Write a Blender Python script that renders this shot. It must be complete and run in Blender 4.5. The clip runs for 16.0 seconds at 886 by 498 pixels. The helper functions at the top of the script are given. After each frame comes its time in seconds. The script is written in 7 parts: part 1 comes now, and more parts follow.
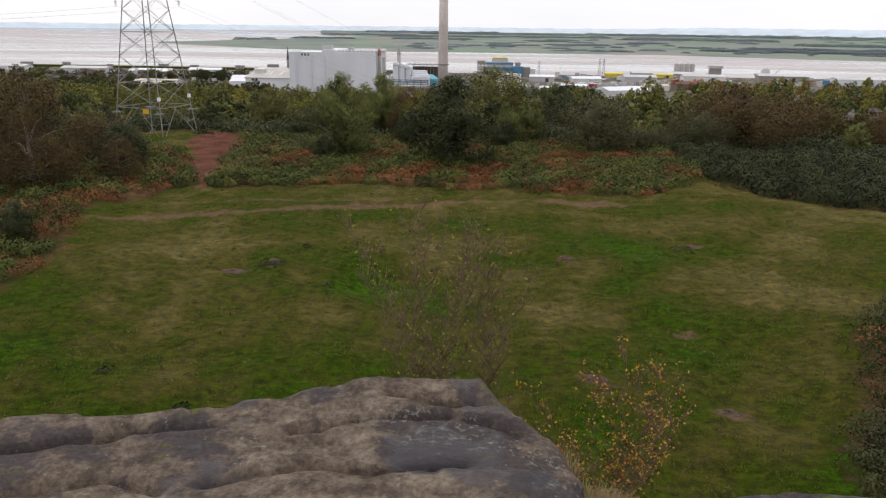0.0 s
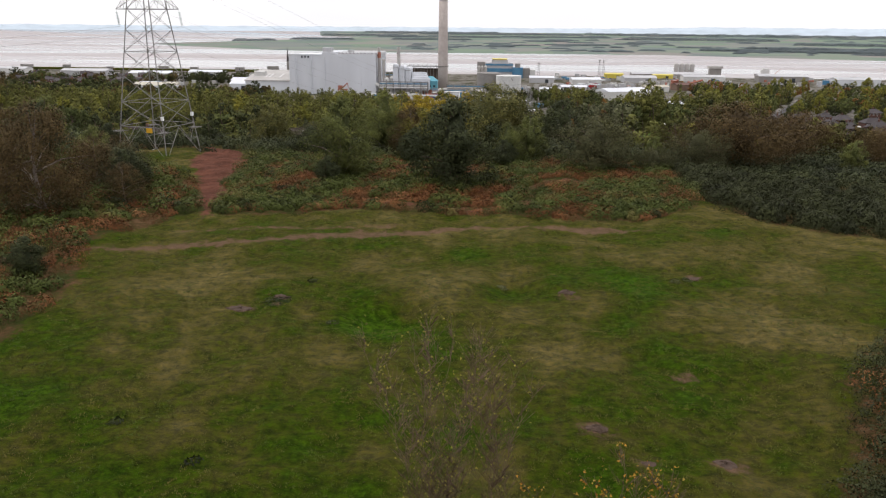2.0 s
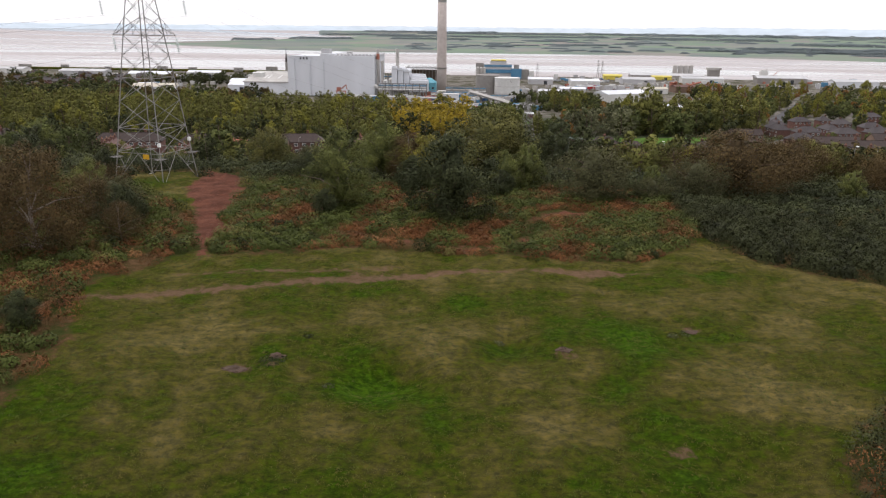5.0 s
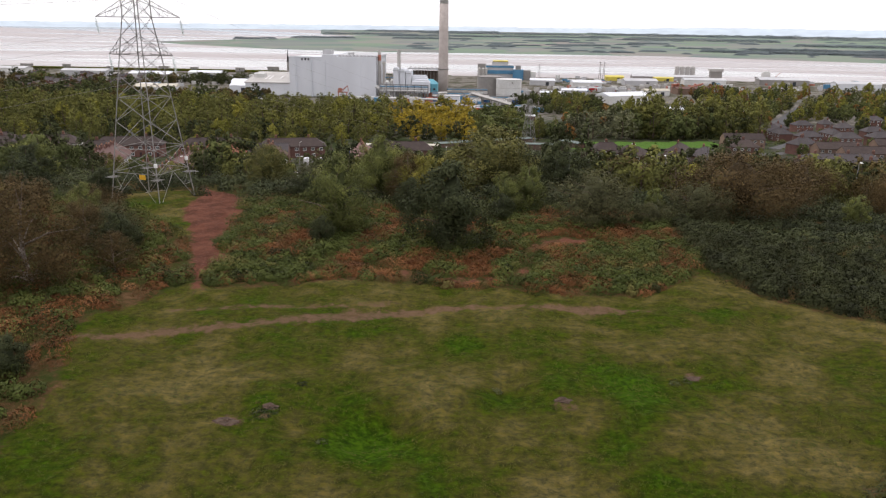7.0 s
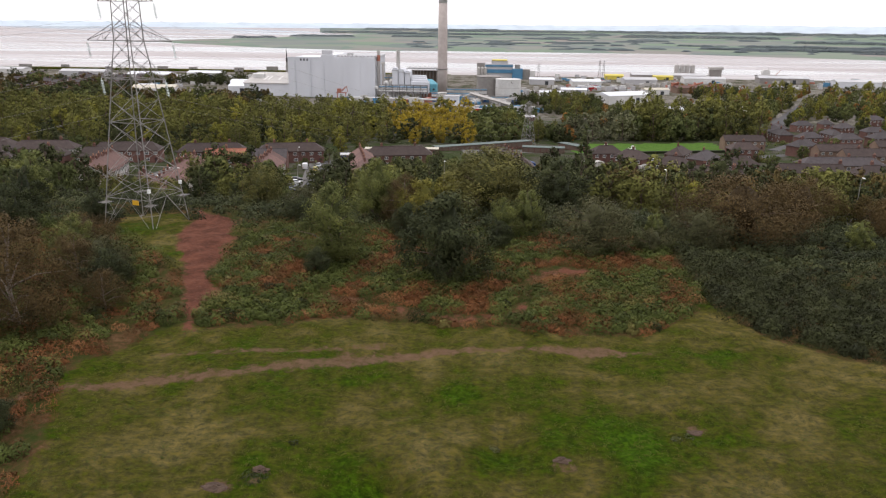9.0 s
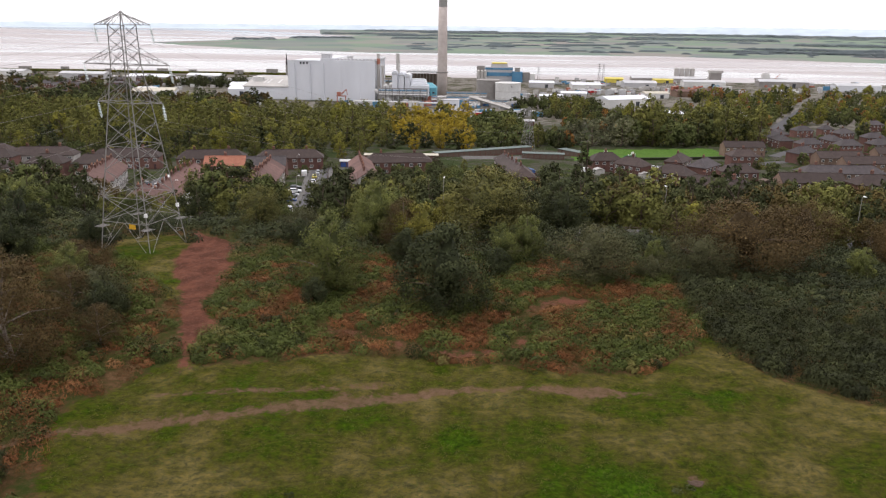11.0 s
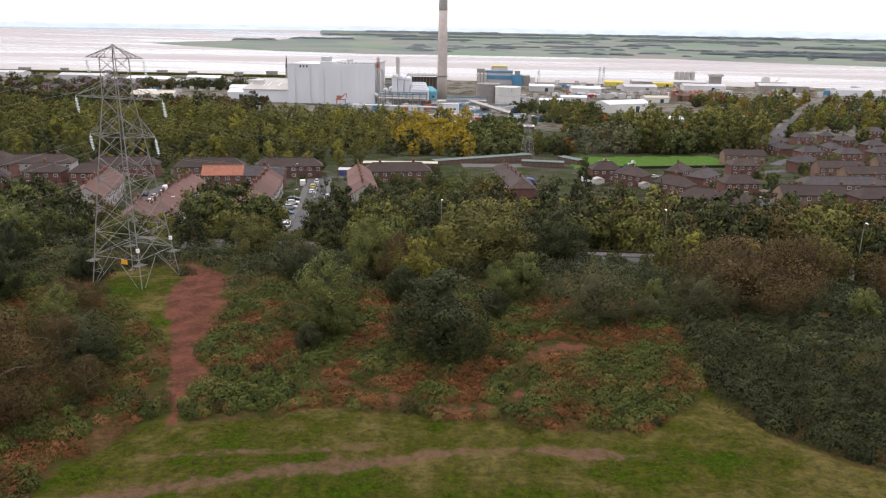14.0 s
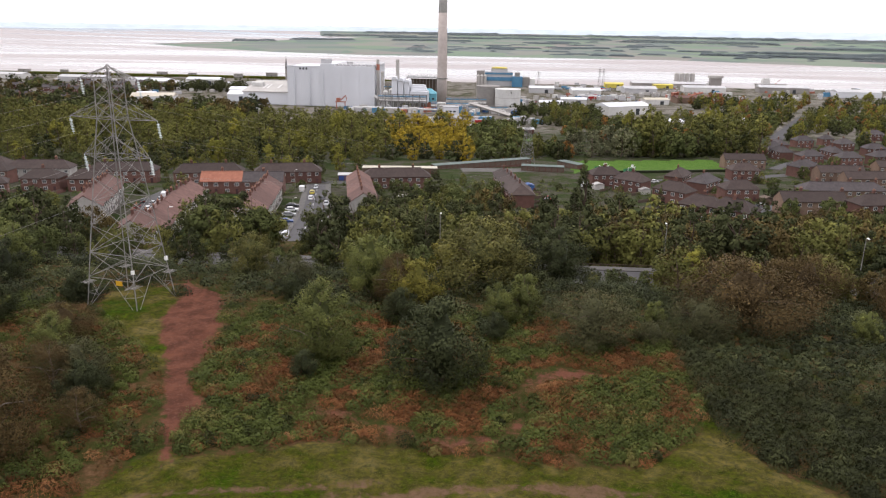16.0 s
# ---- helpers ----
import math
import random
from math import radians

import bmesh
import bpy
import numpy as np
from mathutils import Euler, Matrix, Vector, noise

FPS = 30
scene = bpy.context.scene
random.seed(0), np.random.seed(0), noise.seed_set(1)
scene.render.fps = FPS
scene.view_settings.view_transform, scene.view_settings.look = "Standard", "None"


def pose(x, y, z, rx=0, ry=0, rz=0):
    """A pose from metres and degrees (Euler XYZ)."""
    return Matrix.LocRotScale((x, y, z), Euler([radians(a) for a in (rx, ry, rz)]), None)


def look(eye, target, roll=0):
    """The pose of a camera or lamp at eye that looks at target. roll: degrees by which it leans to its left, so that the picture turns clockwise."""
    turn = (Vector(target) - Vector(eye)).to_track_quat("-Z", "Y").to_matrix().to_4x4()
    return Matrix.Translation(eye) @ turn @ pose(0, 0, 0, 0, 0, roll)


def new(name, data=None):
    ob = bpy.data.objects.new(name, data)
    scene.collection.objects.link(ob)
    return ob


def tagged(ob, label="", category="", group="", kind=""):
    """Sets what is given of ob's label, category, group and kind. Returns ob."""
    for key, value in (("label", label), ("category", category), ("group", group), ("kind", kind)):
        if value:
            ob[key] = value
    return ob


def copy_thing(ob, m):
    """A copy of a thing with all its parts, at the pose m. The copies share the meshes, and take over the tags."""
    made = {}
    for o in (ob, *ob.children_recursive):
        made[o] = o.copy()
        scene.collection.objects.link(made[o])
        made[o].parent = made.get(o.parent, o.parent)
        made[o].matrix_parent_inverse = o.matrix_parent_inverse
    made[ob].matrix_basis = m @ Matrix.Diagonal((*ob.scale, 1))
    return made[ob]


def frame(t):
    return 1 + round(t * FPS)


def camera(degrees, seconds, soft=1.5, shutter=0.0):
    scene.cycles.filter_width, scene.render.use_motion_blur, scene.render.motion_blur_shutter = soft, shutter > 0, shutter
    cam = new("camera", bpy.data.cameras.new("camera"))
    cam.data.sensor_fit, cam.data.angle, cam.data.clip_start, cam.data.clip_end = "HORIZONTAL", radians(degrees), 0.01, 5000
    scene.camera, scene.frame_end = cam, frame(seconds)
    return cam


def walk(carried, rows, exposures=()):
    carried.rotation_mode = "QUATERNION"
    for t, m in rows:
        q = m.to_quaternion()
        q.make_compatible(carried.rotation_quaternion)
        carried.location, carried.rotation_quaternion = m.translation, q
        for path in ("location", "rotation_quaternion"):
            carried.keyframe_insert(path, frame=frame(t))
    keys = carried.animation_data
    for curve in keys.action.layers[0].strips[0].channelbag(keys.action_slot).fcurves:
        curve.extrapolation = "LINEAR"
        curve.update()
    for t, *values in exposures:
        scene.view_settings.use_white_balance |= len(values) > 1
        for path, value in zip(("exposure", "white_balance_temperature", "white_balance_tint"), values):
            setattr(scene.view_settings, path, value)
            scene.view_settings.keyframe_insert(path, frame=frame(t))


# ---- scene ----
cam = camera(61.0, 16.0, soft=1.25)
PATH = [
    (0, (0.541, -1.986, 11.507), (0.406, -0.072, 10.941), 0.7),
    (0.5, (0.509, -2.054, 11.99), (0.373, -0.141, 11.424), 0.6),
    (1, (0.457, -2.082, 12.506), (0.322, -0.169, 11.939), 0.6),
    (1.5, (0.417, -2.097, 13.001), (0.282, -0.184, 12.434), 0.5),
    (2, (0.412, -2.111, 13.458), (0.276, -0.197, 12.892), 0.5),
    (2.5, (0.416, -2.131, 13.941), (0.28, -0.218, 13.375), 0.5),
    (3, (0.463, -2.07, 14.425), (0.326, -0.157, 13.859), 0.5),
    (3.5, (0.525, -1.869, 14.891), (0.386, 0.044, 14.324), 0.5),
    (4, (0.464, -1.711, 15.376), (0.328, 0.202, 14.809), 0.5),
    (6.5, (0.378, 0.223, 17.831), (0.247, 2.136, 17.261), 0.8),
    (7, (0.473, 0.515, 18.455), (0.338, 2.427, 17.885), 0.8),
    (7.5, (0.405, 0.901, 19.206), (0.273, 2.811, 18.63), 0.8),
    (8, (0.459, 1.36, 19.853), (0.325, 3.27, 19.275), 0.8),
    (8.5, (0.565, 1.8, 20.44), (0.429, 3.711, 19.863), 0.6),
    (9, (0.568, 2.423, 20.945), (0.433, 4.334, 20.369), 0.6),
    (9.2, (0.524, 2.652, 21.023), (0.39, 4.565, 20.454), 0.7),
    (11.5, (0.548, 3.901, 23.838), (0.414, 5.812, 23.265), 0.7),
    (12, (0.585, 4.28, 24.377), (0.451, 6.191, 23.804), 0.7),
    (12.5, (0.557, 4.69, 24.907), (0.424, 6.602, 24.334), 0.8),
    (13, (0.609, 5.076, 25.377), (0.475, 6.988, 24.805), 0.8),
    (13.5, (0.613, 5.482, 25.877), (0.48, 7.394, 25.305), 0.8),
    (14, (0.619, 5.873, 26.358), (0.486, 7.785, 25.787), 0.9),
    (14.5, (0.605, 6.235, 26.856), (0.473, 8.148, 26.284), 0.9),
    (15, (0.633, 6.538, 27.383), (0.501, 8.451, 26.812), 0.9),
    (15.5, (0.651, 6.889, 27.813), (0.519, 8.802, 27.244), 0.9),
    (16, (0.683, 7.246, 28.218), (0.55, 9.158, 27.648), 0.9),
]
walk(cam, [(t, look(eye, target, roll)) for t, eye, target, roll in PATH],
     exposures=[(0.0, -0.06, 6500, 14), (2.0, 0.0, 6500, 14), (4.0, 0.05, 6500, 15), (9.0, 0.14, 6500, 16), (16.0, 0.28, 6500, 17)])

# ---- sky and light ----
world = bpy.data.worlds.new("overcast_sky")
scene.world = world
world.use_nodes = True
wn, wl = world.node_tree.nodes, world.node_tree.links
wn.clear()
w_out = wn.new("ShaderNodeOutputWorld")
w_sky = wn.new("ShaderNodeTexSky")
w_sky.sky_type, w_sky.sun_disc = "NISHITA", False
w_sky.sun_elevation, w_sky.sun_rotation = radians(55), radians(-60)
w_bg = wn.new("ShaderNodeBackground")
w_bg.inputs["Strength"].default_value = 0.1
wl.new(w_sky.outputs["Color"], w_bg.inputs["Color"])
w_tc = wn.new("ShaderNodeTexCoord")
w_noise = wn.new("ShaderNodeTexNoise")
w_noise.inputs["Scale"].default_value, w_noise.inputs["Detail"].default_value = 2.2, 5.0
w_map = wn.new("ShaderNodeMapping")
w_map.inputs["Scale"].default_value = (1, 1, 3.5)
wl.new(w_tc.outputs["Generated"], w_map.inputs["Vector"])
wl.new(w_map.outputs["Vector"], w_noise.inputs["Vector"])
w_ramp = wn.new("ShaderNodeValToRGB")
w_ramp.color_ramp.elements[0].position, w_ramp.color_ramp.elements[0].color = 0.32, (0.86, 0.88, 0.90, 1)
w_ramp.color_ramp.elements[1].position, w_ramp.color_ramp.elements[1].color = 0.68, (1.0, 1.0, 1.0, 1)
wl.new(w_noise.outputs["Fac"], w_ramp.inputs["Fac"])
w_cloud = wn.new("ShaderNodeBackground")
w_xyz = wn.new("ShaderNodeSeparateXYZ")
wl.new(w_tc.outputs["Generated"], w_xyz.inputs[0])
w_rise = wn.new("ShaderNodeMapRange")  # an overcast sky is brighter overhead than at the horizon
w_rise.inputs["From Min"].default_value, w_rise.inputs["From Max"].default_value = 0.0, 1.0
w_rise.inputs["To Min"].default_value, w_rise.inputs["To Max"].default_value = 1.16, 1.80
wl.new(w_xyz.outputs["Z"], w_rise.inputs["Value"])
wl.new(w_rise.outputs[0], w_cloud.inputs["Strength"])
wl.new(w_ramp.outputs["Color"], w_cloud.inputs["Color"])
w_mix = wn.new("ShaderNodeMixShader")
w_mix.inputs["Fac"].default_value = 0.92
wl.new(w_bg.outputs[0], w_mix.inputs[1])
wl.new(w_cloud.outputs[0], w_mix.inputs[2])
wl.new(w_mix.outputs[0], w_out.inputs["Surface"])

sun = new("sun", bpy.data.lights.new("sun", "SUN"))
sun.data.energy, sun.data.angle, sun.data.color = 0.9, radians(20), (1.0, 0.96, 0.9)
sun.matrix_world = look((-52, 30, 88), (0, 0, 0))


# ---- material helpers ----
class Mat:
    def __init__(self, name):
        self.m = bpy.data.materials.new(name)
        self.m.use_nodes = True
        self.t = self.m.node_tree
        self.t.nodes.clear()
        self.out = self.t.nodes.new("ShaderNodeOutputMaterial")

    def n(self, kind, ins=None, out=0, **props):
        node = self.t.nodes.new("ShaderNode" + kind)
        for key, value in props.items():
            if key == "op":
                node.operation = value
            elif key == "blend":
                node.data_type, node.blend_type = "RGBA", value
            elif key == "attr":
                node.attribute_name = value
            elif key == "feature":
                node.feature = value
        for key, value in (ins or {}).items():
            sock = node.inputs[key]
            if isinstance(value, bpy.types.NodeSocket):
                self.t.links.new(value, sock)
            else:
                sock.default_value = value
        return node.outputs[out]

    def ramp(self, fac, stops, constant=False):
        node = self.t.nodes.new("ShaderNodeValToRGB")
        cr = node.color_ramp
        if constant:
            cr.interpolation = "CONSTANT"
        while len(cr.elements) < len(stops):
            cr.elements.new(0.5)
        for e, (p, c) in zip(cr.elements, stops):
            e.position, e.color = p, (*c, 1)
        self.t.links.new(fac, node.inputs["Fac"])
        return node.outputs["Color"]

    def step(self, fac, lo, hi):
        return self.n("MapRange", {"Value": fac, "From Min": lo, "From Max": hi})

    def where(self):
        return self.n("NewGeometry", out=0)

    def local(self):
        return self.n("TexCoord", out=3)

    def noise(self, vec, scale, detail=4.0, rough=0.55):
        return self.n("TexNoise", {"Vector": vec, "Scale": scale, "Detail": detail, "Roughness": rough})

    def mix(self, fac, a, b, blend="MIX"):
        return self.n("Mix", {0: fac, 6: a, 7: b}, out=2, blend=blend)

    def math(self, op, a, b):
        return self.n("Math", {0: a, 1: b}, op=op)

    def bump(self, height, strength, distance):
        return self.n("Bump", {"Height": height, "Strength": strength, "Distance": distance})

    def solid(self, colour, rough, metal=0.0, normal=None, spec=0.3):
        ins = {"Base Color": colour, "Roughness": rough, "Metallic": metal, "Specular IOR Level": spec}
        if normal is not None:
            ins["Normal"] = normal
        self.t.links.new(self.n("BsdfPrincipled", ins), self.out.inputs["Surface"])
        return self.m


def rgb(*c):
    return (*c, 1.0)


def plain(name, a, b, scale, rough=0.8, bump=0.3, depth=0.02, fine=None, metal=0.0, tint=0.0, world=False):
    """Two-tone weathered surface: broad stains, fine grain, relief."""
    k = Mat(name)
    vec = k.where() if world else k.local()
    broad, grain = k.noise(vec, scale, 4), k.noise(vec, fine or scale * 9, 3)
    c = k.mix(k.step(broad, 0.3, 0.7), rgb(*a), rgb(*b))
    c = k.mix(k.math("MULTIPLY", k.step(grain, 0.35, 0.75), 0.35), c, rgb(*[v * 0.6 for v in a]))
    if tint:
        rnd = k.n("ObjectInfo", out=5)
        c = k.mix(k.math("MULTIPLY", rnd, tint), c, rgb(*[v * 0.45 for v in a]))
    return k.solid(c, rough, metal, k.bump(grain, bump, depth))


def leaf(name, colours, glow=0.06, rough=0.6):
    """Foliage: tones change from clump to clump, a little from leaf to leaf, and leaves let some light through."""
    k = Mat(name)
    isl = k.n("NewGeometry", out=8)
    tone = k.n("Attribute", {}, out=2, attr="tone")
    own = k.n("ObjectInfo", out=5)
    f = k.math("ADD", k.math("ADD", tone, k.math("MULTIPLY", k.math("SUBTRACT", isl, 0.5), 0.22)), k.math("MULTIPLY", k.math("SUBTRACT", own, 0.5), 0.16))
    col = k.ramp(f, [(i / max(1, len(colours) - 1), c) for i, c in enumerate(colours)])
    d = k.n("BsdfPrincipled", {"Base Color": col, "Roughness": rough, "Specular IOR Level": 0.06})
    tr = k.n("BsdfTranslucent", {"Color": col})
    k.t.links.new(k.n("MixShader", {0: glow, 1: d, 2: tr}), k.out.inputs["Surface"])
    return k.m


# ---- materials ----
L_DARK = leaf("leaf_dark_green", [(0.018, 0.021, 0.011), (0.040, 0.047, 0.021), (0.095, 0.102, 0.042)])
L_GREEN = leaf("leaf_mid_green", [(0.046, 0.053, 0.018), (0.114, 0.126, 0.038), (0.210, 0.214, 0.060)])
L_OLIVE = leaf("leaf_olive", [(0.040, 0.042, 0.015), (0.100, 0.097, 0.031), (0.200, 0.178, 0.052)])
L_YELLOW = leaf("leaf_yellow_green", [(0.060, 0.062, 0.016), (0.145, 0.132, 0.028), (0.24, 0.20, 0.04)])
L_GOLD = leaf("leaf_golden", [(0.115, 0.09775, 0.0161), (0.276, 0.1955, 0.0207), (0.414, 0.276, 0.023)])
L_RUST = leaf("leaf_rust", [(0.099, 0.0385, 0.0154), (0.22, 0.0825, 0.0242), (0.33, 0.143, 0.033)])
L_BROWN = leaf("leaf_brown", [(0.034, 0.023, 0.011), (0.082, 0.056, 0.024), (0.140, 0.094, 0.038)])
L_PALE = leaf("leaf_grey_green", [(0.034, 0.035, 0.017), (0.072, 0.071, 0.033), (0.125, 0.118, 0.056)])
L_BRAMBLE = leaf("leaf_bramble", [(0.020, 0.023, 0.008), (0.050, 0.062, 0.015), (0.084, 0.102, 0.024), (0.130, 0.108, 0.034)])
L_BRACKEN = leaf("leaf_bracken", [(0.066, 0.056, 0.017), (0.112, 0.046, 0.018), (0.190, 0.078, 0.030), (0.26, 0.135, 0.058)])
L_GORSE = leaf("leaf_gorse", [(0.016, 0.018, 0.008), (0.034, 0.038, 0.015), (0.066, 0.072, 0.027)])
L_ORANGE = leaf("leaf_orange_birch", [(0.22, 0.10, 0.02), (0.42, 0.2, 0.03), (0.30, 0.22, 0.05)])
L_DRY = leaf("dry_grass", [(0.16, 0.12, 0.06), (0.30, 0.24, 0.13), (0.22, 0.15, 0.08)])
L_BLADE = leaf("grass_blade", [(0.030, 0.048, 0.007), (0.062, 0.085, 0.012), (0.115, 0.090, 0.024), (0.050, 0.086, 0.010)])
def leaf_mass(name, colours):
    """Foliage seen from far off: tones change from tree to tree and clump to clump."""
    k = Mat(name)
    isl = k.n("NewGeometry", out=8)
    tone, tree = k.n("Attribute", {}, out=2, attr="tone"), k.noise(k.where(), 0.09, 2)
    f = k.math("ADD", k.math("MULTIPLY", k.math("SUBTRACT", isl, 0.5), 0.12), k.math("ADD", k.math("MULTIPLY", k.step(tree, 0.36, 0.64), 0.55), k.math("MULTIPLY", tone, 0.45)))
    col = k.ramp(f, [(i / max(1, len(colours) - 1), c) for i, c in enumerate(colours)])
    return k.solid(col, 0.8, spec=0.04)


F_DARK = leaf_mass("mass_dark_green", [(0.022, 0.026, 0.012), (0.048, 0.054, 0.023), (0.094, 0.098, 0.038)])
F_GREEN = leaf_mass("mass_mid_green", [(0.038, 0.045, 0.018), (0.080, 0.092, 0.032), (0.135, 0.145, 0.048)])
F_OLIVE = leaf_mass("mass_olive", [(0.050, 0.052, 0.018), (0.115, 0.116, 0.033), (0.190, 0.180, 0.050)])
F_YELLOW = leaf_mass("mass_yellow_green", [(0.085, 0.088, 0.020), (0.165, 0.158, 0.032), (0.25, 0.22, 0.04)])
F_GOLD = leaf_mass("mass_golden", [(0.15, 0.125, 0.022), (0.30, 0.22, 0.028), (0.43, 0.31, 0.035)])
F_RUST = leaf_mass("mass_rust", [(0.10, 0.055, 0.024), (0.20, 0.10, 0.032), (0.28, 0.15, 0.04)])
F_BROWN = leaf_mass("mass_brown", [(0.042, 0.032, 0.013), (0.090, 0.067, 0.026), (0.140, 0.104, 0.038)])
F_PALE = leaf_mass("mass_grey_green", [(0.0375, 0.04, 0.0225), (0.114, 0.1159, 0.0646), (0.238, 0.231, 0.133)])
# distance haze is put into this leaf colour, pale and bluish
L_FAR = leaf("hazy_far_leaf", [(0.092, 0.112, 0.122), (0.114, 0.136, 0.142), (0.140, 0.160, 0.160)], glow=0.0)
BARK = plain("bark", (0.062, 0.042, 0.032), (0.125, 0.088, 0.066), 3.0, 0.9, 0.6, 0.02)
TWIG = plain("brown_twig", (0.085, 0.052, 0.034), (0.15, 0.098, 0.066), 6.0, 0.8, 0.2, 0.005)
SOIL = plain("crumbled_soil", (0.048, 0.030, 0.020), (0.092, 0.060, 0.042), 3.0, 1.0, 0.8, 0.04, fine=22.0)
BARK_PALE = plain("birch_bark", (0.10, 0.075, 0.06), (0.24, 0.20, 0.17), 4.0, 0.85, 0.3, 0.01)
STEEL = plain("galvanised_steel", (0.19, 0.18, 0.17), (0.28, 0.265, 0.25), 1.2, 0.65, 0.1, 0.01, metal=0.2)
WHITE_METAL = plain("white_painted_metal", (0.75, 0.75, 0.74), (0.82, 0.82, 0.80), 1.0, 0.5, 0.05, 0.01)
YELLOW_SIGN = plain("yellow_plate", (0.6, 0.33, 0.02), (0.7, 0.4, 0.03), 3.0, 0.5, 0.05, 0.01)
GLASS_INS = plain("glass_insulator", (0.55, 0.62, 0.60), (0.75, 0.80, 0.78), 4.0, 0.15, 0.05, 0.01)
BRICK = plain("red_brick", (0.13, 0.064, 0.052), (0.195, 0.10, 0.08), 0.5, 0.9, 0.4, 0.02, fine=9.0, tint=0.5)
BRICK_BUFF = plain("buff_brick", (0.17, 0.11, 0.08), (0.235, 0.16, 0.118), 0.5, 0.9, 0.4, 0.02, fine=9.0, tint=0.4)
RENDER = plain("white_render", (0.38, 0.36, 0.335), (0.52, 0.50, 0.47), 0.5, 0.9, 0.2, 0.02, tint=0.4)
ROOF_BROWN = plain("brown_roof_tile", (0.050, 0.035, 0.031), (0.080, 0.057, 0.050), 0.7, 0.85, 0.6, 0.04, fine=5.0, tint=0.5)
ROOF_SLATE = plain("grey_slate_roof", (0.050, 0.041, 0.042), (0.080, 0.066, 0.066), 0.7, 0.75, 0.6, 0.04, fine=5.0, tint=0.4)
ROOF_PINK = plain("faded_red_roof_tile", (0.120, 0.062, 0.052), (0.19, 0.105, 0.086), 0.6, 0.85, 0.6, 0.04, fine=5.0, tint=0.5)
ROOF_ORANGE = plain("orange_roof_tile", (0.25, 0.095, 0.06), (0.33, 0.135, 0.085), 0.7, 0.85, 0.5, 0.04, fine=5.0)
ROOF_GREEN = plain("green_felt_roof", (0.085, 0.11, 0.10), (0.14, 0.17, 0.155), 0.4, 0.8, 0.3, 0.03)
ROOF_CREAM = plain("cream_sheet_roof", (0.42, 0.38, 0.30), (0.52, 0.48, 0.40), 0.3, 0.8, 0.2, 0.03)
PANE = plain("window_glass", (0.035, 0.04, 0.045), (0.07, 0.075, 0.08), 0.8, 0.12, 0.02, 0.01)
FRAME = plain("white_window_frame", (0.62, 0.62, 0.60), (0.72, 0.72, 0.70), 1.5, 0.5, 0.05, 0.01)
DOOR_BLUE = plain("blue_door_paint", (0.03, 0.06, 0.22), (0.05, 0.09, 0.28), 1.0, 0.6, 0.05, 0.01)
DOOR_DARK = plain("dark_door_paint", (0.05, 0.03, 0.03), (0.12, 0.04, 0.04), 1.0, 0.5, 0.05, 0.01, tint=0.6)
POT = plain("terracotta_pot", (0.26, 0.12, 0.07), (0.33, 0.17, 0.10), 2.0, 0.9, 0.2, 0.01)
ASPHALT = plain("asphalt", (0.052, 0.050, 0.052), (0.080, 0.076, 0.078), 0.25, 0.9, 0.3, 0.01, fine=14.0, world=True)
KERB = plain("concrete_paving", (0.075, 0.070, 0.066), (0.12, 0.112, 0.105), 0.4, 0.9, 0.3, 0.01, world=True)
PAINT = plain("road_paint", (0.5, 0.5, 0.48), (0.62, 0.62, 0.6), 2.0, 0.8, 0.1, 0.01)
TYRE = plain("tyre_rubber", (0.02, 0.02, 0.02), (0.035, 0.035, 0.035), 4.0, 0.9, 0.1, 0.01)
LAMP_RED = plain("red_lamp_lens", (0.3, 0.02, 0.02), (0.4, 0.03, 0.03), 4.0, 0.3, 0.02, 0.01)
LAMP_CLEAR = plain("clear_lamp_lens", (0.6, 0.6, 0.6), (0.7, 0.7, 0.7), 4.0, 0.2, 0.02, 0.01)
CONCRETE = plain("stack_concrete", (0.41, 0.355, 0.325), (0.50, 0.44, 0.405), 0.03, 0.9, 0.2, 0.1, fine=0.3)
CONC_DARK = plain("dark_concrete", (0.22, 0.205, 0.19), (0.30, 0.28, 0.26), 0.04, 0.9, 0.2, 0.1, fine=0.3)
TANK_WHITE = plain("tank_paint", (0.52, 0.51, 0.49), (0.64, 0.63, 0.61), 0.06, 0.6, 0.1, 0.05, fine=0.6)
TANK_GREY = plain("grey_tank_paint", (0.36, 0.34, 0.32), (0.46, 0.44, 0.41), 0.06, 0.7, 0.1, 0.05, fine=0.6)
BLUE_CLAD = plain("blue_cladding", (0.055, 0.17, 0.29), (0.09, 0.235, 0.36), 0.08, 0.5, 0.1, 0.05)
BLUE_DEEP = plain("deep_blue_paint", (0.03, 0.08, 0.24), (0.05, 0.12, 0.32), 0.1, 0.5, 0.1, 0.05)
CYAN_CLAD = plain("turquoise_cladding", (0.10, 0.32, 0.40), (0.15, 0.39, 0.46), 0.1, 0.5, 0.1, 0.05)
YELLOW_PAINT = plain("yellow_paint", (0.52, 0.42, 0.06), (0.62, 0.52, 0.10), 0.1, 0.5, 0.1, 0.05)
RED_PAINT = plain("red_oxide_paint", (0.30, 0.105, 0.07), (0.40, 0.155, 0.105), 0.1, 0.6, 0.1, 0.05)
GREEN_PAINT = plain("green_fence_paint", (0.03, 0.16, 0.07), (0.05, 0.22, 0.10), 0.5, 0.6, 0.1, 0.05)
WOOD_DARK = plain("weathered_wood", (0.09, 0.065, 0.05), (0.15, 0.11, 0.085), 2.0, 0.9, 0.3, 0.01)
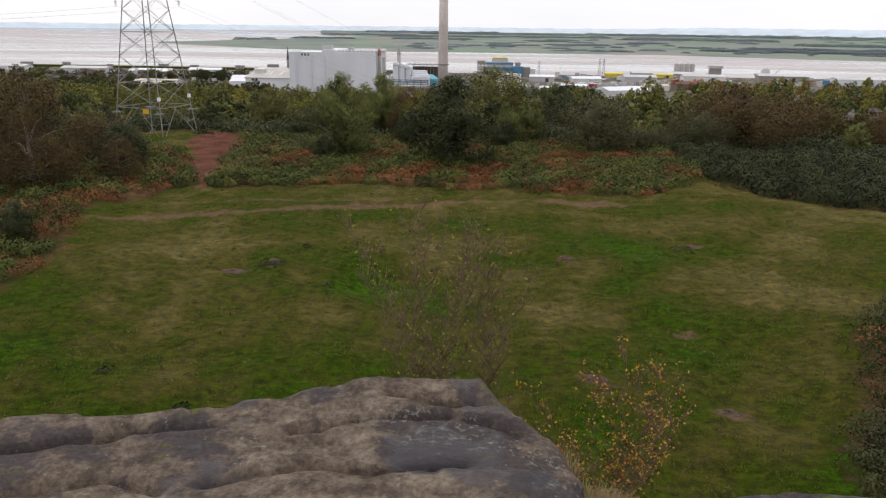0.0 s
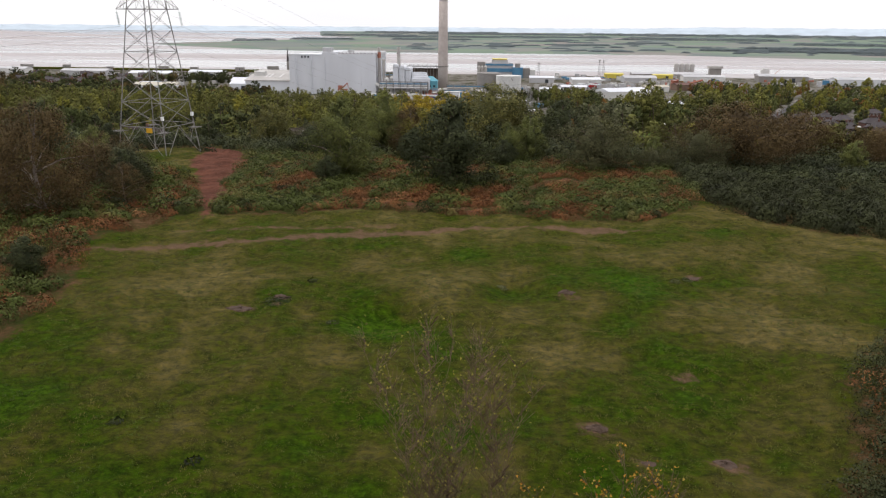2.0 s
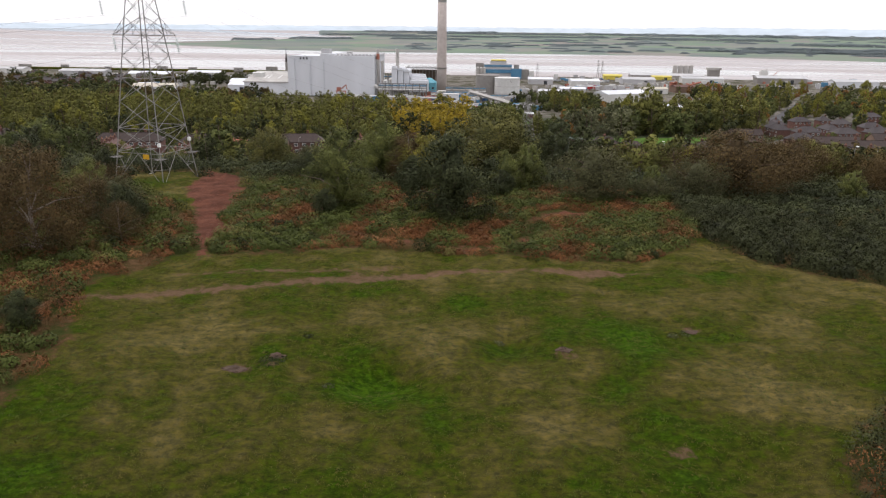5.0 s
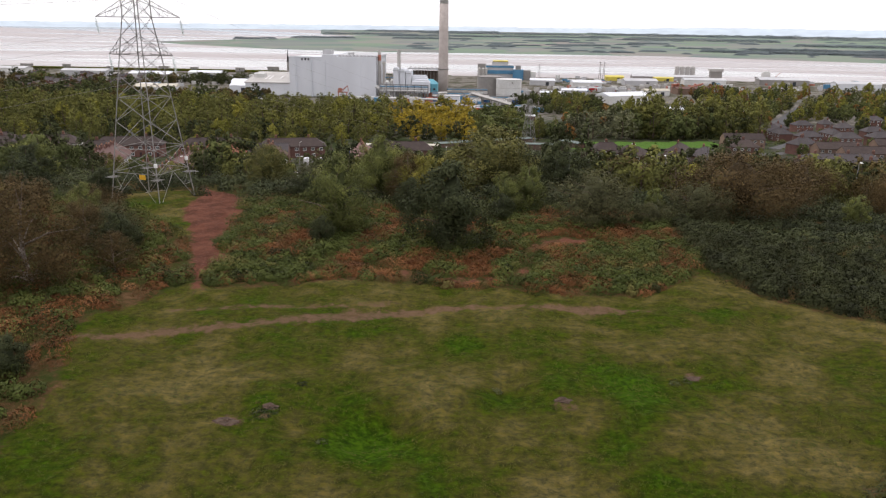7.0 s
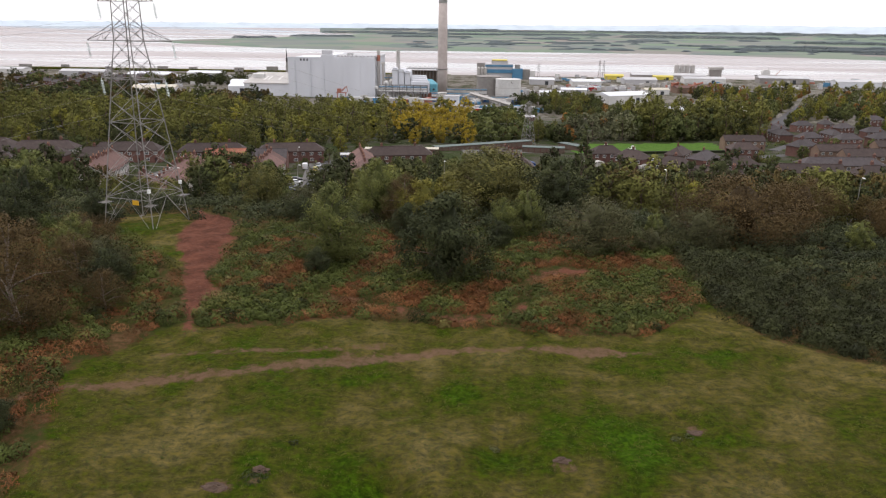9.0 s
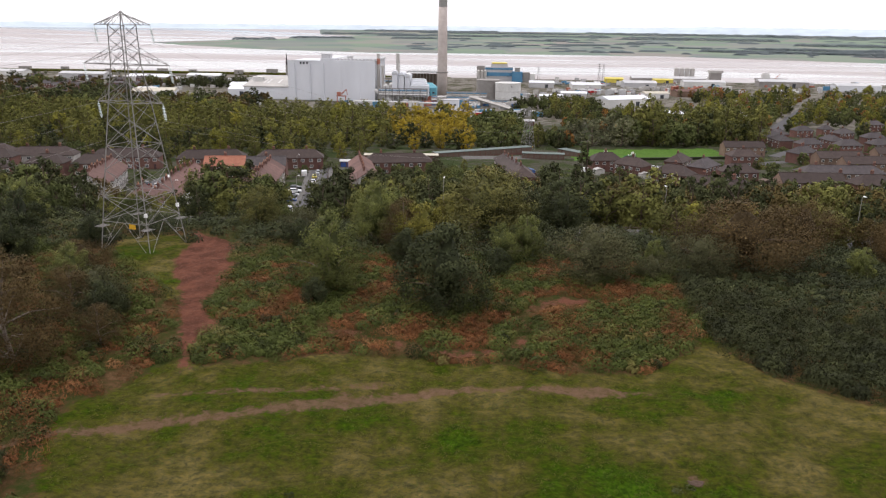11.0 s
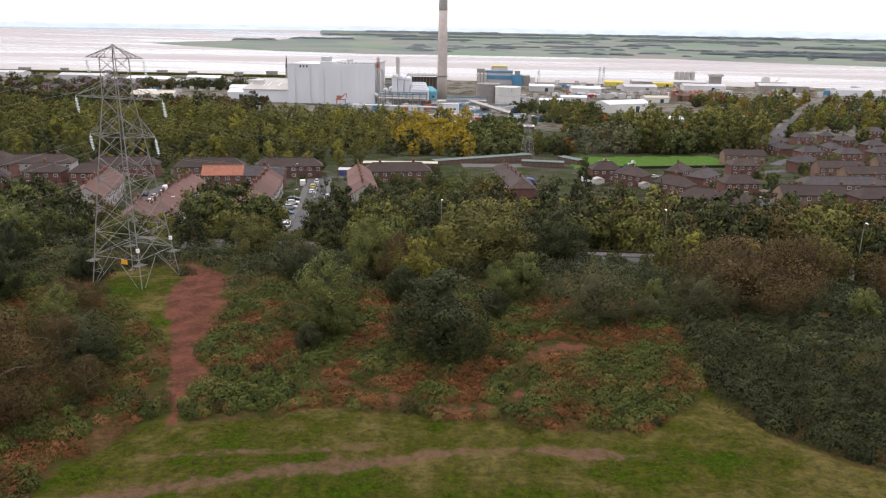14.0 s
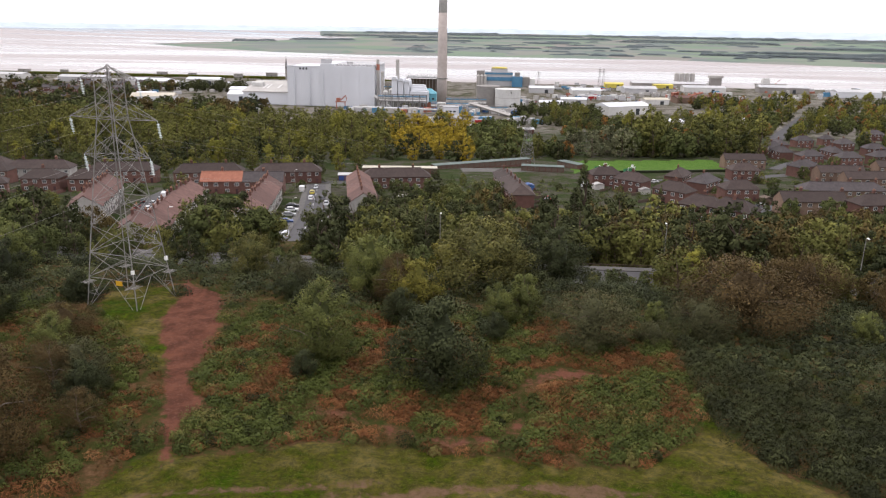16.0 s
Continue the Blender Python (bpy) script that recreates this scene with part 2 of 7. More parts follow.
CARS = {
    "white": plain("white_car_paint", (0.66, 0.66, 0.66), (0.74, 0.74, 0.74), 1.0, 0.25, 0.02, 0.01),
    "black": plain("black_car_paint", (0.02, 0.02, 0.022), (0.04, 0.04, 0.045), 1.0, 0.25, 0.02, 0.01),
    "silver": plain("silver_car_paint", (0.36, 0.37, 0.38), (0.44, 0.45, 0.46), 1.0, 0.3, 0.02, 0.01, metal=0.3),
    "red": plain("red_car_paint", (0.30, 0.02, 0.02), (0.38, 0.03, 0.03), 1.0, 0.25, 0.02, 0.01),
    "blue": plain("blue_car_paint", (0.03, 0.06, 0.16), (0.05, 0.09, 0.22), 1.0, 0.25, 0.02, 0.01),
    "yellow": plain("yellow_car_paint", (0.50, 0.42, 0.08), (0.58, 0.5, 0.1), 1.0, 0.3, 0.02, 0.01),
}


def cladding(name, a, b, pitch):
    """Profiled sheet with upright ribs."""
    k = Mat(name)
    vec = k.local()
    rib = k.n("TexWave", {"Vector": vec, "Scale": 1 / pitch, "Distortion": 0.0}, out=1)
    broad = k.noise(k.n("Mapping", {"Vector": vec, "Scale": (1, 1, 0.25)}), 0.06, 4)
    c = k.mix(k.step(broad, 0.3, 0.7), rgb(*a), rgb(*b))
    return k.solid(c, 0.55, 0.0, k.bump(rib, 0.25, 0.1))


CLAD = cladding("white_profiled_cladding", (0.56, 0.57, 0.60), (0.62, 0.63, 0.66), 6.0)
CLAD_GREY = cladding("grey_profiled_roof", (0.36, 0.36, 0.37), (0.45, 0.44, 0.44), 5.0)


def rock_material():
    k = Mat("weathered_sandstone")
    p = k.where()
    warp = k.n("VectorMath", {0: p, 1: k.n("VectorMath", {0: k.n("TexNoise", {"Vector": p, "Scale": 1.3, "Detail": 3.0}, out=1), 1: (0.8, 0.8, 0.4)}, op="MULTIPLY")}, op="ADD")
    broad, mid, fine, grit = k.noise(warp, 0.55, 5, 0.6), k.noise(p, 3.2, 7, 0.68), k.noise(p, 16.0, 6, 0.72), k.noise(p, 60.0, 3, 0.7)
    c = k.ramp(k.math("ADD", k.math("MULTIPLY", mid, 0.65), k.math("MULTIPLY", fine, 0.35)),
               [(0.36, (0.036, 0.025, 0.019)), (0.45, (0.068, 0.050, 0.037)), (0.53, (0.125, 0.095, 0.069)), (0.62, (0.195, 0.158, 0.120))])
    # grey-violet weathered skin, in large hard-edged sheets
    skin = k.step(k.math("ADD", k.math("MULTIPLY", broad, 0.8), k.math("MULTIPLY", mid, 0.2)), 0.485, 0.515)
    dark = k.mix(k.step(fine, 0.35, 0.65), rgb(0.026, 0.020, 0.021), rgb(0.050, 0.041, 0.042))
    c = k.mix(k.math("MULTIPLY", skin, 0.88), c, dark)
    # standing damp
    damp = k.step(k.noise(warp, 0.9, 3, 0.5), 0.57, 0.60)
    c = k.mix(k.math("MULTIPLY", damp, 0.6), c, rgb(0.034, 0.030, 0.036))
    lich = k.math("MULTIPLY", k.step(k.noise(p, 11.0, 7, 0.8), 0.54, 0.60), k.step(k.noise(p, 0.9, 3), 0.55, 0.62))
    c = k.mix(k.math("MULTIPLY", lich, 0.7), c, rgb(0.24, 0.23, 0.19))
    speck = k.step(k.n("TexVoronoi", {"Vector": p, "Scale": 7.0}), 0.10, 0.06)
    c = k.mix(k.math("MULTIPLY", speck, 0.4), c, rgb(0.26, 0.25, 0.22))
    moss = k.math("MULTIPLY", k.step(k.noise(p, 6.0, 5, 0.7), 0.52, 0.58), k.step(k.noise(p, 1.0, 2), 0.62, 0.66))
    c = k.mix(k.math("MULTIPLY", moss, 0.85), c, rgb(0.075, 0.085, 0.014))
    h = k.math("ADD", k.math("ADD", mid, k.math("MULTIPLY", fine, 0.45)), k.math("MULTIPLY", grit, 0.15))
    h = k.math("SUBTRACT", h, k.math("MULTIPLY", skin, 0.12))
    rough = k.n("MapRange", {"Value": damp, "From Min": 0.0, "From Max": 1.0, "To Min": 0.88, "To Max": 0.42})
    return k.solid(c, rough, 0.0, k.bump(h, 0.9, 0.07), spec=0.2)


ROCK = rock_material()


def ground_material():
    k = Mat("hill_ground")
    p = k.where()
    flat = k.n("Mapping", {"Vector": p, "Scale": (1, 1, 0.2)})
    a = k.n("Attribute", {}, out=0, attr="zone_a")
    b = k.n("Attribute", {}, out=0, attr="zone_b")
    sa, sb = k.t.nodes.new("ShaderNodeSeparateColor"), k.t.nodes.new("ShaderNodeSeparateColor")
    k.t.links.new(a, sa.inputs[0])
    k.t.links.new(b, sb.inputs[0])
    n_big, n_mid, n_small, n_fine = k.noise(flat, 0.10, 4, 0.6), k.noise(flat, 0.42, 6, 0.68), k.noise(flat, 1.5, 9, 0.8), k.noise(flat, 14.0, 5, 0.75)
    # rough grass: lush green, tired yellow-brown, dark hollows
    lush = k.t.nodes.new("ShaderNodeSeparateColor")
    k.t.links.new(k.n("Attribute", {}, out=0, attr="zone_c"), lush.inputs[0])
    tuft, streak = k.noise(flat, 3.0, 6, 0.78), k.noise(k.n("Mapping", {"Vector": p, "Scale": (0.8, 1.5, 0.2)}), 1.9, 6, 0.75)
    t1 = k.math("ADD", k.math("ADD", k.math("MULTIPLY", n_big, 0.50), k.math("MULTIPLY", n_mid, 0.32)), k.math("MULTIPLY", tuft, 0.18))
    t1 = k.math("SUBTRACT", t1, k.math("MULTIPLY", lush.outputs[0], 0.065))
    t1 = k.math("ADD", t1, k.math("MULTIPLY", lush.outputs[1], 0.045))
    t1 = k.math("ADD", k.math("MULTIPLY", k.math("SUBTRACT", t1, 0.485), 1.35), 0.482)
    grass = k.ramp(t1, [(0.34, (0.032, 0.070, 0.003)), (0.41, (0.027, 0.052, 0.002)), (0.455, (0.037, 0.052, 0.004)), (0.505, (0.053, 0.054, 0.009)), (0.55, (0.076, 0.066, 0.017)), (0.62, (0.118, 0.095, 0.034))])
    # mottle multiplied into the colour, standing for the shade among tussocks
    grass = k.mix(1.0, grass, k.ramp(n_small, [(0.40, (1.14, 1.12, 1.05)), (0.49, (1.0, 1.0, 1.0)), (0.58, (0.70, 0.74, 0.78))]), "MULTIPLY")
    grass = k.mix(1.0, grass, k.ramp(streak, [(0.40, (0.74, 0.78, 0.82)), (0.50, (1.0, 1.0, 1.0)), (0.60, (1.26, 1.20, 1.10))]), "MULTIPLY")
    grass = k.mix(1.0, grass, k.ramp(tuft, [(0.40, (1.18, 1.14, 1.05)), (0.50, (1.0, 1.0, 1.0)), (0.60, (0.72, 0.76, 0.80))]), "MULTIPLY")
    grass = k.mix(k.math("MULTIPLY", k.step(n_fine, 0.52, 0.62), 0.25), grass, rgb(0.085, 0.086, 0.013))
    edge = k.math("MULTIPLY", k.math("SUBTRACT", k.math("ADD", k.math("MULTIPLY", n_small, 0.55), k.math("MULTIPLY", n_mid, 0.45)), 0.5), 2.6)

    def zone(s):
        return k.step(k.math("ADD", s, edge), 0.36, 0.64)

    c = grass
    scrub = k.ramp(k.math("ADD", k.math("MULTIPLY", n_mid, 0.5), k.math("MULTIPLY", n_small, 0.5)),
                   [(0.42, (0.030, 0.040, 0.009)), (0.48, (0.046, 0.046, 0.013)), (0.53, (0.076, 0.046, 0.020)), (0.61, (0.135, 0.076, 0.040))])
    c = k.mix(zone(sb.outputs[0]), c, scrub)
    brown = k.mix(k.step(n_small, 0.42, 0.60), rgb(0.100, 0.054, 0.038), rgb(0.190, 0.108, 0.078))
    c = k.mix(k.math("MULTIPLY", zone(sa.outputs[2]), 0.66), c, brown)
    red = k.mix(k.step(n_mid, 0.42, 0.58), rgb(0.082, 0.034, 0.022), rgb(0.150, 0.060, 0.038))
    red = k.mix(k.math("MULTIPLY", k.step(n_small, 0.46, 0.60), 0.42), red, rgb(0.080, 0.036, 0.027))
    red = k.mix(k.math("MULTIPLY", k.step(tuft, 0.54, 0.62), 0.45), red, rgb(0.20, 0.10, 0.072))
    c = k.mix(zone(sa.outputs[1]), c, red)
    town = k.ramp(k.noise(flat, 0.085, 5, 0.7), [(0.40, (0.024, 0.036, 0.011)), (0.47, (0.034, 0.044, 0.015)), (0.52, (0.046, 0.044, 0.030)), (0.58, (0.070, 0.062, 0.052)), (0.64, (0.038, 0.046, 0.018))])
    yard = k.ramp(k.noise(flat, 0.05, 6, 0.7), [(0.38, (0.036, 0.042, 0.020)), (0.45, (0.070, 0.064, 0.042)), (0.51, (0.120, 0.108, 0.090)), (0.58, (0.180, 0.166, 0.148)), (0.66, (0.080, 0.074, 0.048))])
    depth = k.t.nodes.new("ShaderNodeSeparateXYZ")
    k.t.links.new(p, depth.inputs[0])
    town = k.mix(k.step(k.math("ADD", depth.outputs[1], k.math("MULTIPLY", n_big, 160.0)), 690.0, 760.0), town, yard)
    c = k.mix(k.step(sb.outputs[1], 0.3, 0.7), c, town)
    turf = k.mix(k.step(n_mid, 0.40, 0.60), rgb(0.050, 0.105, 0.018), rgb(0.075, 0.135, 0.026))
    c = k.mix(k.step(sb.outputs[2], 0.4, 0.6), c, turf)
    # far farmland: a patchwork of fields with dark hedges, haze mixed into the colours
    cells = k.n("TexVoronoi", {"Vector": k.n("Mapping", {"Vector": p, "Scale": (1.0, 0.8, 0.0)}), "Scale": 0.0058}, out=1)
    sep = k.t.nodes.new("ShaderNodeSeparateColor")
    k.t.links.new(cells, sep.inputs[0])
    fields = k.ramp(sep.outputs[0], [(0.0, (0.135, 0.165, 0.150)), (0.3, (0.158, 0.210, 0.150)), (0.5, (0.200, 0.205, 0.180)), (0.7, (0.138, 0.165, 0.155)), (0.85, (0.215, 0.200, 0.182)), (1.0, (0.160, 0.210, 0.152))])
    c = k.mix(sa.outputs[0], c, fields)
    n_h = k.math("ADD", k.math("MULTIPLY", n_small, 0.7), k.math("MULTIPLY", n_fine, 0.5))
    return k.solid(c, 0.95, 0.0, k.bump(n_h, 0.9, 0.22), spec=0.03)


GROUND = ground_material()


def water_material():
    k = Mat("estuary_water")
    p = k.where()
    long = k.n("Mapping", {"Vector": p, "Scale": (0.28, 1.5, 0.0)})
    mud = k.step(k.noise(long, 0.0024, 6, 0.6), 0.44, 0.56)
    rip = k.noise(k.n("Mapping", {"Vector": p, "Scale": (0.4, 1.2, 0.0)}), 0.08, 3)
    wet = k.n("BsdfPrincipled", {"Base Color": rgb(0.16, 0.15, 0.14), "Roughness": 0.12, "Specular IOR Level": 0.8, "Normal": k.bump(rip, 0.05, 0.5)})
    flats = k.n("BsdfPrincipled", {"Base Color": rgb(0.30, 0.262, 0.255), "Roughness": 0.5, "Specular IOR Level": 0.35})
    k.t.links.new(k.n("MixShader", {0: mud, 1: wet, 2: flats}), k.out.inputs["Surface"])
    return k.m


WATER = water_material()


# distance haze drawn as a pale base colour plus a faint glow
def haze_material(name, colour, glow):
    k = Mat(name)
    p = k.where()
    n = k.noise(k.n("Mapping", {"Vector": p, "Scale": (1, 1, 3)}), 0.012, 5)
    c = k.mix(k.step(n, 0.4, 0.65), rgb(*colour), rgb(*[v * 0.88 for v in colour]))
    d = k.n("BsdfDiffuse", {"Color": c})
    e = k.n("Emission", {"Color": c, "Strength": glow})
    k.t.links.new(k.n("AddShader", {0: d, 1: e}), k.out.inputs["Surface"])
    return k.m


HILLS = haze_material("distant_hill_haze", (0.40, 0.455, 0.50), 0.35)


# ---- geometry helpers ----
class Geo:
    """Gathers vertices and faces for one mesh."""

    def __init__(self):
        self.v, self.f = [], []

    def add(self, verts, faces):
        o = len(self.v)
        self.v.extend(tuple(p) for p in verts)
        self.f.extend(tuple(i + o for i in f) for f in faces)
        return self

    def box(self, cx, cy, cz, sx, sy, sz, m=None):
        pts = [Vector((cx + sx * i / 2, cy + sy * j / 2, cz + sz * q / 2)) for i in (-1, 1) for j in (-1, 1) for q in (-1, 1)]
        if m is not None:
            pts = [m @ p for p in pts]
        return self.add(pts, [(0, 1, 3, 2), (4, 6, 7, 5), (0, 4, 5, 1), (2, 3, 7, 6), (0, 2, 6, 4), (1, 5, 7, 3)])

    def slab(self, x0, x1, y0, y1, z0, z1):
        return self.box((x0 + x1) / 2, (y0 + y1) / 2, (z0 + z1) / 2, x1 - x0, y1 - y0, z1 - z0)

    def tube(self, a, b, r0, r1=None, n=6, cap=True):
        a, b = Vector(a), Vector(b)
        r1 = r0 if r1 is None else r1
        way = (b - a).normalized()
        side = way.cross(Vector((0, 0, 1)) if abs(way.z) < 0.9 else Vector((1, 0, 0))).normalized()
        up = way.cross(side)
        ring = [(math.cos(2 * math.pi * i / n), math.sin(2 * math.pi * i / n)) for i in range(n)]
        pts = [a + (side * c + up * s) * r0 for c, s in ring] + [b + (side * c + up * s) * r1 for c, s in ring]
        faces = [(i, (i + 1) % n, n + (i + 1) % n, n + i) for i in range(n)]
        if cap:
            faces += [tuple(range(n))[::-1], tuple(range(n, 2 * n))]
        return self.add(pts, faces)

    def sweep(self, pts, r, n=4):
        """One unbroken rod through the points."""
        o = len(self.v)
        for i, p in enumerate(pts):
            way = (pts[min(i + 1, len(pts) - 1)] - pts[max(i - 1, 0)]).normalized()
            side = way.cross(Vector((0, 0, 1)) if abs(way.z) < 0.9 else Vector((1, 0, 0))).normalized()
            up = way.cross(side)
            self.v += [tuple(p + (side * math.cos(2 * math.pi * k / n) + up * math.sin(2 * math.pi * k / n)) * r) for k in range(n)]
        self.f += [(o + i * n + k, o + i * n + (k + 1) % n, o + (i + 1) * n + (k + 1) % n, o + (i + 1) * n + k) for i in range(len(pts) - 1) for k in range(n)]
        self.f += [tuple(o + k for k in range(n))[::-1], tuple(o + (len(pts) - 1) * n + k for k in range(n))]
        return self

    def lathe(self, profile, n=24, at=(0, 0, 0)):
        pts, faces = [], []
        for r, z in profile:
            pts += [(at[0] + r * math.cos(2 * math.pi * i / n), at[1] + r * math.sin(2 * math.pi * i / n), at[2] + z) for i in range(n)]
        for j in range(len(profile) - 1):
            faces += [(j * n + i, j * n + (i + 1) % n, (j + 1) * n + (i + 1) % n, (j + 1) * n + i) for i in range(n)]
        faces += [tuple(range(n))[::-1], tuple(range((len(profile) - 1) * n, len(profile) * n))]
        return self.add(pts, faces)

    def prism(self, outline, y0, y1):
        """An outline in x and z, drawn out along y."""
        n = len(outline)
        pts = [(x, y0, z) for x, z in outline] + [(x, y1, z) for x, z in outline]
        return self.add(pts, [(i, (i + 1) % n, n + (i + 1) % n, n + i) for i in range(n)] + [tuple(range(n))[::-1], tuple(range(n, 2 * n))])

    def mesh(self, name, smooth=False):
        me = bpy.data.meshes.new(name)
        me.from_pydata(self.v, [], self.f)
        if smooth:
            me.polygons.foreach_set("use_smooth", [True] * len(me.polygons))
        me.update()
        return me


def unit(v):
    return v / (np.linalg.norm(v, axis=-1, keepdims=True) + 1e-9)


def soup(name, verts, quads, smooth=False, normals=None, tone=None):
    """A mesh from arrays of vertices and of faces; foliage takes its clumps' normals and a tone for each vertex."""
    me = bpy.data.meshes.new(name)
    me.vertices.add(len(verts))
    me.vertices.foreach_set("co", np.ascontiguousarray(verts, np.float32).ravel())
    n, k = quads.shape
    me.loops.add(n * k)
    me.loops.foreach_set("vertex_index", np.ascontiguousarray(quads, np.int32).ravel())
    me.polygons.add(n)
    me.polygons.foreach_set("loop_start", np.arange(n, dtype=np.int32) * k)
    if smooth:
        me.polygons.foreach_set("use_smooth", np.ones(n, bool))
    me.update(calc_edges=True)
    if tone is not None:
        me.attributes.new("tone", "FLOAT", "POINT").data.foreach_set("value", np.ascontiguousarray(tone, np.float32).ravel())
    if normals is not None:
        me.attributes.new("custom_normal", "FLOAT_VECTOR", "POINT").data.foreach_set("vector", np.ascontiguousarray(unit(normals), np.float32).ravel())
        me.update()
    return me


def part(name, data, material, parent=None, label="", m=None):
    """One mesh object under a thing or a part."""
    if isinstance(data, Geo):
        data = data.mesh(name)
    if material is not None and not data.materials:
        data.materials.append(material)
    ob = new(name, data)
    ob.parent = parent
    if m is not None:
        ob.matrix_basis = m
    return tagged(ob, label)


def thing(name, label, category, group="", m=None, kind=""):
    ob = new(name)
    ob.empty_display_size = 0.5
    if m is not None:
        ob.matrix_basis = m
    return tagged(ob, label, category, group, kind)


class Stock:
    """One built thing that is set out again and again: first itself, then copies."""

    def __init__(self, ob):
        self.ob, self.m0 = ob, None

    def put(self, x, y, z, turn=0.0, s=1.0, sz=None):
        scale = Matrix.Diagonal((s, s, sz or s, 1))
        m = pose(x, y, z, 0, 0, turn) @ scale
        if self.m0 is None:
            self.m0 = scale
            self.ob.matrix_basis = m
            return self.ob
        return copy_thing(self.ob, pose(x, y, z, 0, 0, turn) @ scale @ self.m0.inverted())


# ---- the lie of the land ----
PROFILE_Y = [-400, 0, 72, 90, 112, 135, 174, 224, 320, 380, 500, 590, 700, 918, 1000, 1100, 1262, 1290, 9000]
PROFILE_Z = [0, 0, 0, -1.2, -7, -12, -20, -28, -37.5, -41, -49, -54, -57, -59.6, -60, -60.3, -60.4, -66, -66]
EYE_Z, RIVER = 20.0, -62.0


def far_range(r):
    """The true range of a far place that is drawn in to r."""
    r = np.asarray(r, float)
    q = np.clip((r - 2400) / 2500, 0, 0.9999)
    return np.where(r < 2400, r, 2400 - 2500 * np.log(1 - q))


def drawn(big):
    """Where a place at true range big is set."""
    return big if big < 2400 else 2400 + 2500 * (1 - math.exp(-(big - 2400) / 2500))


def river_level(r):
    r = np.asarray(r, float)
    return np.where(r < 2400, RIVER, EYE_Z - (EYE_Z - RIVER) * r / far_range(r))


def segment_gap(x, y, line):
    """Distance from points to a line of points (x, y, half width), less its width there."""
    best = np.full(np.shape(x), 1e9)
    for (ax, ay, aw), (bx, by, bw) in zip(line, line[1:]):
        dx, dy = bx - ax, by - ay
        t = np.clip(((x - ax) * dx + (y - ay) * dy) / (dx * dx + dy * dy), 0, 1)
        best = np.minimum(best, np.hypot(x - ax - t * dx, y - ay - t * dy) - (aw + t * (bw - aw)))
    return best


def waves(x, y, size, seed):
    """A smooth random relief of about +-1."""
    rng = np.random.default_rng(seed)
    out = np.zeros(np.shape(x))
    for i in range(7):
        a, ph, q = rng.uniform(0, 2 * math.pi), rng.uniform(0, 6.28), size * rng.uniform(0.55, 1.6)
        out = out + np.sin((x * math.cos(a) + y * math.sin(a)) * 2 * math.pi / q + ph)
    return out / 3.2


HOLLOWS = [(-4.6, 32.0, 2.4, -0.85), (1.6, 36.4, 1.4, -0.55), (-2.5, 35.6, 3.0, 0.45), (3.2, 37.0, 2.0, 0.25), (10.5, 38.5, 2.6, -0.2), (-11.0, 34.6, 2.0, 0.12), (7.6, 20.4, 1.2, -0.12), (16, 30, 4, 0.2)]


def land(x, y):
    """Height of the ground (arrays or single places)."""
    x, y = np.asarray(x, float), np.asarray(y, float)
    r = np.hypot(x, y)
    z = np.interp(y + 2.5 * np.sin(x / 37.0) * np.clip((y - 60) / 40, 0, 1), PROFILE_Y, PROFILE_Z)
    near = np.clip((150 - y) / 60, 0, 1)
    z = z + near * (0.15 * waves(x, y, 9.0, 3) + 0.085 * waves(x, y, 2.6, 4) + 0.045 * waves(x, y, 1.1, 5))
    for hx, hy, hr, hd in HOLLOWS:
        z = z + hd * np.exp(-((x - hx) ** 2 + (y - hy) ** 2) / hr**2)
    z = z - 5.5 * np.exp(-(((x + 86) / 24) ** 2 + ((y - 182) / 28) ** 2))
    road = np.clip(1.6 - np.abs(y - 118) / 5.5, 0, 1) * (np.abs(x) < 95)
    z = z * (1 - road) + road * -8.6
    ditch = np.clip(1.4 - np.abs(y - 1150 + 0.05 * x) / 26, 0, 1) * np.clip((-330 - x) / 60, 0, 1) * np.clip((x + 720) / 60, 0, 1)
    z = z - 6.5 * ditch
    # the far shore
    az, big, lvl = np.degrees(np.arctan2(x, y)), far_range(r), river_level(r)
    front = np.interp(az, [-24.8, -22.4, -19.2, -16.7, -9.6, -3.9, 0.6, 12.3, 19, 25.6, 60], [3400, 3016, 2763, 2573, 2370, 2385, 2371, 2426, 2349, 2333, 2300])
    back = np.interp(az, [-24.8, -22.4, -19.1, -16.6, -15, -11.8, -10.2, -9.2], [3400, 3709, 3951, 4153, 4577, 5111, 5674, 60000])
    rise = np.minimum(np.minimum((big - front) / 70, (back - big) / 120), (az + 24.8) * 3)
    rise = np.maximum(rise, np.where(az > -13.2, (big - np.interp(az, [-13.2, -11, -7.7], [6400, 6000, 5600])) / 200, -1))
    far = lvl + np.clip(rise, -1, 1) * 1.8
    return np.where(y > 1700, far, z)


def ground_z(x, y):
    return float(land(x, y))


FIELD_EDGE_LEFT = [(-26, 5), (-21, 20), (-21.2, 28), (-22.1, 35), (-25.0, 40.5), (-25.4, 44.3), (-23.3, 48.5), (-21.6, 51.0)]
RED_TRACK = [(-20.65, 49.85, 0.35), (-21.7, 52.6, 0.4), (-22.1, 54.7, 0.9), (-22.55, 57.5, 1.55), (-24.0, 59.95, 1.1), (-25.45, 63.15, 1.05), (-26.1, 66.8, 1.8), (-27.6, 70.85, 2.7), (-29.5, 76.2, 2.9), (-30.3, 80.45, 2.6), (-30.95, 83.15, 1.95), (-33.95, 86.05, 0.45), (-35.35, 89.4, 0.25)]

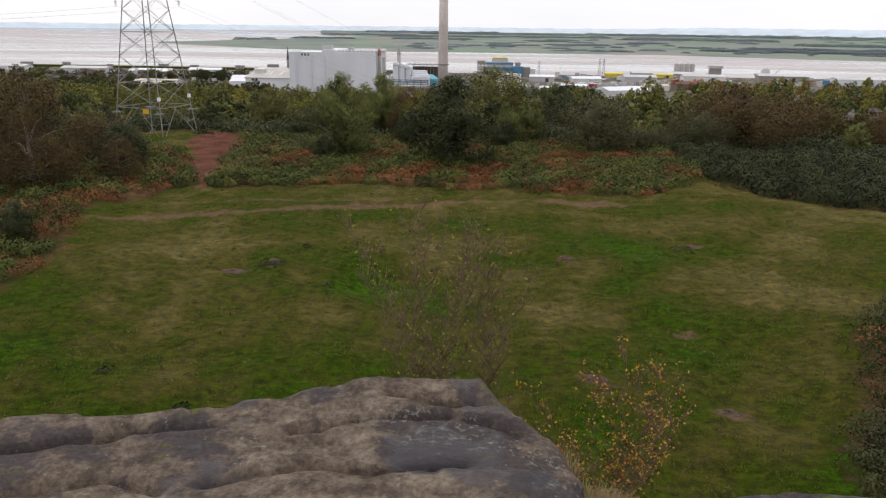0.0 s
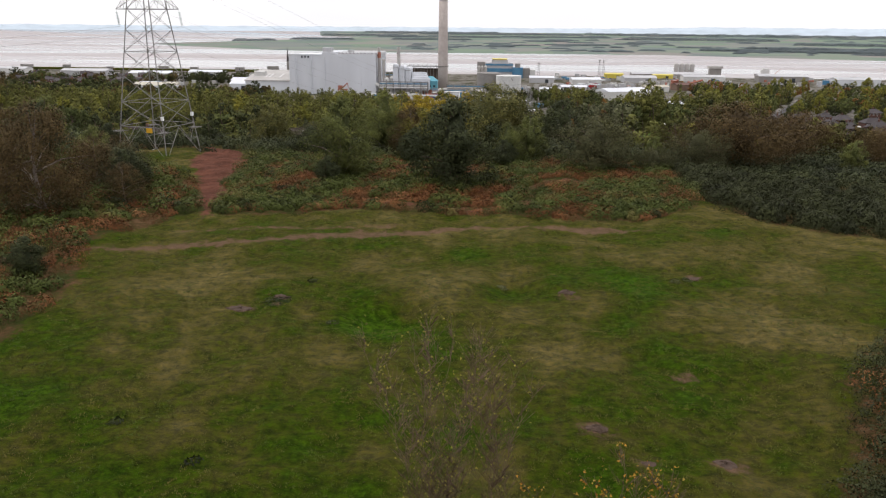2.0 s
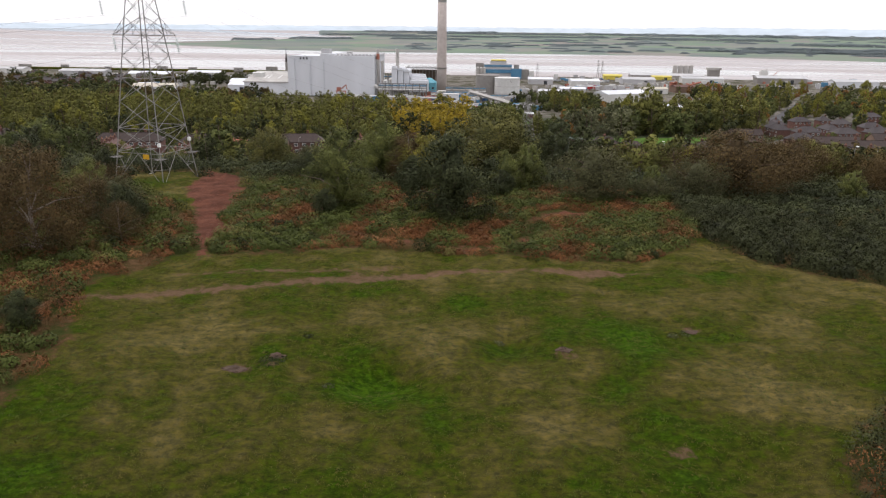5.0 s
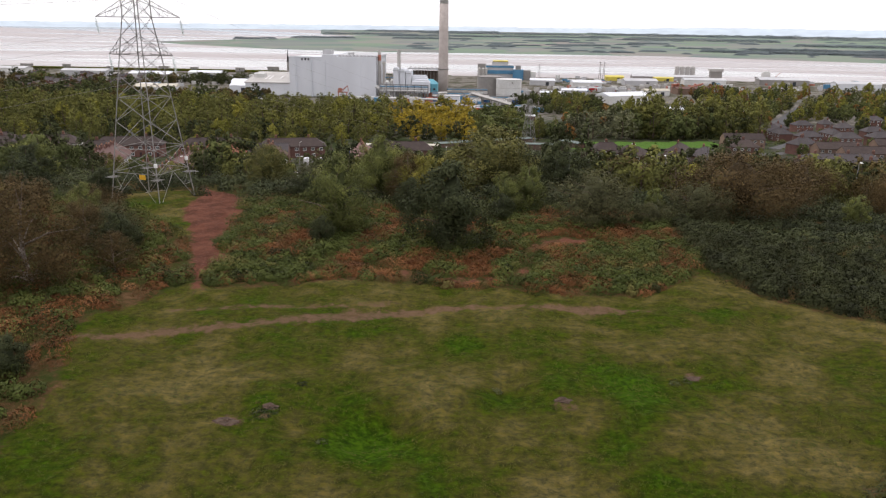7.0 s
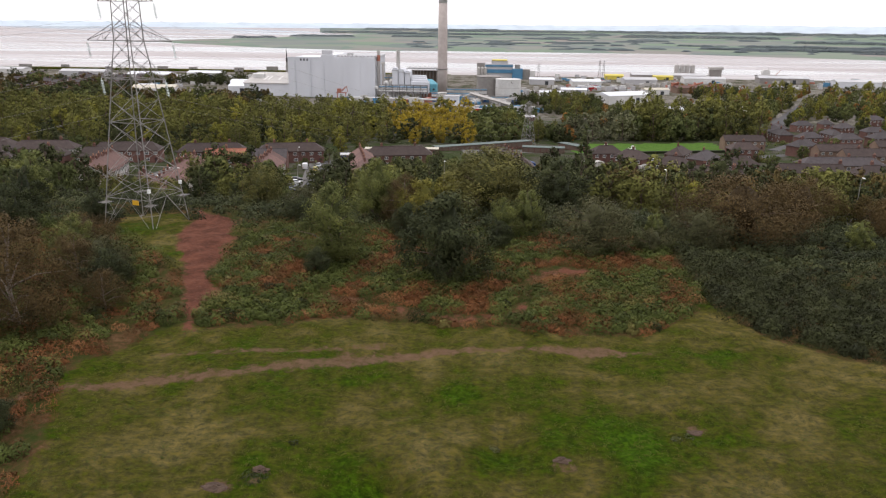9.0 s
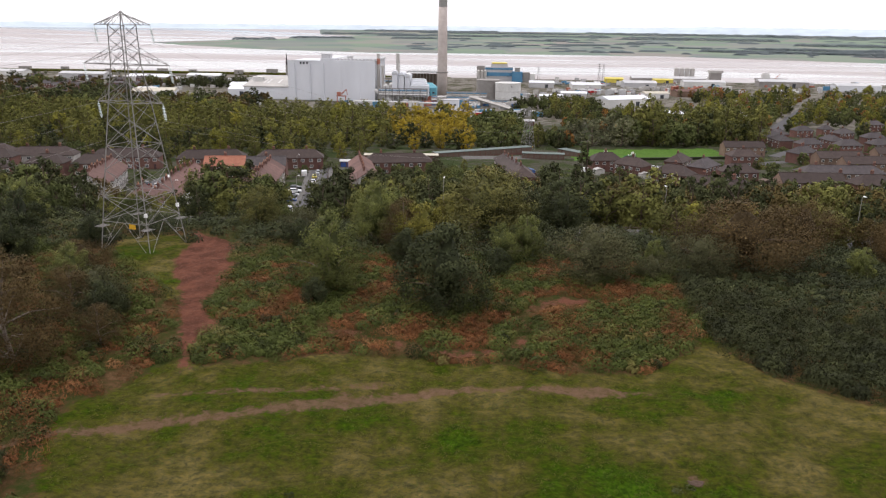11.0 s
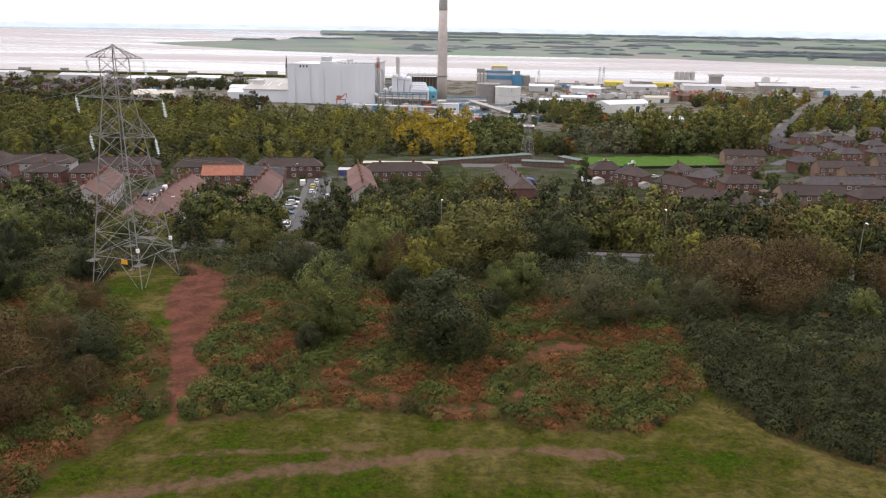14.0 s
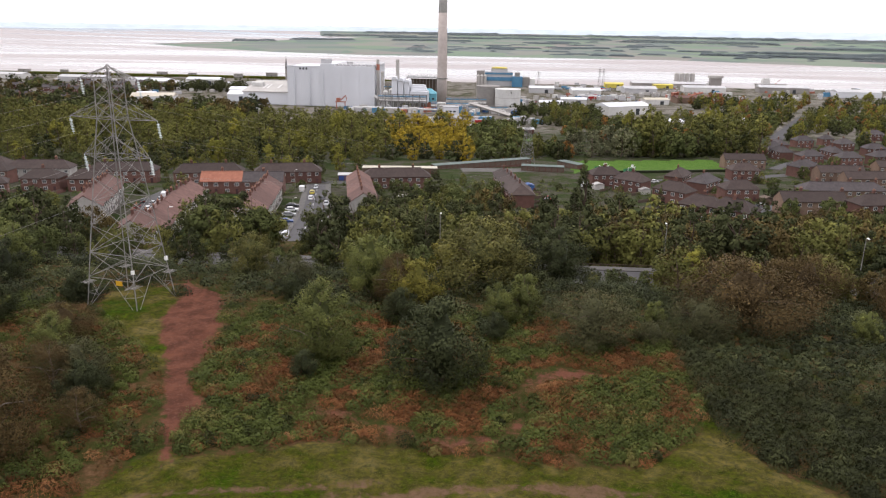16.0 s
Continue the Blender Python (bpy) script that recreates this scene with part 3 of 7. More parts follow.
PYLON_LAWN = [(-27.4, 63.5, 0.5), (-30.0, 69, 1.6), (-34.5, 75.5, 3.4), (-37.5, 81.5, 4.0)]
WORN_PATH = [(-34, 36.4, 0.35), (-26.4, 39.8, 0.4), (-19.5, 42.6, 0.5), (-13.0, 44.9, 0.55), (-8, 46.4, 0.6), (-4.5, 47.7, 0.55), (1, 48.8, 0.15), (7, 49.4, 0.45), (11, 49.2, 0.1)]
WORN_PATH_2 = [(-21, 46.2, 0.2), (-13, 47.4, 0.35), (-6, 48.9, 0.25)]
HEATH_PATH = [(-13.8, 57.2, 0.5), (-10.5, 57.4, 0.7), (-6, 55.2, 0.5), (-1.5, 54.2, 0.8), (2.4, 55.2, 0.7), (3.4, 58.6, 0.5), (3.0, 62.5, 0.5), (5.5, 65.5, 1.0), (9, 66.0, 1.2)]
NOTCH = [(14.5, 53.2, 1.4), (16.8, 56.5, 0.9), (17.6, 59.5, 0.3)]


def scrub_line(x):
    """Where the mown field gives way to scrub, going north."""
    return np.interp(x, [-30, -21.5, -19, -16, -11.6, -3.4, 3.6, 9.8, 13, 15.4, 17.3, 20.7, 25.1, 40, 60], [50, 51.0, 50.6, 51.3, 53.4, 52.9, 52.1, 52.2, 53.5, 55.6, 57.2, 52.0, 48.6, 43, 38])


def left_line(y):
    return np.interp(y, [p[1] for p in FIELD_EDGE_LEFT], [p[0] for p in FIELD_EDGE_LEFT])


def right_line(y):
    return np.interp(y, [5, 12, 17.8, 20.6, 26.3, 31, 34, 37, 60], [7.5, 9, 10.6, 12.5, 14.6, 18.6, 24, 60, 60])


def build_ground():
    az = np.radians(np.concatenate([np.linspace(-180, -42, 24, endpoint=False), np.linspace(-42, 36, 320, endpoint=False), np.linspace(36, 180, 24, endpoint=False)]))
    rad = np.concatenate([np.linspace(0.5, 7, 6, endpoint=False), np.arange(7, 112, 0.42), np.geomspace(112.42, 4890, 210)])
    a, r = np.meshgrid(az, rad)
    x, y = r * np.sin(a), r * np.cos(a)
    z = land(x, y)
    verts = np.stack([x, y, z], -1).reshape(-1, 3)
    n = len(az)
    i, j = np.meshgrid(np.arange(len(rad) - 1), np.arange(n), indexing="ij")
    i, j = i.ravel(), j.ravel()
    quads = np.stack([i * n + j, i * n + (j + 1) % n, (i + 1) * n + (j + 1) % n, (i + 1) * n + j], -1)
    me = soup("ground", verts, quads, True)
    x, y = verts[:, 0], verts[:, 1]
    soft = lambda gap, w: np.clip(0.5 - gap / w, 0, 1)
    red = soft(segment_gap(x, y, RED_TRACK) + 0.1, 1.5)
    worn = np.maximum(soft(segment_gap(x, y, WORN_PATH) - 0.04, 1.7), 0.8 * soft(segment_gap(x, y, WORN_PATH_2), 0.9))
    red = np.maximum(red, 0.62 * soft(segment_gap(x, y, HEATH_PATH), 2.0))
    for sx, sy, sr in ((-12.0, 32.4, 0.8), (-10.5, 32.7, 0.5), (4.3, 35.2, 0.6), (11.8, 39.6, 0.7), (4.1, 21.5, 0.6), (8.1, 20.0, 0.8), (5.6, 19.6, 0.4), (-9, 47.2, 0.6), (8.4, 26.5, 0.5)):
        worn = np.maximum(worn, 0.9 * soft(np.hypot((x - sx) / 1.5, y - sy) - sr * 0.6, 0.9))
    scrub = np.maximum(soft(scrub_line(x) - y, 1.2), np.maximum(soft(x - left_line(y), 1.6), soft(right_line(y) - x, 1.6)))
    lawn = soft(segment_gap(x, y, PYLON_LAWN), 1.6)
    lawn = np.maximum(lawn, soft(segment_gap(x, y, NOTCH), 1.0))
    lawn = np.maximum(lawn, soft(segment_gap(x, y, [(-22, 60.5, 0.8), (-19.5, 63, 0.6)]), 1.0))
    scrub = scrub * (1 - lawn)
    scrub = np.where(y > 150, 1.0, scrub)
    town = np.where((y > 172) & (y < 1275), 1.0, 0.0)
    turf = ((x > 40) & (x < 128) & (y > 384 + (x - 48) * 0.32) & (y < 440 + (x - 48) * 0.3)) | ((x > -22) & (x < 30) & (y > 565) & (y < 590))
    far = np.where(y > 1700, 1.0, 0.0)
    lush, dry = np.zeros(len(x)), np.zeros(len(x))
    for sx, sy, sr, k in ((-4.8, 31.2, 2.0, 1.6), (1.2, 35.9, 1.5, 1.5), (-14, 24, 5.5, 0.55), (-9, 14, 6, 0.45), (10, 25, 4.5, 0.6), (8.5, 38.2, 3.0, 0.8), (-10.5, 33.6, 2.0, 0.7), (13.5, 39.5, 1.6, 0.6), (12, 49.8, 3, 0.5), (-22, 60.8, 3, 0.8), (-33, 75, 8, 0.15), (-2, 16, 4, 0.4)):
        lush = np.maximum(lush, k * np.exp(-((x - sx) ** 2 + (y - sy) ** 2) / sr**2))
    for sx, sy, sr, k in ((-2.0, 35.0, 2.8, 1.1), (4.0, 33.5, 2.5, 0.9), (11.0, 32.0, 3.0, 0.7), (3.5, 26.0, 3.0, 0.6), (16.0, 52.0, 3.0, 0.8), (9.0, 18.5, 2.0, 1.0), (17, 41, 5, 0.4), (-15, 38, 3, 0.4), (-33, 75, 8, 0.5)):
        dry = np.maximum(dry, k * np.exp(-((x - sx) ** 2 + (y - sy) ** 2) / sr**2))
    dry = np.maximum(dry, 0.75 * np.exp(-((scrub_line(x) - y) / 3.5) ** 2) * (np.abs(x) < 24))
    dry = np.maximum(dry, 0.5 * np.exp(-((y - 47) / 4.5) ** 2) * (np.abs(x) < 30))
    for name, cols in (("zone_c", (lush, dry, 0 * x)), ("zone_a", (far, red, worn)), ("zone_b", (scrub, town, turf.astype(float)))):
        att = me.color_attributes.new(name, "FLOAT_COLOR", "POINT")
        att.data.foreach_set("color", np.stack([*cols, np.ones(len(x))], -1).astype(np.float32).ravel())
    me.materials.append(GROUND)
    tagged(new("ground", me), "grassy hilltop falling to town and river flats", "ground", kind="structure")


build_ground()


def build_water():
    az = np.radians(np.linspace(-60, 60, 121))
    rad = np.concatenate([np.geomspace(1060, 2400, 20), np.linspace(2450, 4885, 60)])
    a, r = np.meshgrid(az, rad)
    verts = np.stack([r * np.sin(a), r * np.cos(a), river_level(r)], -1).reshape(-1, 3)
    n = len(az)
    i, j = np.meshgrid(np.arange(len(rad) - 1), np.arange(n - 1), indexing="ij")
    i, j = i.ravel(), j.ravel()
    me = soup("water", verts, np.stack([i * n + j, i * n + j + 1, (i + 1) * n + j + 1, (i + 1) * n + j], -1), True)
    me.materials.append(WATER)
    tagged(new("water", me), "pale tidal river with wet mud flats", "river", kind="structure")


build_water()


def build_hills():
    az = np.linspace(-60, 60, 361)
    g = Geo()
    crest = 28.0 + 4870 * np.tan(np.radians(np.interp(az, [-60, -34, -25, -16, -8, -4, 3, 9, 12, 15, 18, 26, 60], [-0.2, -0.2, -0.22, -0.2, -0.18, -0.17, -0.2, -0.17, -0.10, -0.03, -0.05, -0.06, -0.05])))
    crest = crest + 1.6 * np.sin(az * 2.3) + 1.0 * np.sin(az * 7.1 + 1) + 0.6 * np.sin(az * 19)
    rows = [(4790, None, -24), (4840, 0.55, 0), (4870, 1.0, 0), (4885, 0.9, 0)]
    for r, k, z in rows:
        for d, top in zip(az, crest):
            base = float(river_level(4790)) - 2
            g.v.append((r * math.sin(radians(d)), r * math.cos(radians(d)), base if k is None else base + (top - base) * k))
    n = len(az)
    g.f = [(i * n + j, i * n + j + 1, (i + 1) * n + j + 1, (i + 1) * n + j) for i in range(len(rows) - 1) for j in range(n - 1)]
    me = g.mesh("backdrop", True)
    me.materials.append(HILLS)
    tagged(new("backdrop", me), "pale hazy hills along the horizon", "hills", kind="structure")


build_hills()


# ---- sandstone outcrop ----
def outline_gap(x, y, pts):
    """Signed distance inside (positive) of a closed outline."""
    inside = np.zeros(np.shape(x), bool)
    n = len(pts)
    for i in range(n):
        (ax, ay), (bx, by) = pts[i], pts[(i + 1) % n]
        hit = ((ay > y) != (by > y)) & (x < (bx - ax) * (y - ay) / (by - ay + 1e-12) + ax)
        inside ^= hit
    gap = segment_gap(x, y, [(px, py, 0.0) for px, py in pts + pts[:1]])
    return np.where(inside, gap, -gap)


def lattice(x, y, size, seed):
    """Smooth value noise between 0 and 1."""
    tab = np.random.default_rng(seed).uniform(0, 1, (64, 64))
    u, v = np.asarray(x) / size, np.asarray(y) / size
    i, j = np.floor(u).astype(int), np.floor(v).astype(int)
    fu, fv = u - i, v - j
    fu, fv = fu * fu * (3 - 2 * fu), fv * fv * (3 - 2 * fv)
    a, b_ = tab[i % 64, j % 64] * (1 - fu) + tab[(i + 1) % 64, j % 64] * fu, tab[i % 64, (j + 1) % 64] * (1 - fu) + tab[(i + 1) % 64, (j + 1) % 64] * fu
    return a * (1 - fv) + b_ * fv


def fractal(x, y, size, seed, octaves=4, ridged=False):
    out, amp, tot = 0.0, 1.0, 0.0
    for k in range(octaves):
        n = lattice(x + 13.7 * k, y - 7.1 * k, size / 2**k, seed + k)
        out, tot, amp = out + amp * (1 - np.abs(2 * n - 1) if ridged else n), tot + amp, amp * 0.5
    return out / tot


def build_rock(name, outline, top, xs, ys, seed, label, cracks=()):
    x, y = np.meshgrid(xs, ys)
    d = outline_gap(x, y, outline) + 0.34 * (fractal(x, y, 0.7, seed, 5) - 0.5)
    face = np.clip(d / 0.5 + 1.0, 0, 1)
    # beds that break off in crisp low ledges
    wx, wy = x + 0.5 * (fractal(x, y, 1.1, seed + 70, 4) - 0.5), y + 0.5 * (fractal(x, y, 1.1, seed + 71, 4) - 0.5)
    bed = fractal(wx * 0.7 + 0.35 * wy, wy * 1.3, 2.6, seed + 20, 3) * 6.0
    step = np.floor(bed) + np.clip((bed - np.floor(bed)) * 14 - 6, 0, 1)
    z = top - 0.30 + 0.04 * step - 0.010 * np.clip(-0.5 - x, 0, 9) + 0.04 * (fractal(x, y, 1.6, seed + 30, 3) - 0.5)
    z = z + 0.035 * (fractal(x, y, 0.22, seed + 50, 4) - 0.5)
    z = z - 0.05 * np.clip(fractal(wx, wy, 0.45, seed + 60, 3) - 0.62, 0, 1) * 5
    for line in cracks:
        gap = segment_gap(x + 0.10 * (fractal(x, y, 0.3, 9) - 0.5), y + 0.12 * (fractal(x, y, 0.35, 8) - 0.5), line)
        z = z - 0.20 * np.exp(-np.clip(gap, 0, 9) / 0.05)
    z = z - 0.14 * (1 - np.clip(d / 0.22, 0, 1)) ** 2
    z = np.where(face < 1, -0.4 + (z + 0.4) * (face**0.35), z)
    n, m = x.shape
    verts = np.stack([x, y, z], -1).reshape(-1, 3)
    i, j = np.meshgrid(np.arange(n - 1), np.arange(m - 1), indexing="ij")
    i, j = i.ravel(), j.ravel()
    me = soup(name, verts, np.stack([i * m + j, i * m + j + 1, (i + 1) * m + j + 1, (i + 1) * m + j], -1), True)
    me.materials.append(ROCK)
    return tagged(new(name, me), label, "rock")


CRACKS = [[(-5.2, 4.25, 0.01), (-4.2, 4.75, 0.02), (-3.5, 5.15, 0.02), (-2.6, 5.4, 0.0)], [(-1.6, 5.3, 0.0), (-0.8, 5.75, 0.02), (0.2, 5.85, 0.02), (0.9, 5.6, 0.01)], [(-2.2, 4.2, 0.01), (-1.4, 4.6, 0.02), (-0.6, 4.55, 0.01), (0.3, 4.75, 0.0)], [(-4.0, 3.9, 0.02), (-3.1, 4.2, 0.01), (-2.6, 4.0, 0.0)], [(-0.7, 6.3, 0.0), (0.1, 6.15, 0.02), (0.6, 6.3, 0.0)]]
ROCK_EDGE = [(-30, 1.0), (-14, 3.2), (-8, 4.6), (-5.0, 5.35), (-2.7, 5.95), (-1.1, 6.75), (0.5, 6.98), (0.85, 6.3), (1.2, 5.55), (1.45, 4.7), (1.2, 3.4), (1.0, 1.5), (2.5, -2), (4, -14), (-30, -14)]
build_rock("rock_outcrop", ROCK_EDGE, 7.42, np.concatenate([np.linspace(-32, -6.5, 40, endpoint=False), np.arange(-6.5, 2.6, 0.04), np.linspace(2.6, 6, 12)]),
           np.concatenate([np.linspace(-16, 3.2, 30, endpoint=False), np.arange(3.2, 8.2, 0.04)]), 11, "weathered brown sandstone outcrop with dark wet hollows", CRACKS)
ROCK_EDGE_2 = [(1.9, 4.0), (2.5, 4.5), (3.0, 4.62), (3.5, 4.86), (4.2, 4.78), (5.0, 4.9), (7, 4.6), (9, 3.5), (9, -10), (3.2, -10), (2.2, 1)]
build_rock("rock_ledge", ROCK_EDGE_2, 7.32, np.concatenate([np.arange(1.2, 5.6, 0.06), np.linspace(5.6, 11, 16)]),
           np.concatenate([np.linspace(-11, 3.0, 20, endpoint=False), np.arange(3.0, 6.2, 0.06)]), 31, "pale lichened sandstone ledge beside the outcrop")


# ---- foliage ----
def leaf_quads(rng, centres, size, flat=0.25, narrow=0.55, lead=None):
    """Three-cornered leaves at the centres, facing the lead or turned at random, somewhat level."""
    n = len(centres)
    nrm = rng.normal(size=(n, 3))
    if lead is None:
        nrm[:, 2] = np.abs(nrm[:, 2]) + flat * 2
    else:
        nrm = lead + 0.36 * nrm
    nrm /= np.linalg.norm(nrm, axis=1)[:, None]
    u = np.cross(nrm, rng.normal(size=(n, 3)))
    u /= np.linalg.norm(u, axis=1)[:, None] + 1e-9
    v = np.cross(nrm, u)
    s = (size * rng.uniform(0.6, 1.3, n))[:, None]
    verts = np.stack([centres - u * s, centres - v * s * narrow * 1.3 + u * s * 0.6, centres + v * s * narrow * 1.3 + u * s * 0.6], 1).reshape(-1, 3)
    return verts, np.arange(3 * n).reshape(-1, 3)


def clump_points(rng, centres, radii, each):
    """Points in soft lumpy balls round the centres, denser outside."""
    n = len(centres)
    d = unit(rng.normal(size=(n * each, 3)))
    rad = rng.uniform(0.35, 1.0, n * each) ** 0.33 * (1 + 0.10 * rng.normal(size=n * each))
    rad *= 1 + 0.22 * np.sin(d[:, 0] * 5 + np.repeat(radii, each) * 40) * np.sin(d[:, 2] * 5 + d[:, 1] * 4)
    return np.repeat(centres, each, 0) + d * (np.repeat(radii, each) * rad)[:, None], d


PROFILES = {
    "dense": ([0.0, 0.08, 0.3, 0.55, 0.8, 0.95, 1.0], [0.55, 0.85, 1.0, 0.92, 0.62, 0.25, 0.05]),
    "round": ([0.0, 0.15, 0.4, 0.7, 0.9, 1.0], [0.35, 0.75, 1.0, 0.92, 0.55, 0.1]),
    "birch": ([0.0, 0.15, 0.4, 0.7, 0.9, 1.0], [0.5, 0.85, 1.0, 0.7, 0.35, 0.06]),
    "tall": ([0.0, 0.1, 0.35, 0.65, 0.9, 1.0], [0.45, 0.8, 1.0, 0.9, 0.5, 0.08]),
    "cone": ([0.0, 0.1, 0.5, 0.8, 1.0], [0.9, 1.0, 0.62, 0.3, 0.03]),
    "wide": ([0.0, 0.2, 0.45, 0.7, 0.9, 1.0], [0.5, 0.9, 1.0, 0.85, 0.5, 0.1]),
}


def build_tree(seed, shape, h, w, leafmat, size, clumps, each, name="tree", label="", category="tree", group="", bole=0.06, bark=None, lean=0.0, core=True):
    rng = np.random.default_rng(seed)
    root = thing(name, label, category, group)
    zs = rng.uniform(0, 1, clumps * 3)
    prof = np.interp(zs, *PROFILES[shape])
    keep = rng.uniform(0, 1, clumps * 3) < prof + 0.12
    zs, prof = zs[keep][:clumps], prof[keep][:clumps]
    ang = rng.uniform(0, 2 * math.pi, len(zs))
    lump = 1 + 0.22 * np.sin(ang * 2 + seed) + 0.16 * np.sin(ang * 3 + zs * 9 + seed)
    rad = prof * w / 2 * lump * rng.uniform(0.15, 1.0, len(zs)) ** 0.42
    base = bole * h
    c = np.stack([rad * np.cos(ang) + lean * zs * h, rad * np.sin(ang), base + zs * (h - base) * (0.92 + 0.08 * rng.uniform(size=len(zs)))], -1)
    rr = w * rng.uniform(0.075, 0.15, len(zs)) * (0.55 + 0.55 * prof)
    pts, d = clump_points(rng, c, rr, each)
    pts[:, 2] = np.maximum(pts[:, 2], 0.03)
    out = unit(pts - np.array([lean * 0.4 * h, 0, base + 0.38 * (h - base)]))
    lv, lq = leaf_quads(rng, pts, size, lead=1.0 * d + 0.35 * out)
    ln = np.repeat(unit(0.75 * d + 0.75 * out + 0.22 * rng.normal(size=d.shape)), 3, 0)
    lt = np.repeat(np.repeat(np.clip(rng.normal(0.5, 0.15, len(c)), 0, 1), each), 3)
    # inner hull in a fixed darker tone, standing for shade inside the crown
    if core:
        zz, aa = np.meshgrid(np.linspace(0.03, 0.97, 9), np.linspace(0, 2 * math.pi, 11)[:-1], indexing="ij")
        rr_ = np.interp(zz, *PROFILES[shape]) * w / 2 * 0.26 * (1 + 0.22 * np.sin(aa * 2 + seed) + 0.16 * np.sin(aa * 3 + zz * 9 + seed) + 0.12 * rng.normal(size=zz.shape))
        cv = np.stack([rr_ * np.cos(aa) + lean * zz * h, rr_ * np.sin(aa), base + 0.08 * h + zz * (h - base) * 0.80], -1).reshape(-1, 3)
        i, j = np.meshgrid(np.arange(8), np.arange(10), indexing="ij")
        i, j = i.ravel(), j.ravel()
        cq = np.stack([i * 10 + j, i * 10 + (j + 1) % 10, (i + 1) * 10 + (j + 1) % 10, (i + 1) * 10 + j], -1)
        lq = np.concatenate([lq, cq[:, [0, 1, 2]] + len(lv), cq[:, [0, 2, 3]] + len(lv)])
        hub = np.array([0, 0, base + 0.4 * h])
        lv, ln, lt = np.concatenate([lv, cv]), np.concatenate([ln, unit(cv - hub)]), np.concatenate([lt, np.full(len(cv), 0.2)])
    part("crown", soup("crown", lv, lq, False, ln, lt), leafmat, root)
    g = Geo()
    bend = [Vector((lean * q * h + 0.03 * h * math.sin(q * 5 + seed), 0.03 * h * math.cos(q * 4 + seed) - 0.03 * h, q * h * 0.9)) for q in np.linspace(0, 1, 7)]
    bend[0] = Vector((0, 0, -0.3))
    r0 = 0.022 * h + 0.02
    for i in range(6):
        g.tube(bend[i], bend[i + 1], r0 * (1 - i / 6.5), r0 * (1 - (i + 1) / 6.5), 6, False)
    for q in rng.choice(len(c), min(len(c), 16 if size < 0.3 else 7), False):
        tip = Vector(c[q])
        k = max(0, min(5, int((tip.z / h) * 6) - 1))
        start = bend[k].lerp(bend[k + 1], 0.5)
        mid = start.lerp(tip, 0.5) + Vector((0, 0, 0.04 * h))
        g.tube(start, mid, r0 * 0.38, r0 * 0.24, 4, False)
        g.tube(mid, tip, r0 * 0.24, r0 * 0.08, 4, False)
    part("trunk", g, bark or BARK, root)
    return Stock(root)


# single trees on the brow
def plant(stock, x, y, turn=0.0, s=1.0, sz=None, sink=0.12):
    return stock.put(x, y, ground_z(x, y) - sink, turn, s, sz)


T_DARK = build_tree(101, "dense", 7.9, 7.0, L_DARK, 0.10, 105, 180, label="dense dark-green broadleaf tree leafy to the ground")
plant(T_DARK, -3.2, 62.8)
T_FEATHER = build_tree(102, "birch", 8.0, 5.6, L_GREEN, 0.075, 115, 160, label="feathery mid-green young tree among brambles", bark=BARK_PALE)
plant(T_FEATHER, -14.0, 67.0)
T_WILLOW = build_tree(103, "round", 4.3, 5.8, L_PALE, 0.066, 100, 130, label="rounded grey-green sallow bush", category="bush", name="bush")
plant(T_WILLOW, 20.7, 75.8)
T_BROWN = build_tree(104, "wide", 8.0, 13.0, L_BROWN, 0.105, 135, 150, label="wide brown-leaved autumn tree")
plant(T_BROWN, 26.3, 81.0, 0, 1.1, 0.84)
T_OLIVE = build_tree(105, "wide", 8.8, 9.0, L_OLIVE, 0.11, 95, 165, label="broad olive-green tree turning yellow")
plant(T_OLIVE, -0.6, 92.0, 0, 1.35, 1.0)
T_LIME = build_tree(106, "birch", 7.4, 5.0, L_GREEN, 0.09, 80, 150, label="fresh green young tree beside darker trees")
plant(T_LIME, 4.0, 79.8, 0, 0.78)
T_SHADE = build_tree(107, "tall", 9.4, 7.5, L_DARK, 0.115, 90, 155, label="tall dark-green tree in the hillside wood")
plant(T_SHADE, 9.0, 97.0, 0, 0.95, 0.88)
T_YELLOW = build_tree(108, "round", 6.0, 5.5, L_YELLOW, 0.10, 75, 130, label="yellowing green hillside tree")
plant(T_YELLOW, -7.2, 81.5, 0, 0.95)
T_TWIG = build_tree(109, "birch", 8.6, 7.6, L_BROWN, 0.066, 150, 170, label="half-bare reddish-brown birch with pale stems", bark=BARK_PALE, core=False)
plant(T_TWIG, -32.5, 49.5)
NEAR = [T_DARK, T_FEATHER, T_WILLOW, T_BROWN, T_OLIVE, T_LIME, T_SHADE, T_YELLOW, T_TWIG]

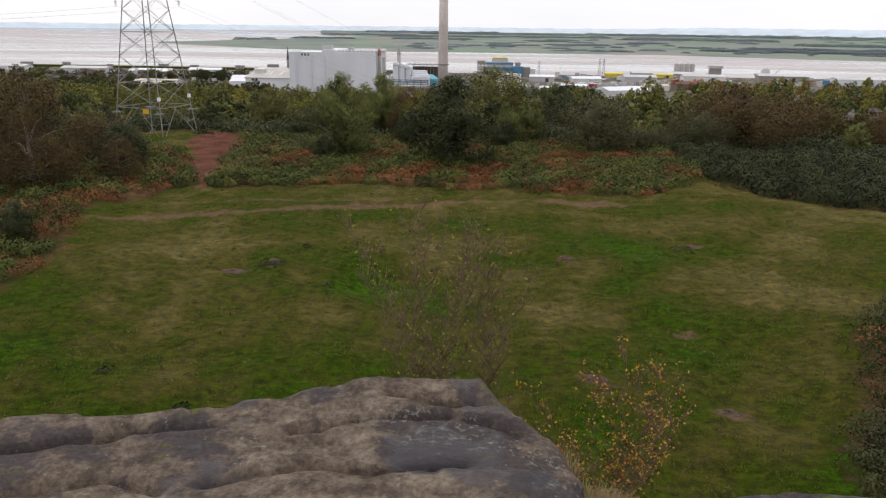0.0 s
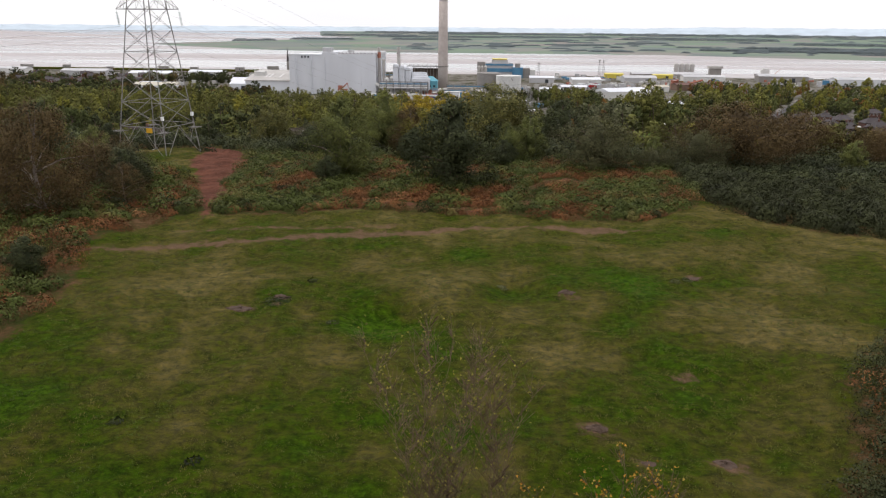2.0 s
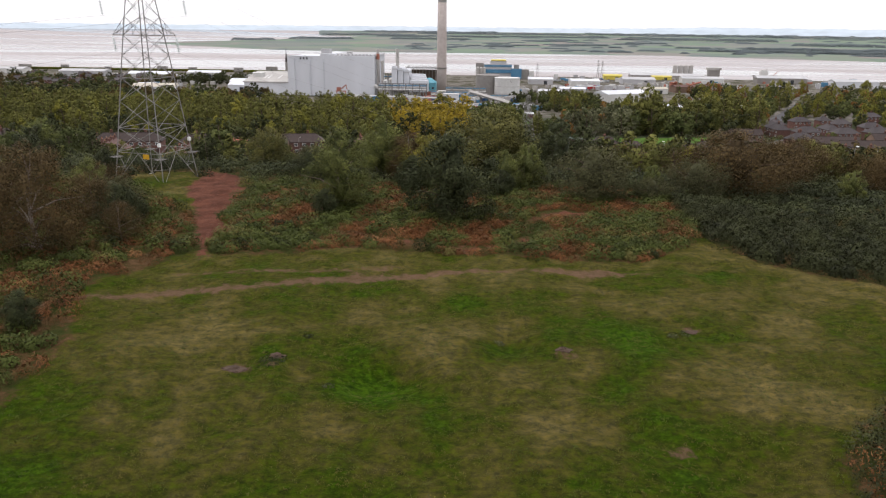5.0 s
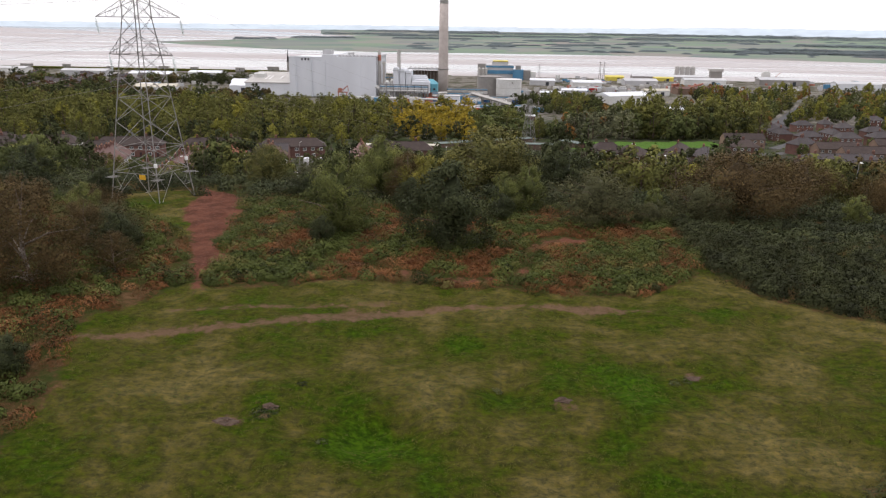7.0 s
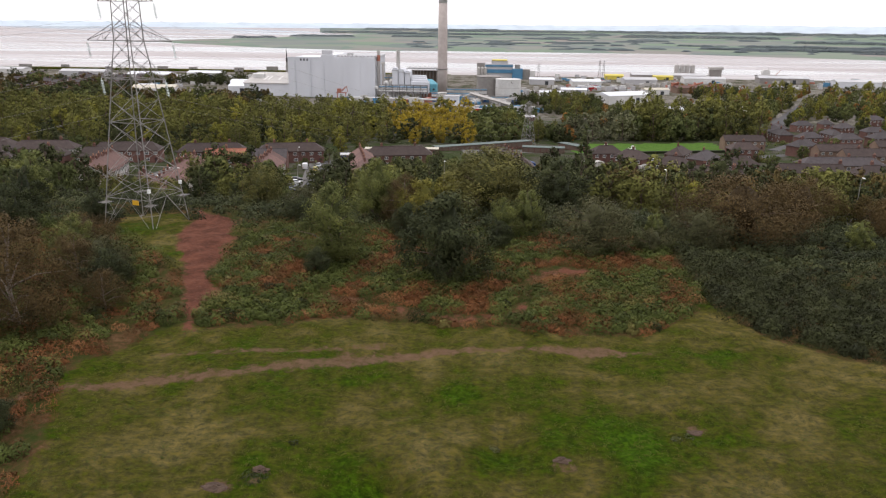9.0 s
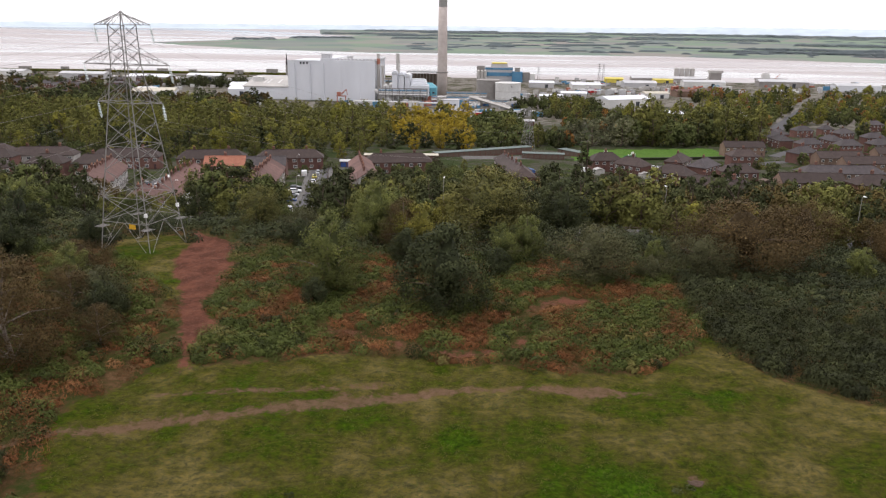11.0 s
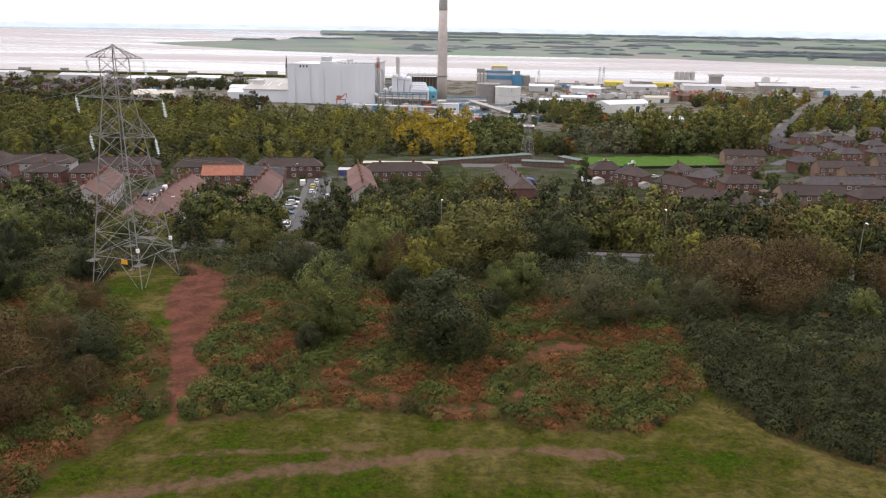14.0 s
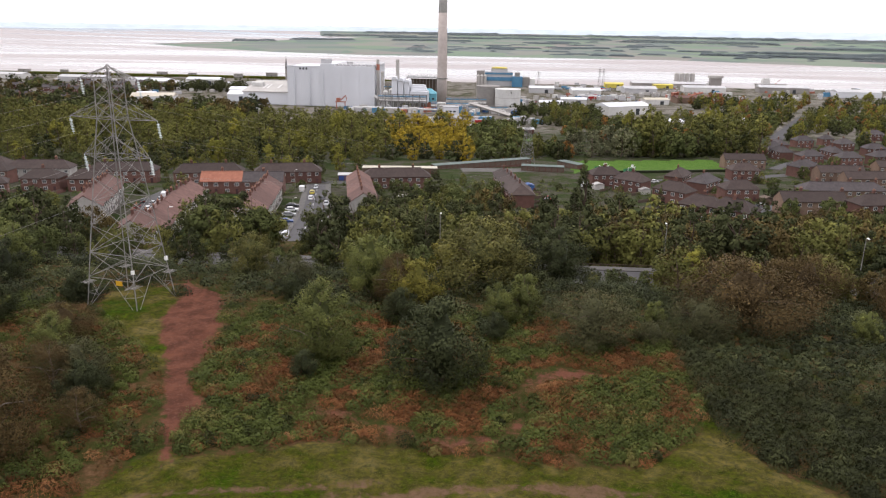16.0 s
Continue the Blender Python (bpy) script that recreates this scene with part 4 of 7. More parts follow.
SINGLE = [  # stock, x, y, turn, scale
    (T_FEATHER, -15.0, 92.5, 70, 0.72), (T_SHADE, -54.0, 84.0, 10, 0.62), (T_LIME, -57.0, 90.0, 120, 0.9),
    (T_TWIG, -39.5, 55.0, 80, 0.9), (T_TWIG, -33.5, 58.5, 200, 0.55), (T_TWIG, -44.5, 50.0, 150, 1.05), (T_OLIVE, -45.0, 63.0, 30, 0.55),
    (T_FEATHER, -36.5, 64.0, 20, 0.62), (T_SHADE, -47.5, 72.0, 200, 0.62), (T_WILLOW, -32.5, 60.5, 0, 0.9), (T_FEATHER, -50, 66, 100, 0.7), (T_DARK, -43, 79.5, 77, 0.45),
    (T_TWIG, -28.5, 53.5, 30, 0.42), (T_DARK, -30.2, 57.0, 210, 0.5), (T_BROWN, -38.5, 69.0, 60, 0.42), (T_OLIVE, -52, 56, 220, 0.7), (T_TWIG, -56, 47, 10, 1.0),
    (T_WILLOW, 9.8, 72.0, 50, 1.3), (T_FEATHER, -12.6, 85.0, 200, 0.98), (T_OLIVE, -28.7, 93.0, 10, 0.66), (T_BROWN, 36.0, 90.0, 90, 0.72), (T_BROWN, 44.0, 84.0, 140, 0.55),
    (T_LIME, 36.5, 76.5, 60, 0.5), (T_BROWN, 50.0, 92.0, 200, 0.6), (T_WILLOW, 16.0, 73.5, 200, 0.6), (T_LIME, 16.8, 77.5, 20, 0.5), (T_DARK, -21.0, 83.0, 140, 0.42),
    (T_DARK, -8.2, 77.0, 30, 0.5), (T_TWIG, -9.5, 83.0, 90, 0.7), (T_FEATHER, 1.5, 77.5, 160, 0.6), (T_DARK, 1.0, 72.5, 200, 0.36), (T_DARK, -17.5, 77.5, 20, 0.5),
    (T_WILLOW, -22.0, 88.0, 90, 0.8), (T_DARK, -14.5, 63.2, 50, 0.34), (T_OLIVE, 42.5, 101.0, 10, 0.7), (T_BROWN, 60, 88, 10, 0.6), (T_OLIVE, 47, 77, 100, 0.45),
    (T_DARK, -25.6, 36.2, 120, 0.30), (T_DARK, -27.2, 33.8, 20, 0.28), (T_SHADE, 4.0, 102.0, 60, 0.9), (T_OLIVE, 1.5, 96.0, 140, 0.8), (T_YELLOW, -5.0, 99.0, 200, 1.0),
]
for stock, x, y, turn, s in SINGLE:
    plant(stock, x, y, turn, s)

# hillside wood below the brow and the belts round the town
rng_w = np.random.default_rng(77)


def arrays(stock):
    """Vertices, normals, tones, faces and materials of a built tree, its parts together."""
    if not hasattr(stock, "kept"):
        vs, ns, ts, qs, ms, mats, o = [], [], [], [], [], [], 0
        for ch in stock.ob.children:
            me = ch.data
            n = len(me.vertices)
            co, no, to = np.empty(n * 3, np.float32), np.empty(n * 3, np.float32), np.full(n, 0.5, np.float32)
            me.vertices.foreach_get("co", co)
            if "tone" in me.attributes:
                me.attributes["custom_normal"].data.foreach_get("vector", no)
                me.attributes["tone"].data.foreach_get("value", to)
            else:
                me.vertex_normals.foreach_get("vector", no)
            q = np.empty(len(me.loops), np.int32)
            me.loops.foreach_get("vertex_index", q)
            vs.append(co.reshape(-1, 3))
            ns.append(no.reshape(-1, 3))
            ts.append(to)
            k = len(q) // len(me.polygons)
            q = q.reshape(-1, k)
            q = q if k == 3 else np.concatenate([q[:, [0, 1, 2]], q[:, [0, 2, 3]]])
            qs.append(q + o)
            ms.append(np.full(len(q), len(mats)))
            mats.append(me.materials[0])
            o += n
        stock.kept = (np.concatenate(vs), np.concatenate(ns), np.concatenate(ts), np.concatenate(qs), np.concatenate(ms), mats)
    return stock.kept


class Mass:
    """A wood joined into one mesh."""

    def __init__(self, name, label):
        self.name, self.label, self.v, self.n, self.t, self.q, self.m, self.mats, self.o = name, label, [], [], [], [], [], [], 0

    def put(self, stock, x, y, turn, s, sz):
        if stock.m0 is None:
            return plant(stock, x, y, turn, s, sz)
        v, nr, to, q, m, mats = arrays(stock)
        c, n = math.cos(radians(turn)), math.sin(radians(turn))
        self.v.append(np.stack([(v[:, 0] * c - v[:, 1] * n) * s + x, (v[:, 0] * n + v[:, 1] * c) * s + y, v[:, 2] * sz + ground_z(x, y) - 0.12], -1))
        self.n.append(np.stack([nr[:, 0] * c - nr[:, 1] * n, nr[:, 0] * n + nr[:, 1] * c, nr[:, 2]], -1))
        self.t.append(to + rng_w.uniform(-0.22, 0.22))
        self.q.append(q + self.o)
        for k in mats:
            if k not in self.mats:
                self.mats.append(k)
        self.m.append(np.array([self.mats.index(k) for k in mats])[m])
        self.o += len(v)

    def close(self):
        me = soup(self.name, np.concatenate(self.v), np.concatenate(self.q), False, np.concatenate(self.n), np.concatenate(self.t))
        for k in self.mats:
            me.materials.append(k)
        me.polygons.foreach_set("material_index", np.concatenate(self.m).astype(np.int32))
        tagged(new(self.name, me), self.label, "woodland", kind="stuff")


def openness(x, y):
    """Lower growth on the slope above the two terraced streets."""
    s = 1.0
    if 95 < y < 114 and x < 0:
        return 0.8 if -0.56 * y < x < -0.2 * y else 1.0
    if 114 <= y < 172:
        if abs(x + 0.262 * y) < 0.034 * y:
            s = 0.34
        elif -0.56 * y < x < -0.40 * y:
            s = 0.55
    if 160 < y < 232 and -0.31 * y < x < -0.17 * y:
        s = 0.4
    return s


def belt(stocks, x0, x1, y0, y1, gap, lo, hi, keep=None, chance=1.0, mass=None):
    """Sets trees out on a shaken grid; lo and hi: scale."""
    for y in np.arange(y0, y1, gap):
        for x in np.arange(x0, x1, gap):
            px, py = x + rng_w.uniform(-0.42, 0.42) * gap, y + rng_w.uniform(-0.42, 0.42) * gap
            pick, s, turn, luck = int(rng_w.integers(len(stocks))), rng_w.uniform(lo, hi), rng_w.uniform(0, 360), rng_w.uniform()
            if luck < chance and -0.74 * py - 20 < px < 0.58 * py + 20 and (keep is None or keep(px, py)):
                s = s * openness(px, py)
                sz = s * rng_w.uniform(0.9, 1.12)
                if mass is None:
                    plant(stocks[pick], px, py, turn, s, sz)
                else:
                    mass.put(stocks[pick], px, py, turn, s, sz)


def grove(seed, shape, mat_, h, w, size, clumps, each, label, group):
    return build_tree(seed, shape, h, w, mat_, size, clumps, each, label=label, group=group, bole=0.03, core=False)


M_DARK = grove(201, "tall", F_DARK, 10.0, 8.0, 0.27, 56, 46, "dark-green woodland tree on the hillside", "hillside wood")
M_OLIVE = grove(202, "wide", F_OLIVE, 9.5, 8.5, 0.27, 56, 46, "olive-green woodland tree on the hillside", "hillside wood")
M_GREEN = grove(203, "round", F_GREEN, 9.0, 7.5, 0.27, 56, 46, "mid-green woodland tree on the hillside", "hillside wood")
M_BROWN = grove(204, "wide", F_BROWN, 9.5, 9.0, 0.27, 56, 46, "brown autumn woodland tree on the hillside", "hillside wood")
M_YELL = grove(205, "birch", F_YELLOW, 8.5, 6.0, 0.27, 56, 46, "yellowing woodland tree on the hillside", "hillside wood")
M_CONE = grove(206, "cone", F_DARK, 17.0, 7.0, 0.27, 56, 46, "tall dark conifer above the wood", "hillside wood")


def clear_brow(x, y):
    return not (abs(x + 37) < 8 and y < 100) and not (-42 < x < -28 and y < 102) and not (40 < x < 62 and 103 < y < 121 and abs(x - 53) < 3)


HILL_WOOD = Mass("hillside_woodland", "mixed autumn woodland on the lower hillside")
belt([M_OLIVE, M_GREEN, M_DARK, M_GREEN], -76, 6, 97, 112, 5.2, 0.42, 0.66, clear_brow)
belt([M_BROWN, M_OLIVE, M_BROWN, M_DARK, M_YELL], 24, 90, 92, 112, 5.6, 0.45, 0.72, clear_brow)
belt([M_DARK, M_OLIVE, M_DARK, M_GREEN, M_DARK], -62, 4, 127, 160, 6.6, 0.75, 1.05, lambda x, y: not (-52 < x < -34 and y > 146) and not (x < -54 and y > 145), mass=HILL_WOOD)
belt([M_DARK, M_DARK, M_OLIVE, M_BROWN], 4, 60, 129, 176, 6.8, 0.85, 1.15, lambda x, y: not (abs(x - 28) < 3 and y < 135), mass=HILL_WOOD)
belt([M_GREEN, M_DARK, M_OLIVE], 4, 30, 104, 113, 3.6, 0.20, 0.34, mass=HILL_WOOD)
belt([M_BROWN, M_OLIVE, M_DARK, M_BROWN], 60, 128, 126, 190, 8.6, 0.8, 1.1, mass=HILL_WOOD)
belt([M_DARK, M_OLIVE, M_GREEN, M_DARK], -128, -62, 122, 142, 6.8, 0.7, 0.95, mass=HILL_WOOD)
belt([M_DARK, M_OLIVE], -190, -126, 130, 205, 10.5, 0.8, 1.05, mass=HILL_WOOD)
belt([M_DARK, M_OLIVE, M_GREEN, M_DARK], -34, 4, 165, 222, 7.4, 0.75, 1.0, lambda x, y: x > -31 + (y - 165) * 0.02, mass=HILL_WOOD)
belt([M_DARK, M_OLIVE, M_GREEN], -26, 2, 224, 292, 9.0, 0.6, 0.95, chance=0.8, mass=HILL_WOOD)
belt([M_DARK, M_DARK, M_BROWN, M_OLIVE], 22, 60, 180, 224, 7.6, 0.75, 1.0, mass=HILL_WOOD)
belt([M_BROWN, M_DARK, M_OLIVE], 78, 150, 192, 236, 8.2, 0.7, 0.95, lambda x, y: y < 226 + (x > 100) * 10, mass=HILL_WOOD)
belt([M_DARK, M_OLIVE, M_GREEN], -46, -30, 205, 226, 6.5, 0.6, 0.85, lambda x, y: x > -41, mass=HILL_WOOD)
for stock, x, y, turn, size in ((M_DARK, -50, 133, 20, 1.1), (M_DARK, -43.5, 136, 120, 1.1), (M_OLIVE, -47, 141, 200, 1.1), (M_DARK, -96, 143, 30, 1.1), (M_DARK, -87, 142, 90, 1.15), (M_BROWN, -79, 147, 10, 0.9),
                                (M_DARK, -27, 166, 60, 1.0), (M_DARK, -19, 168, 150, 1.05), (M_OLIVE, -12, 167, 30, 1.0), (M_BROWN, 0, 201, 60, 1.35), (M_DARK, 29, 177, 20, 1.3), (M_OLIVE, 37, 169, 80, 1.4), (M_DARK, 27, 113.5, 40, 0.85),
                                (M_BROWN, 48, 135, 70, 1.1), (M_OLIVE, 56, 136, 160, 1.15), (M_BROWN, 64, 134, 20, 1.05)):
    HILL_WOOD.put(stock, x, y, turn, size, size)
HILL_WOOD.close()
plant(M_CONE, 20.8, 196, 0, 0.8)
plant(M_CONE, 24.0, 205, 30, 1.25)
plant(M_CONE, 58.0, 268.0, 60, 0.55)

# poplars and willows beyond the houses
P_GREEN = grove(301, "tall", F_OLIVE, 18, 10.5, 0.45, 60, 28, "tall olive-green poplar in a long belt", "poplar belt")
P_YELL = grove(302, "tall", F_YELLOW, 17.5, 10, 0.45, 60, 28, "tall yellowing poplar in a long belt", "poplar belt")
P_GOLD = grove(303, "tall", F_GOLD, 16.5, 9.5, 0.45, 60, 28, "golden autumn poplar in a long belt", "poplar belt")
P_DARK = grove(304, "wide", F_DARK, 13.0, 11.0, 0.62, 40, 26, "dark broadleaf tree below the poplar belt", "poplar belt")
P_WILL = grove(305, "round", F_PALE, 18.0, 17.0, 0.62, 40, 26, "large grey-green willow beside the playing field", "field trees")
P_RUST = grove(306, "wide", F_RUST, 10.0, 8.0, 0.62, 40, 26, "orange autumn tree near the works", "field trees")
P_BARE = grove(307, "wide", F_BROWN, 10.0, 9.0, 0.62, 40, 26, "brown-twigged bare tree near the works", "field trees")
P_MID = grove(308, "round", F_GREEN, 11.0, 10.0, 0.62, 40, 26, "green broadleaf tree on the town edge", "field trees")


POPLARS = Mass("poplar_belt", "long belt of yellowing poplars behind the houses")
TOWN_WOOD = Mass("town_woodland", "mixed green and orange woodland round the works")
for row, (y, top) in enumerate(((342, 0.46), (354, 0.52), (372, 0.62), (390, 0.72), (410, 0.82), (434, 0.92), (464, 1.0), (500, 1.08), (540, 1.15), (580, 1.24))):
    for x in np.arange(-0.73 * y, (0.028 * y if y > 400 else -70), 8.4 if y > 380 else 9.5):
        px, py = x + rng_w.uniform(-3, 3), y + rng_w.uniform(-6, 6) + (12 if x > -90 else 0)
        share, q = rng_w.uniform(), px / py
        t = min(max((q + 0.155) / 0.03, 0), 1) * min(max((-0.022 - q) / 0.02, 0), 1)
        stock = P_DARK if share < 0.62 - 0.10 * row else (P_GOLD if row > 3 and share > 1 - 0.9 * t else (P_MID if q > -0.03 else (P_YELL if share > 0.86 - 0.2 * t else P_GREEN)))
        s = top * rng_w.uniform(0.86, 1.12) * (1.1 if stock is P_DARK and row > 1 else (1.25 if stock is P_MID else 0.95))
        POPLARS.put(stock, px, py, rng_w.uniform(0, 360), s * 1.08, s * rng_w.uniform(0.85, 1.1))
POPLARS.close()
belt([P_BARE, P_BARE, P_DARK, P_MID], -560, -225, 600, 780, 15.5, 1.0, 1.45, chance=0.92, mass=TOWN_WOOD)
belt([P_DARK, P_MID, P_BARE], -760, -400, 790, 1060, 24, 0.8, 1.2, chance=0.8, mass=TOWN_WOOD)
for x, y, s in ((58, 466, 1.15), (76, 469, 1.25), (67, 482, 1.1), (48, 478, 0.9)):
    plant(P_WILL, x, y, x * 7, s)
belt([P_MID, P_DARK, P_GREEN], 84, 170, 468, 530, 13, 1.25, 1.6, lambda x, y: y > 455 + (x - 84) * 0.4, mass=TOWN_WOOD)
belt([P_MID, P_DARK, P_RUST, P_RUST, P_GREEN], 8, 52, 448, 500, 9, 0.6, 0.95, lambda x, y: abs(x - 17) > 5, mass=TOWN_WOOD)
belt([P_MID, P_RUST, P_YELL, P_DARK, P_MID, P_GREEN], 60, 420, 560, 760, 15, 0.75, 1.2, lambda x, y: not (abs(x - 236 - (y - 657) * 0.49) < 9) and not (85 < x < 175 and y > 690) and not (x > 190 and y < 600) and not (x > 240 and 600 < y < 665), mass=TOWN_WOOD)
belt([P_YELL, P_RUST, P_MID, P_DARK], 230, 620, 760, 1000, 21, 0.8, 1.15, lambda x, y: abs(x - 286 - (y - 760) * 0.49) > 10, chance=0.9, mass=TOWN_WOOD)
belt([P_MID, P_DARK, P_YELL], 250, 480, 480, 600, 17, 0.8, 1.1, lambda x, y: x > 262, mass=TOWN_WOOD)
belt([P_DARK, P_MID], 22, 110, 775, 850, 13, 0.65, 1.0, mass=TOWN_WOOD)
belt([P_DARK, P_MID], -40, 110, 640, 760, 15, 0.55, 0.9, lambda x, y: x > 10, chance=0.7, mass=TOWN_WOOD)
belt([P_DARK], -430, -340, 990, 1060, 16, 0.8, 1.1, mass=TOWN_WOOD)
belt([P_DARK, P_MID], -900, -300, 1195, 1235, 22, 0.35, 0.55, chance=0.7, mass=TOWN_WOOD)
TOWN_WOOD.close()
for x, y, s in ((-118, 268, 0.45), (-150, 291, 0.4), (-45, 288, 0.45), (-38, 296, 0.5), (-35, 300, 0.35), (62, 336, 0.5), (70, 300, 0.55), (92, 318, 0.4), (112, 285, 0.7), (118, 278, 0.65),
                (122, 340, 0.55), (150, 380, 0.6), (166, 400, 0.65), (190, 440, 0.6), (206, 430, 0.65), (215, 520, 0.6), (130, 330, 0.5), (100, 345, 0.45), (-62, 340, 0.5), (-90, 342, 0.6),
                (108, 250, 0.75), (100, 262, 0.6), (-140, 340, 0.6), (-200, 350, 0.7), (-170, 345, 0.6), (-225, 300, 0.6), (-76, 297, 0.35), (-128, 266, 0.4), (136, 292, 0.45), (88, 268, 0.5)):
    plant((P_MID, P_DARK, P_GREEN)[int(x * 3) % 3], x, y, x * 11, s)


# ---- low scrub ----
def carpet(name, mat_, seed, spots, radius, height, each, size, label, category, flat=0.25, narrow=0.55, rise=0.25):
    """One mass of leafy hummocks at the spots (x, y, scale)."""
    rng = np.random.default_rng(seed)
    xy = np.array([(s[0], s[1]) for s in spots])
    sc = np.array([s[2] for s in spots])
    n = len(xy)
    d = unit(rng.normal(size=(n * each, 3)))
    d[:, 2] = np.abs(d[:, 2])
    k, ph = np.repeat(sc, each), np.repeat(rng.uniform(0, 6.28, n), each)
    rad = rng.uniform(0.45, 1.0, n * each) ** 0.35 * (1 + 0.20 * np.sin(d[:, 0] * 6 + ph) * np.sin(d[:, 1] * 6 + d[:, 2] * 4 + 2 * ph))
    px, py = np.repeat(xy[:, 0], each) + d[:, 0] * radius * k * rad, np.repeat(xy[:, 1], each) + d[:, 1] * radius * k * rad
    c = np.stack([px, py, land(px, py) + d[:, 2] * height * k * rad + 0.03], -1)
    lv, lq = leaf_quads(rng, c, size, flat, narrow, lead=d + np.array([0, 0, 0.12]))
    ln = np.repeat(d + np.array([0, 0, rise]) + 0.25 * rng.normal(size=d.shape), 3, 0)
    lt = np.repeat(np.repeat(np.clip(rng.normal(0.48, 0.2, n), 0, 1), each), 3)
    me = soup(name, lv, lq, False, ln, lt)
    me.materials.append(mat_)
    return tagged(new(name, me), label, category, kind="stuff")


def spots(seed, n, x0, x1, y0, y1, test, lo=0.6, hi=1.3, gap=0.0):
    """Places with a scale; gap: how far apart they keep, for a scale of 1."""
    rng, out = np.random.default_rng(seed), []
    cells = {}
    for _ in range(60):
        x, y = rng.uniform(x0, x1, 4000), rng.uniform(y0, y1, 4000)
        s = rng.uniform(lo, hi, 4000) * (0.62 + 0.76 * lattice(x, y, 3.4, 78))
        ok = test(x, y)
        for p in zip(x[ok], y[ok], s[ok]):
            if gap:
                i, j = int(p[0] // 2), int(p[1] // 2)
                if any(math.hypot(p[0] - q[0], p[1] - q[1]) < gap * 0.5 * (p[2] + q[2]) for a in (-1, 0, 1) for b in (-1, 0, 1) for q in cells.get((i + a, j + b), ())):
                    continue
                cells.setdefault((i, j), []).append(p)
            out.append(p)
        if len(out) >= n:
            break
    return out[:n]


def open_ground(x, y):
    """Kept bare: tracks, the clearing under the pylon, the notch."""
    bare = (segment_gap(x, y, RED_TRACK) < 0.35) | (segment_gap(x, y, HEATH_PATH) < 0.35) | (segment_gap(x, y, NOTCH) < 0.5)
    bare |= segment_gap(x, y, PYLON_LAWN) < -0.1
    bare |= segment_gap(x, y, [(-22, 60.5, 0.5), (-19.5, 63, 0.4)]) < 0
    return bare


def north_scrub(x, y):
    return (y > scrub_line(x) + 0.5 + 1.1 * np.clip(waves(x, y, 4.2, 45), -0.5, 1.2)) & ~open_ground(x, y) & ((x < 17.0) | (y > 76)) & (x > -23)


def bracken_patch(x, y):
    p = waves(x, y, 9.0, 41) + 0.7 * waves(x, y, 3.2, 42)
    p = p + 1.6 * np.exp(-(((x - 7) / 4) ** 2 + ((y - 67) / 3.5) ** 2)) + 1.4 * np.exp(-(((x + 8) / 2.5) ** 2 + ((y - 71) / 2) ** 2)) + 1.0 * np.exp(-((y - 56) / 2.0) ** 2 - ((x + 3) / 12) ** 2)
    p = p - 1.2 * np.exp(-(((x - 11) / 5) ** 2 + ((y - 55.5) / 2.2) ** 2)) - 1.0 * np.exp(-(((x + 17) / 4) ** 2 + ((y - 55) / 4) ** 2))
    return p


carpet("bramble_scrub", L_BRAMBLE, 51, spots(52, 900, -23, 22, 51, 80, lambda x, y: north_scrub(x, y) & (bracken_patch(x, y) < 0.30), 0.5, 1.35, 1.05), 1.0, 0.95, 420, 0.070, "tangled green bramble along the field's edge", "bramble")
carpet("bramble_slope", L_DARK, 66, spots(67, 420, -60, 40, 78, 100, lambda x, y: ~open_ground(x, y), 0.6, 1.4, 1.2), 1.6, 1.6, 300, 0.11, "dark green undergrowth on the slope", "bramble")
carpet("bramble_hollow", L_DARK, 166, spots(167, 620, 18, 62, 62, 96, lambda x, y: y > scrub_line(x) + 18, 0.6, 1.2, 1.0), 1.3, 0.8, 260, 0.10, "dark green undergrowth behind the gorse", "bramble")
carpet("bracken", L_BRACKEN, 53, spots(54, 1100, -23, 20, 51.5, 80, lambda x, y: north_scrub(x, y) & (bracken_patch(x, y) > -0.05), 0.4, 0.95, 0.7), 0.95, 0.70, 190, 0.17, "rust-brown dying bracken between the brambles", "bracken", 0.1, 0.10, 0.5)
carpet("bramble_bank", L_BRAMBLE, 55, spots(56, 560, -56, -20, 16, 80, lambda x, y: ((x < left_line(y) - 0.6) | (y > 50.5)) & ~open_ground(x, y) & (x < -21.5) & (waves(x, y, 8.0, 43) < 0.5), 0.5, 1.3, 1.05), 1.1, 1.05, 400, 0.076, "dark bramble thicket beside the field", "bramble")
carpet("bracken_bank", L_BRACKEN, 57, spots(58, 540, -50, -20, 16, 74, lambda x, y: ((x < left_line(y) - 0.2) | (y > 50.5)) & ~open_ground(x, y) & (x < -20.5) & (waves(x, y, 8.0, 43) > -0.25), 0.5, 1.0, 0.8), 1.0, 0.75, 190, 0.17, "red-brown bracken bank beside the field", "bracken", 0.1, 0.10, 0.5)
carpet("gorse_thicket", L_GORSE, 59, spots(60, 700, 17, 48, 40, 73, lambda x, y: (y > scrub_line(x) + 1.0) & (x > 17.8 + (y > 58) * 0.3) & (y < scrub_line(x) + 17.5) & ~open_ground(x, y), 0.6, 1.3, 1.1), 1.15, 1.45, 520, 0.10, "dense dark gorse thicket at the field's corner", "gorse", 0.0, 0.30, 0.35)
carpet("gorse_bank", L_GORSE, 61, spots(62, 300, 7, 30, 8, 35, lambda x, y: (x > right_line(y) + 0.6) & (x < right_line(y) + 7), 0.5, 1.2, 0.9), 1.1, 1.2, 420, 0.06, "green gorse and bramble bank beside the field", "bramble", 0.0, 0.35)
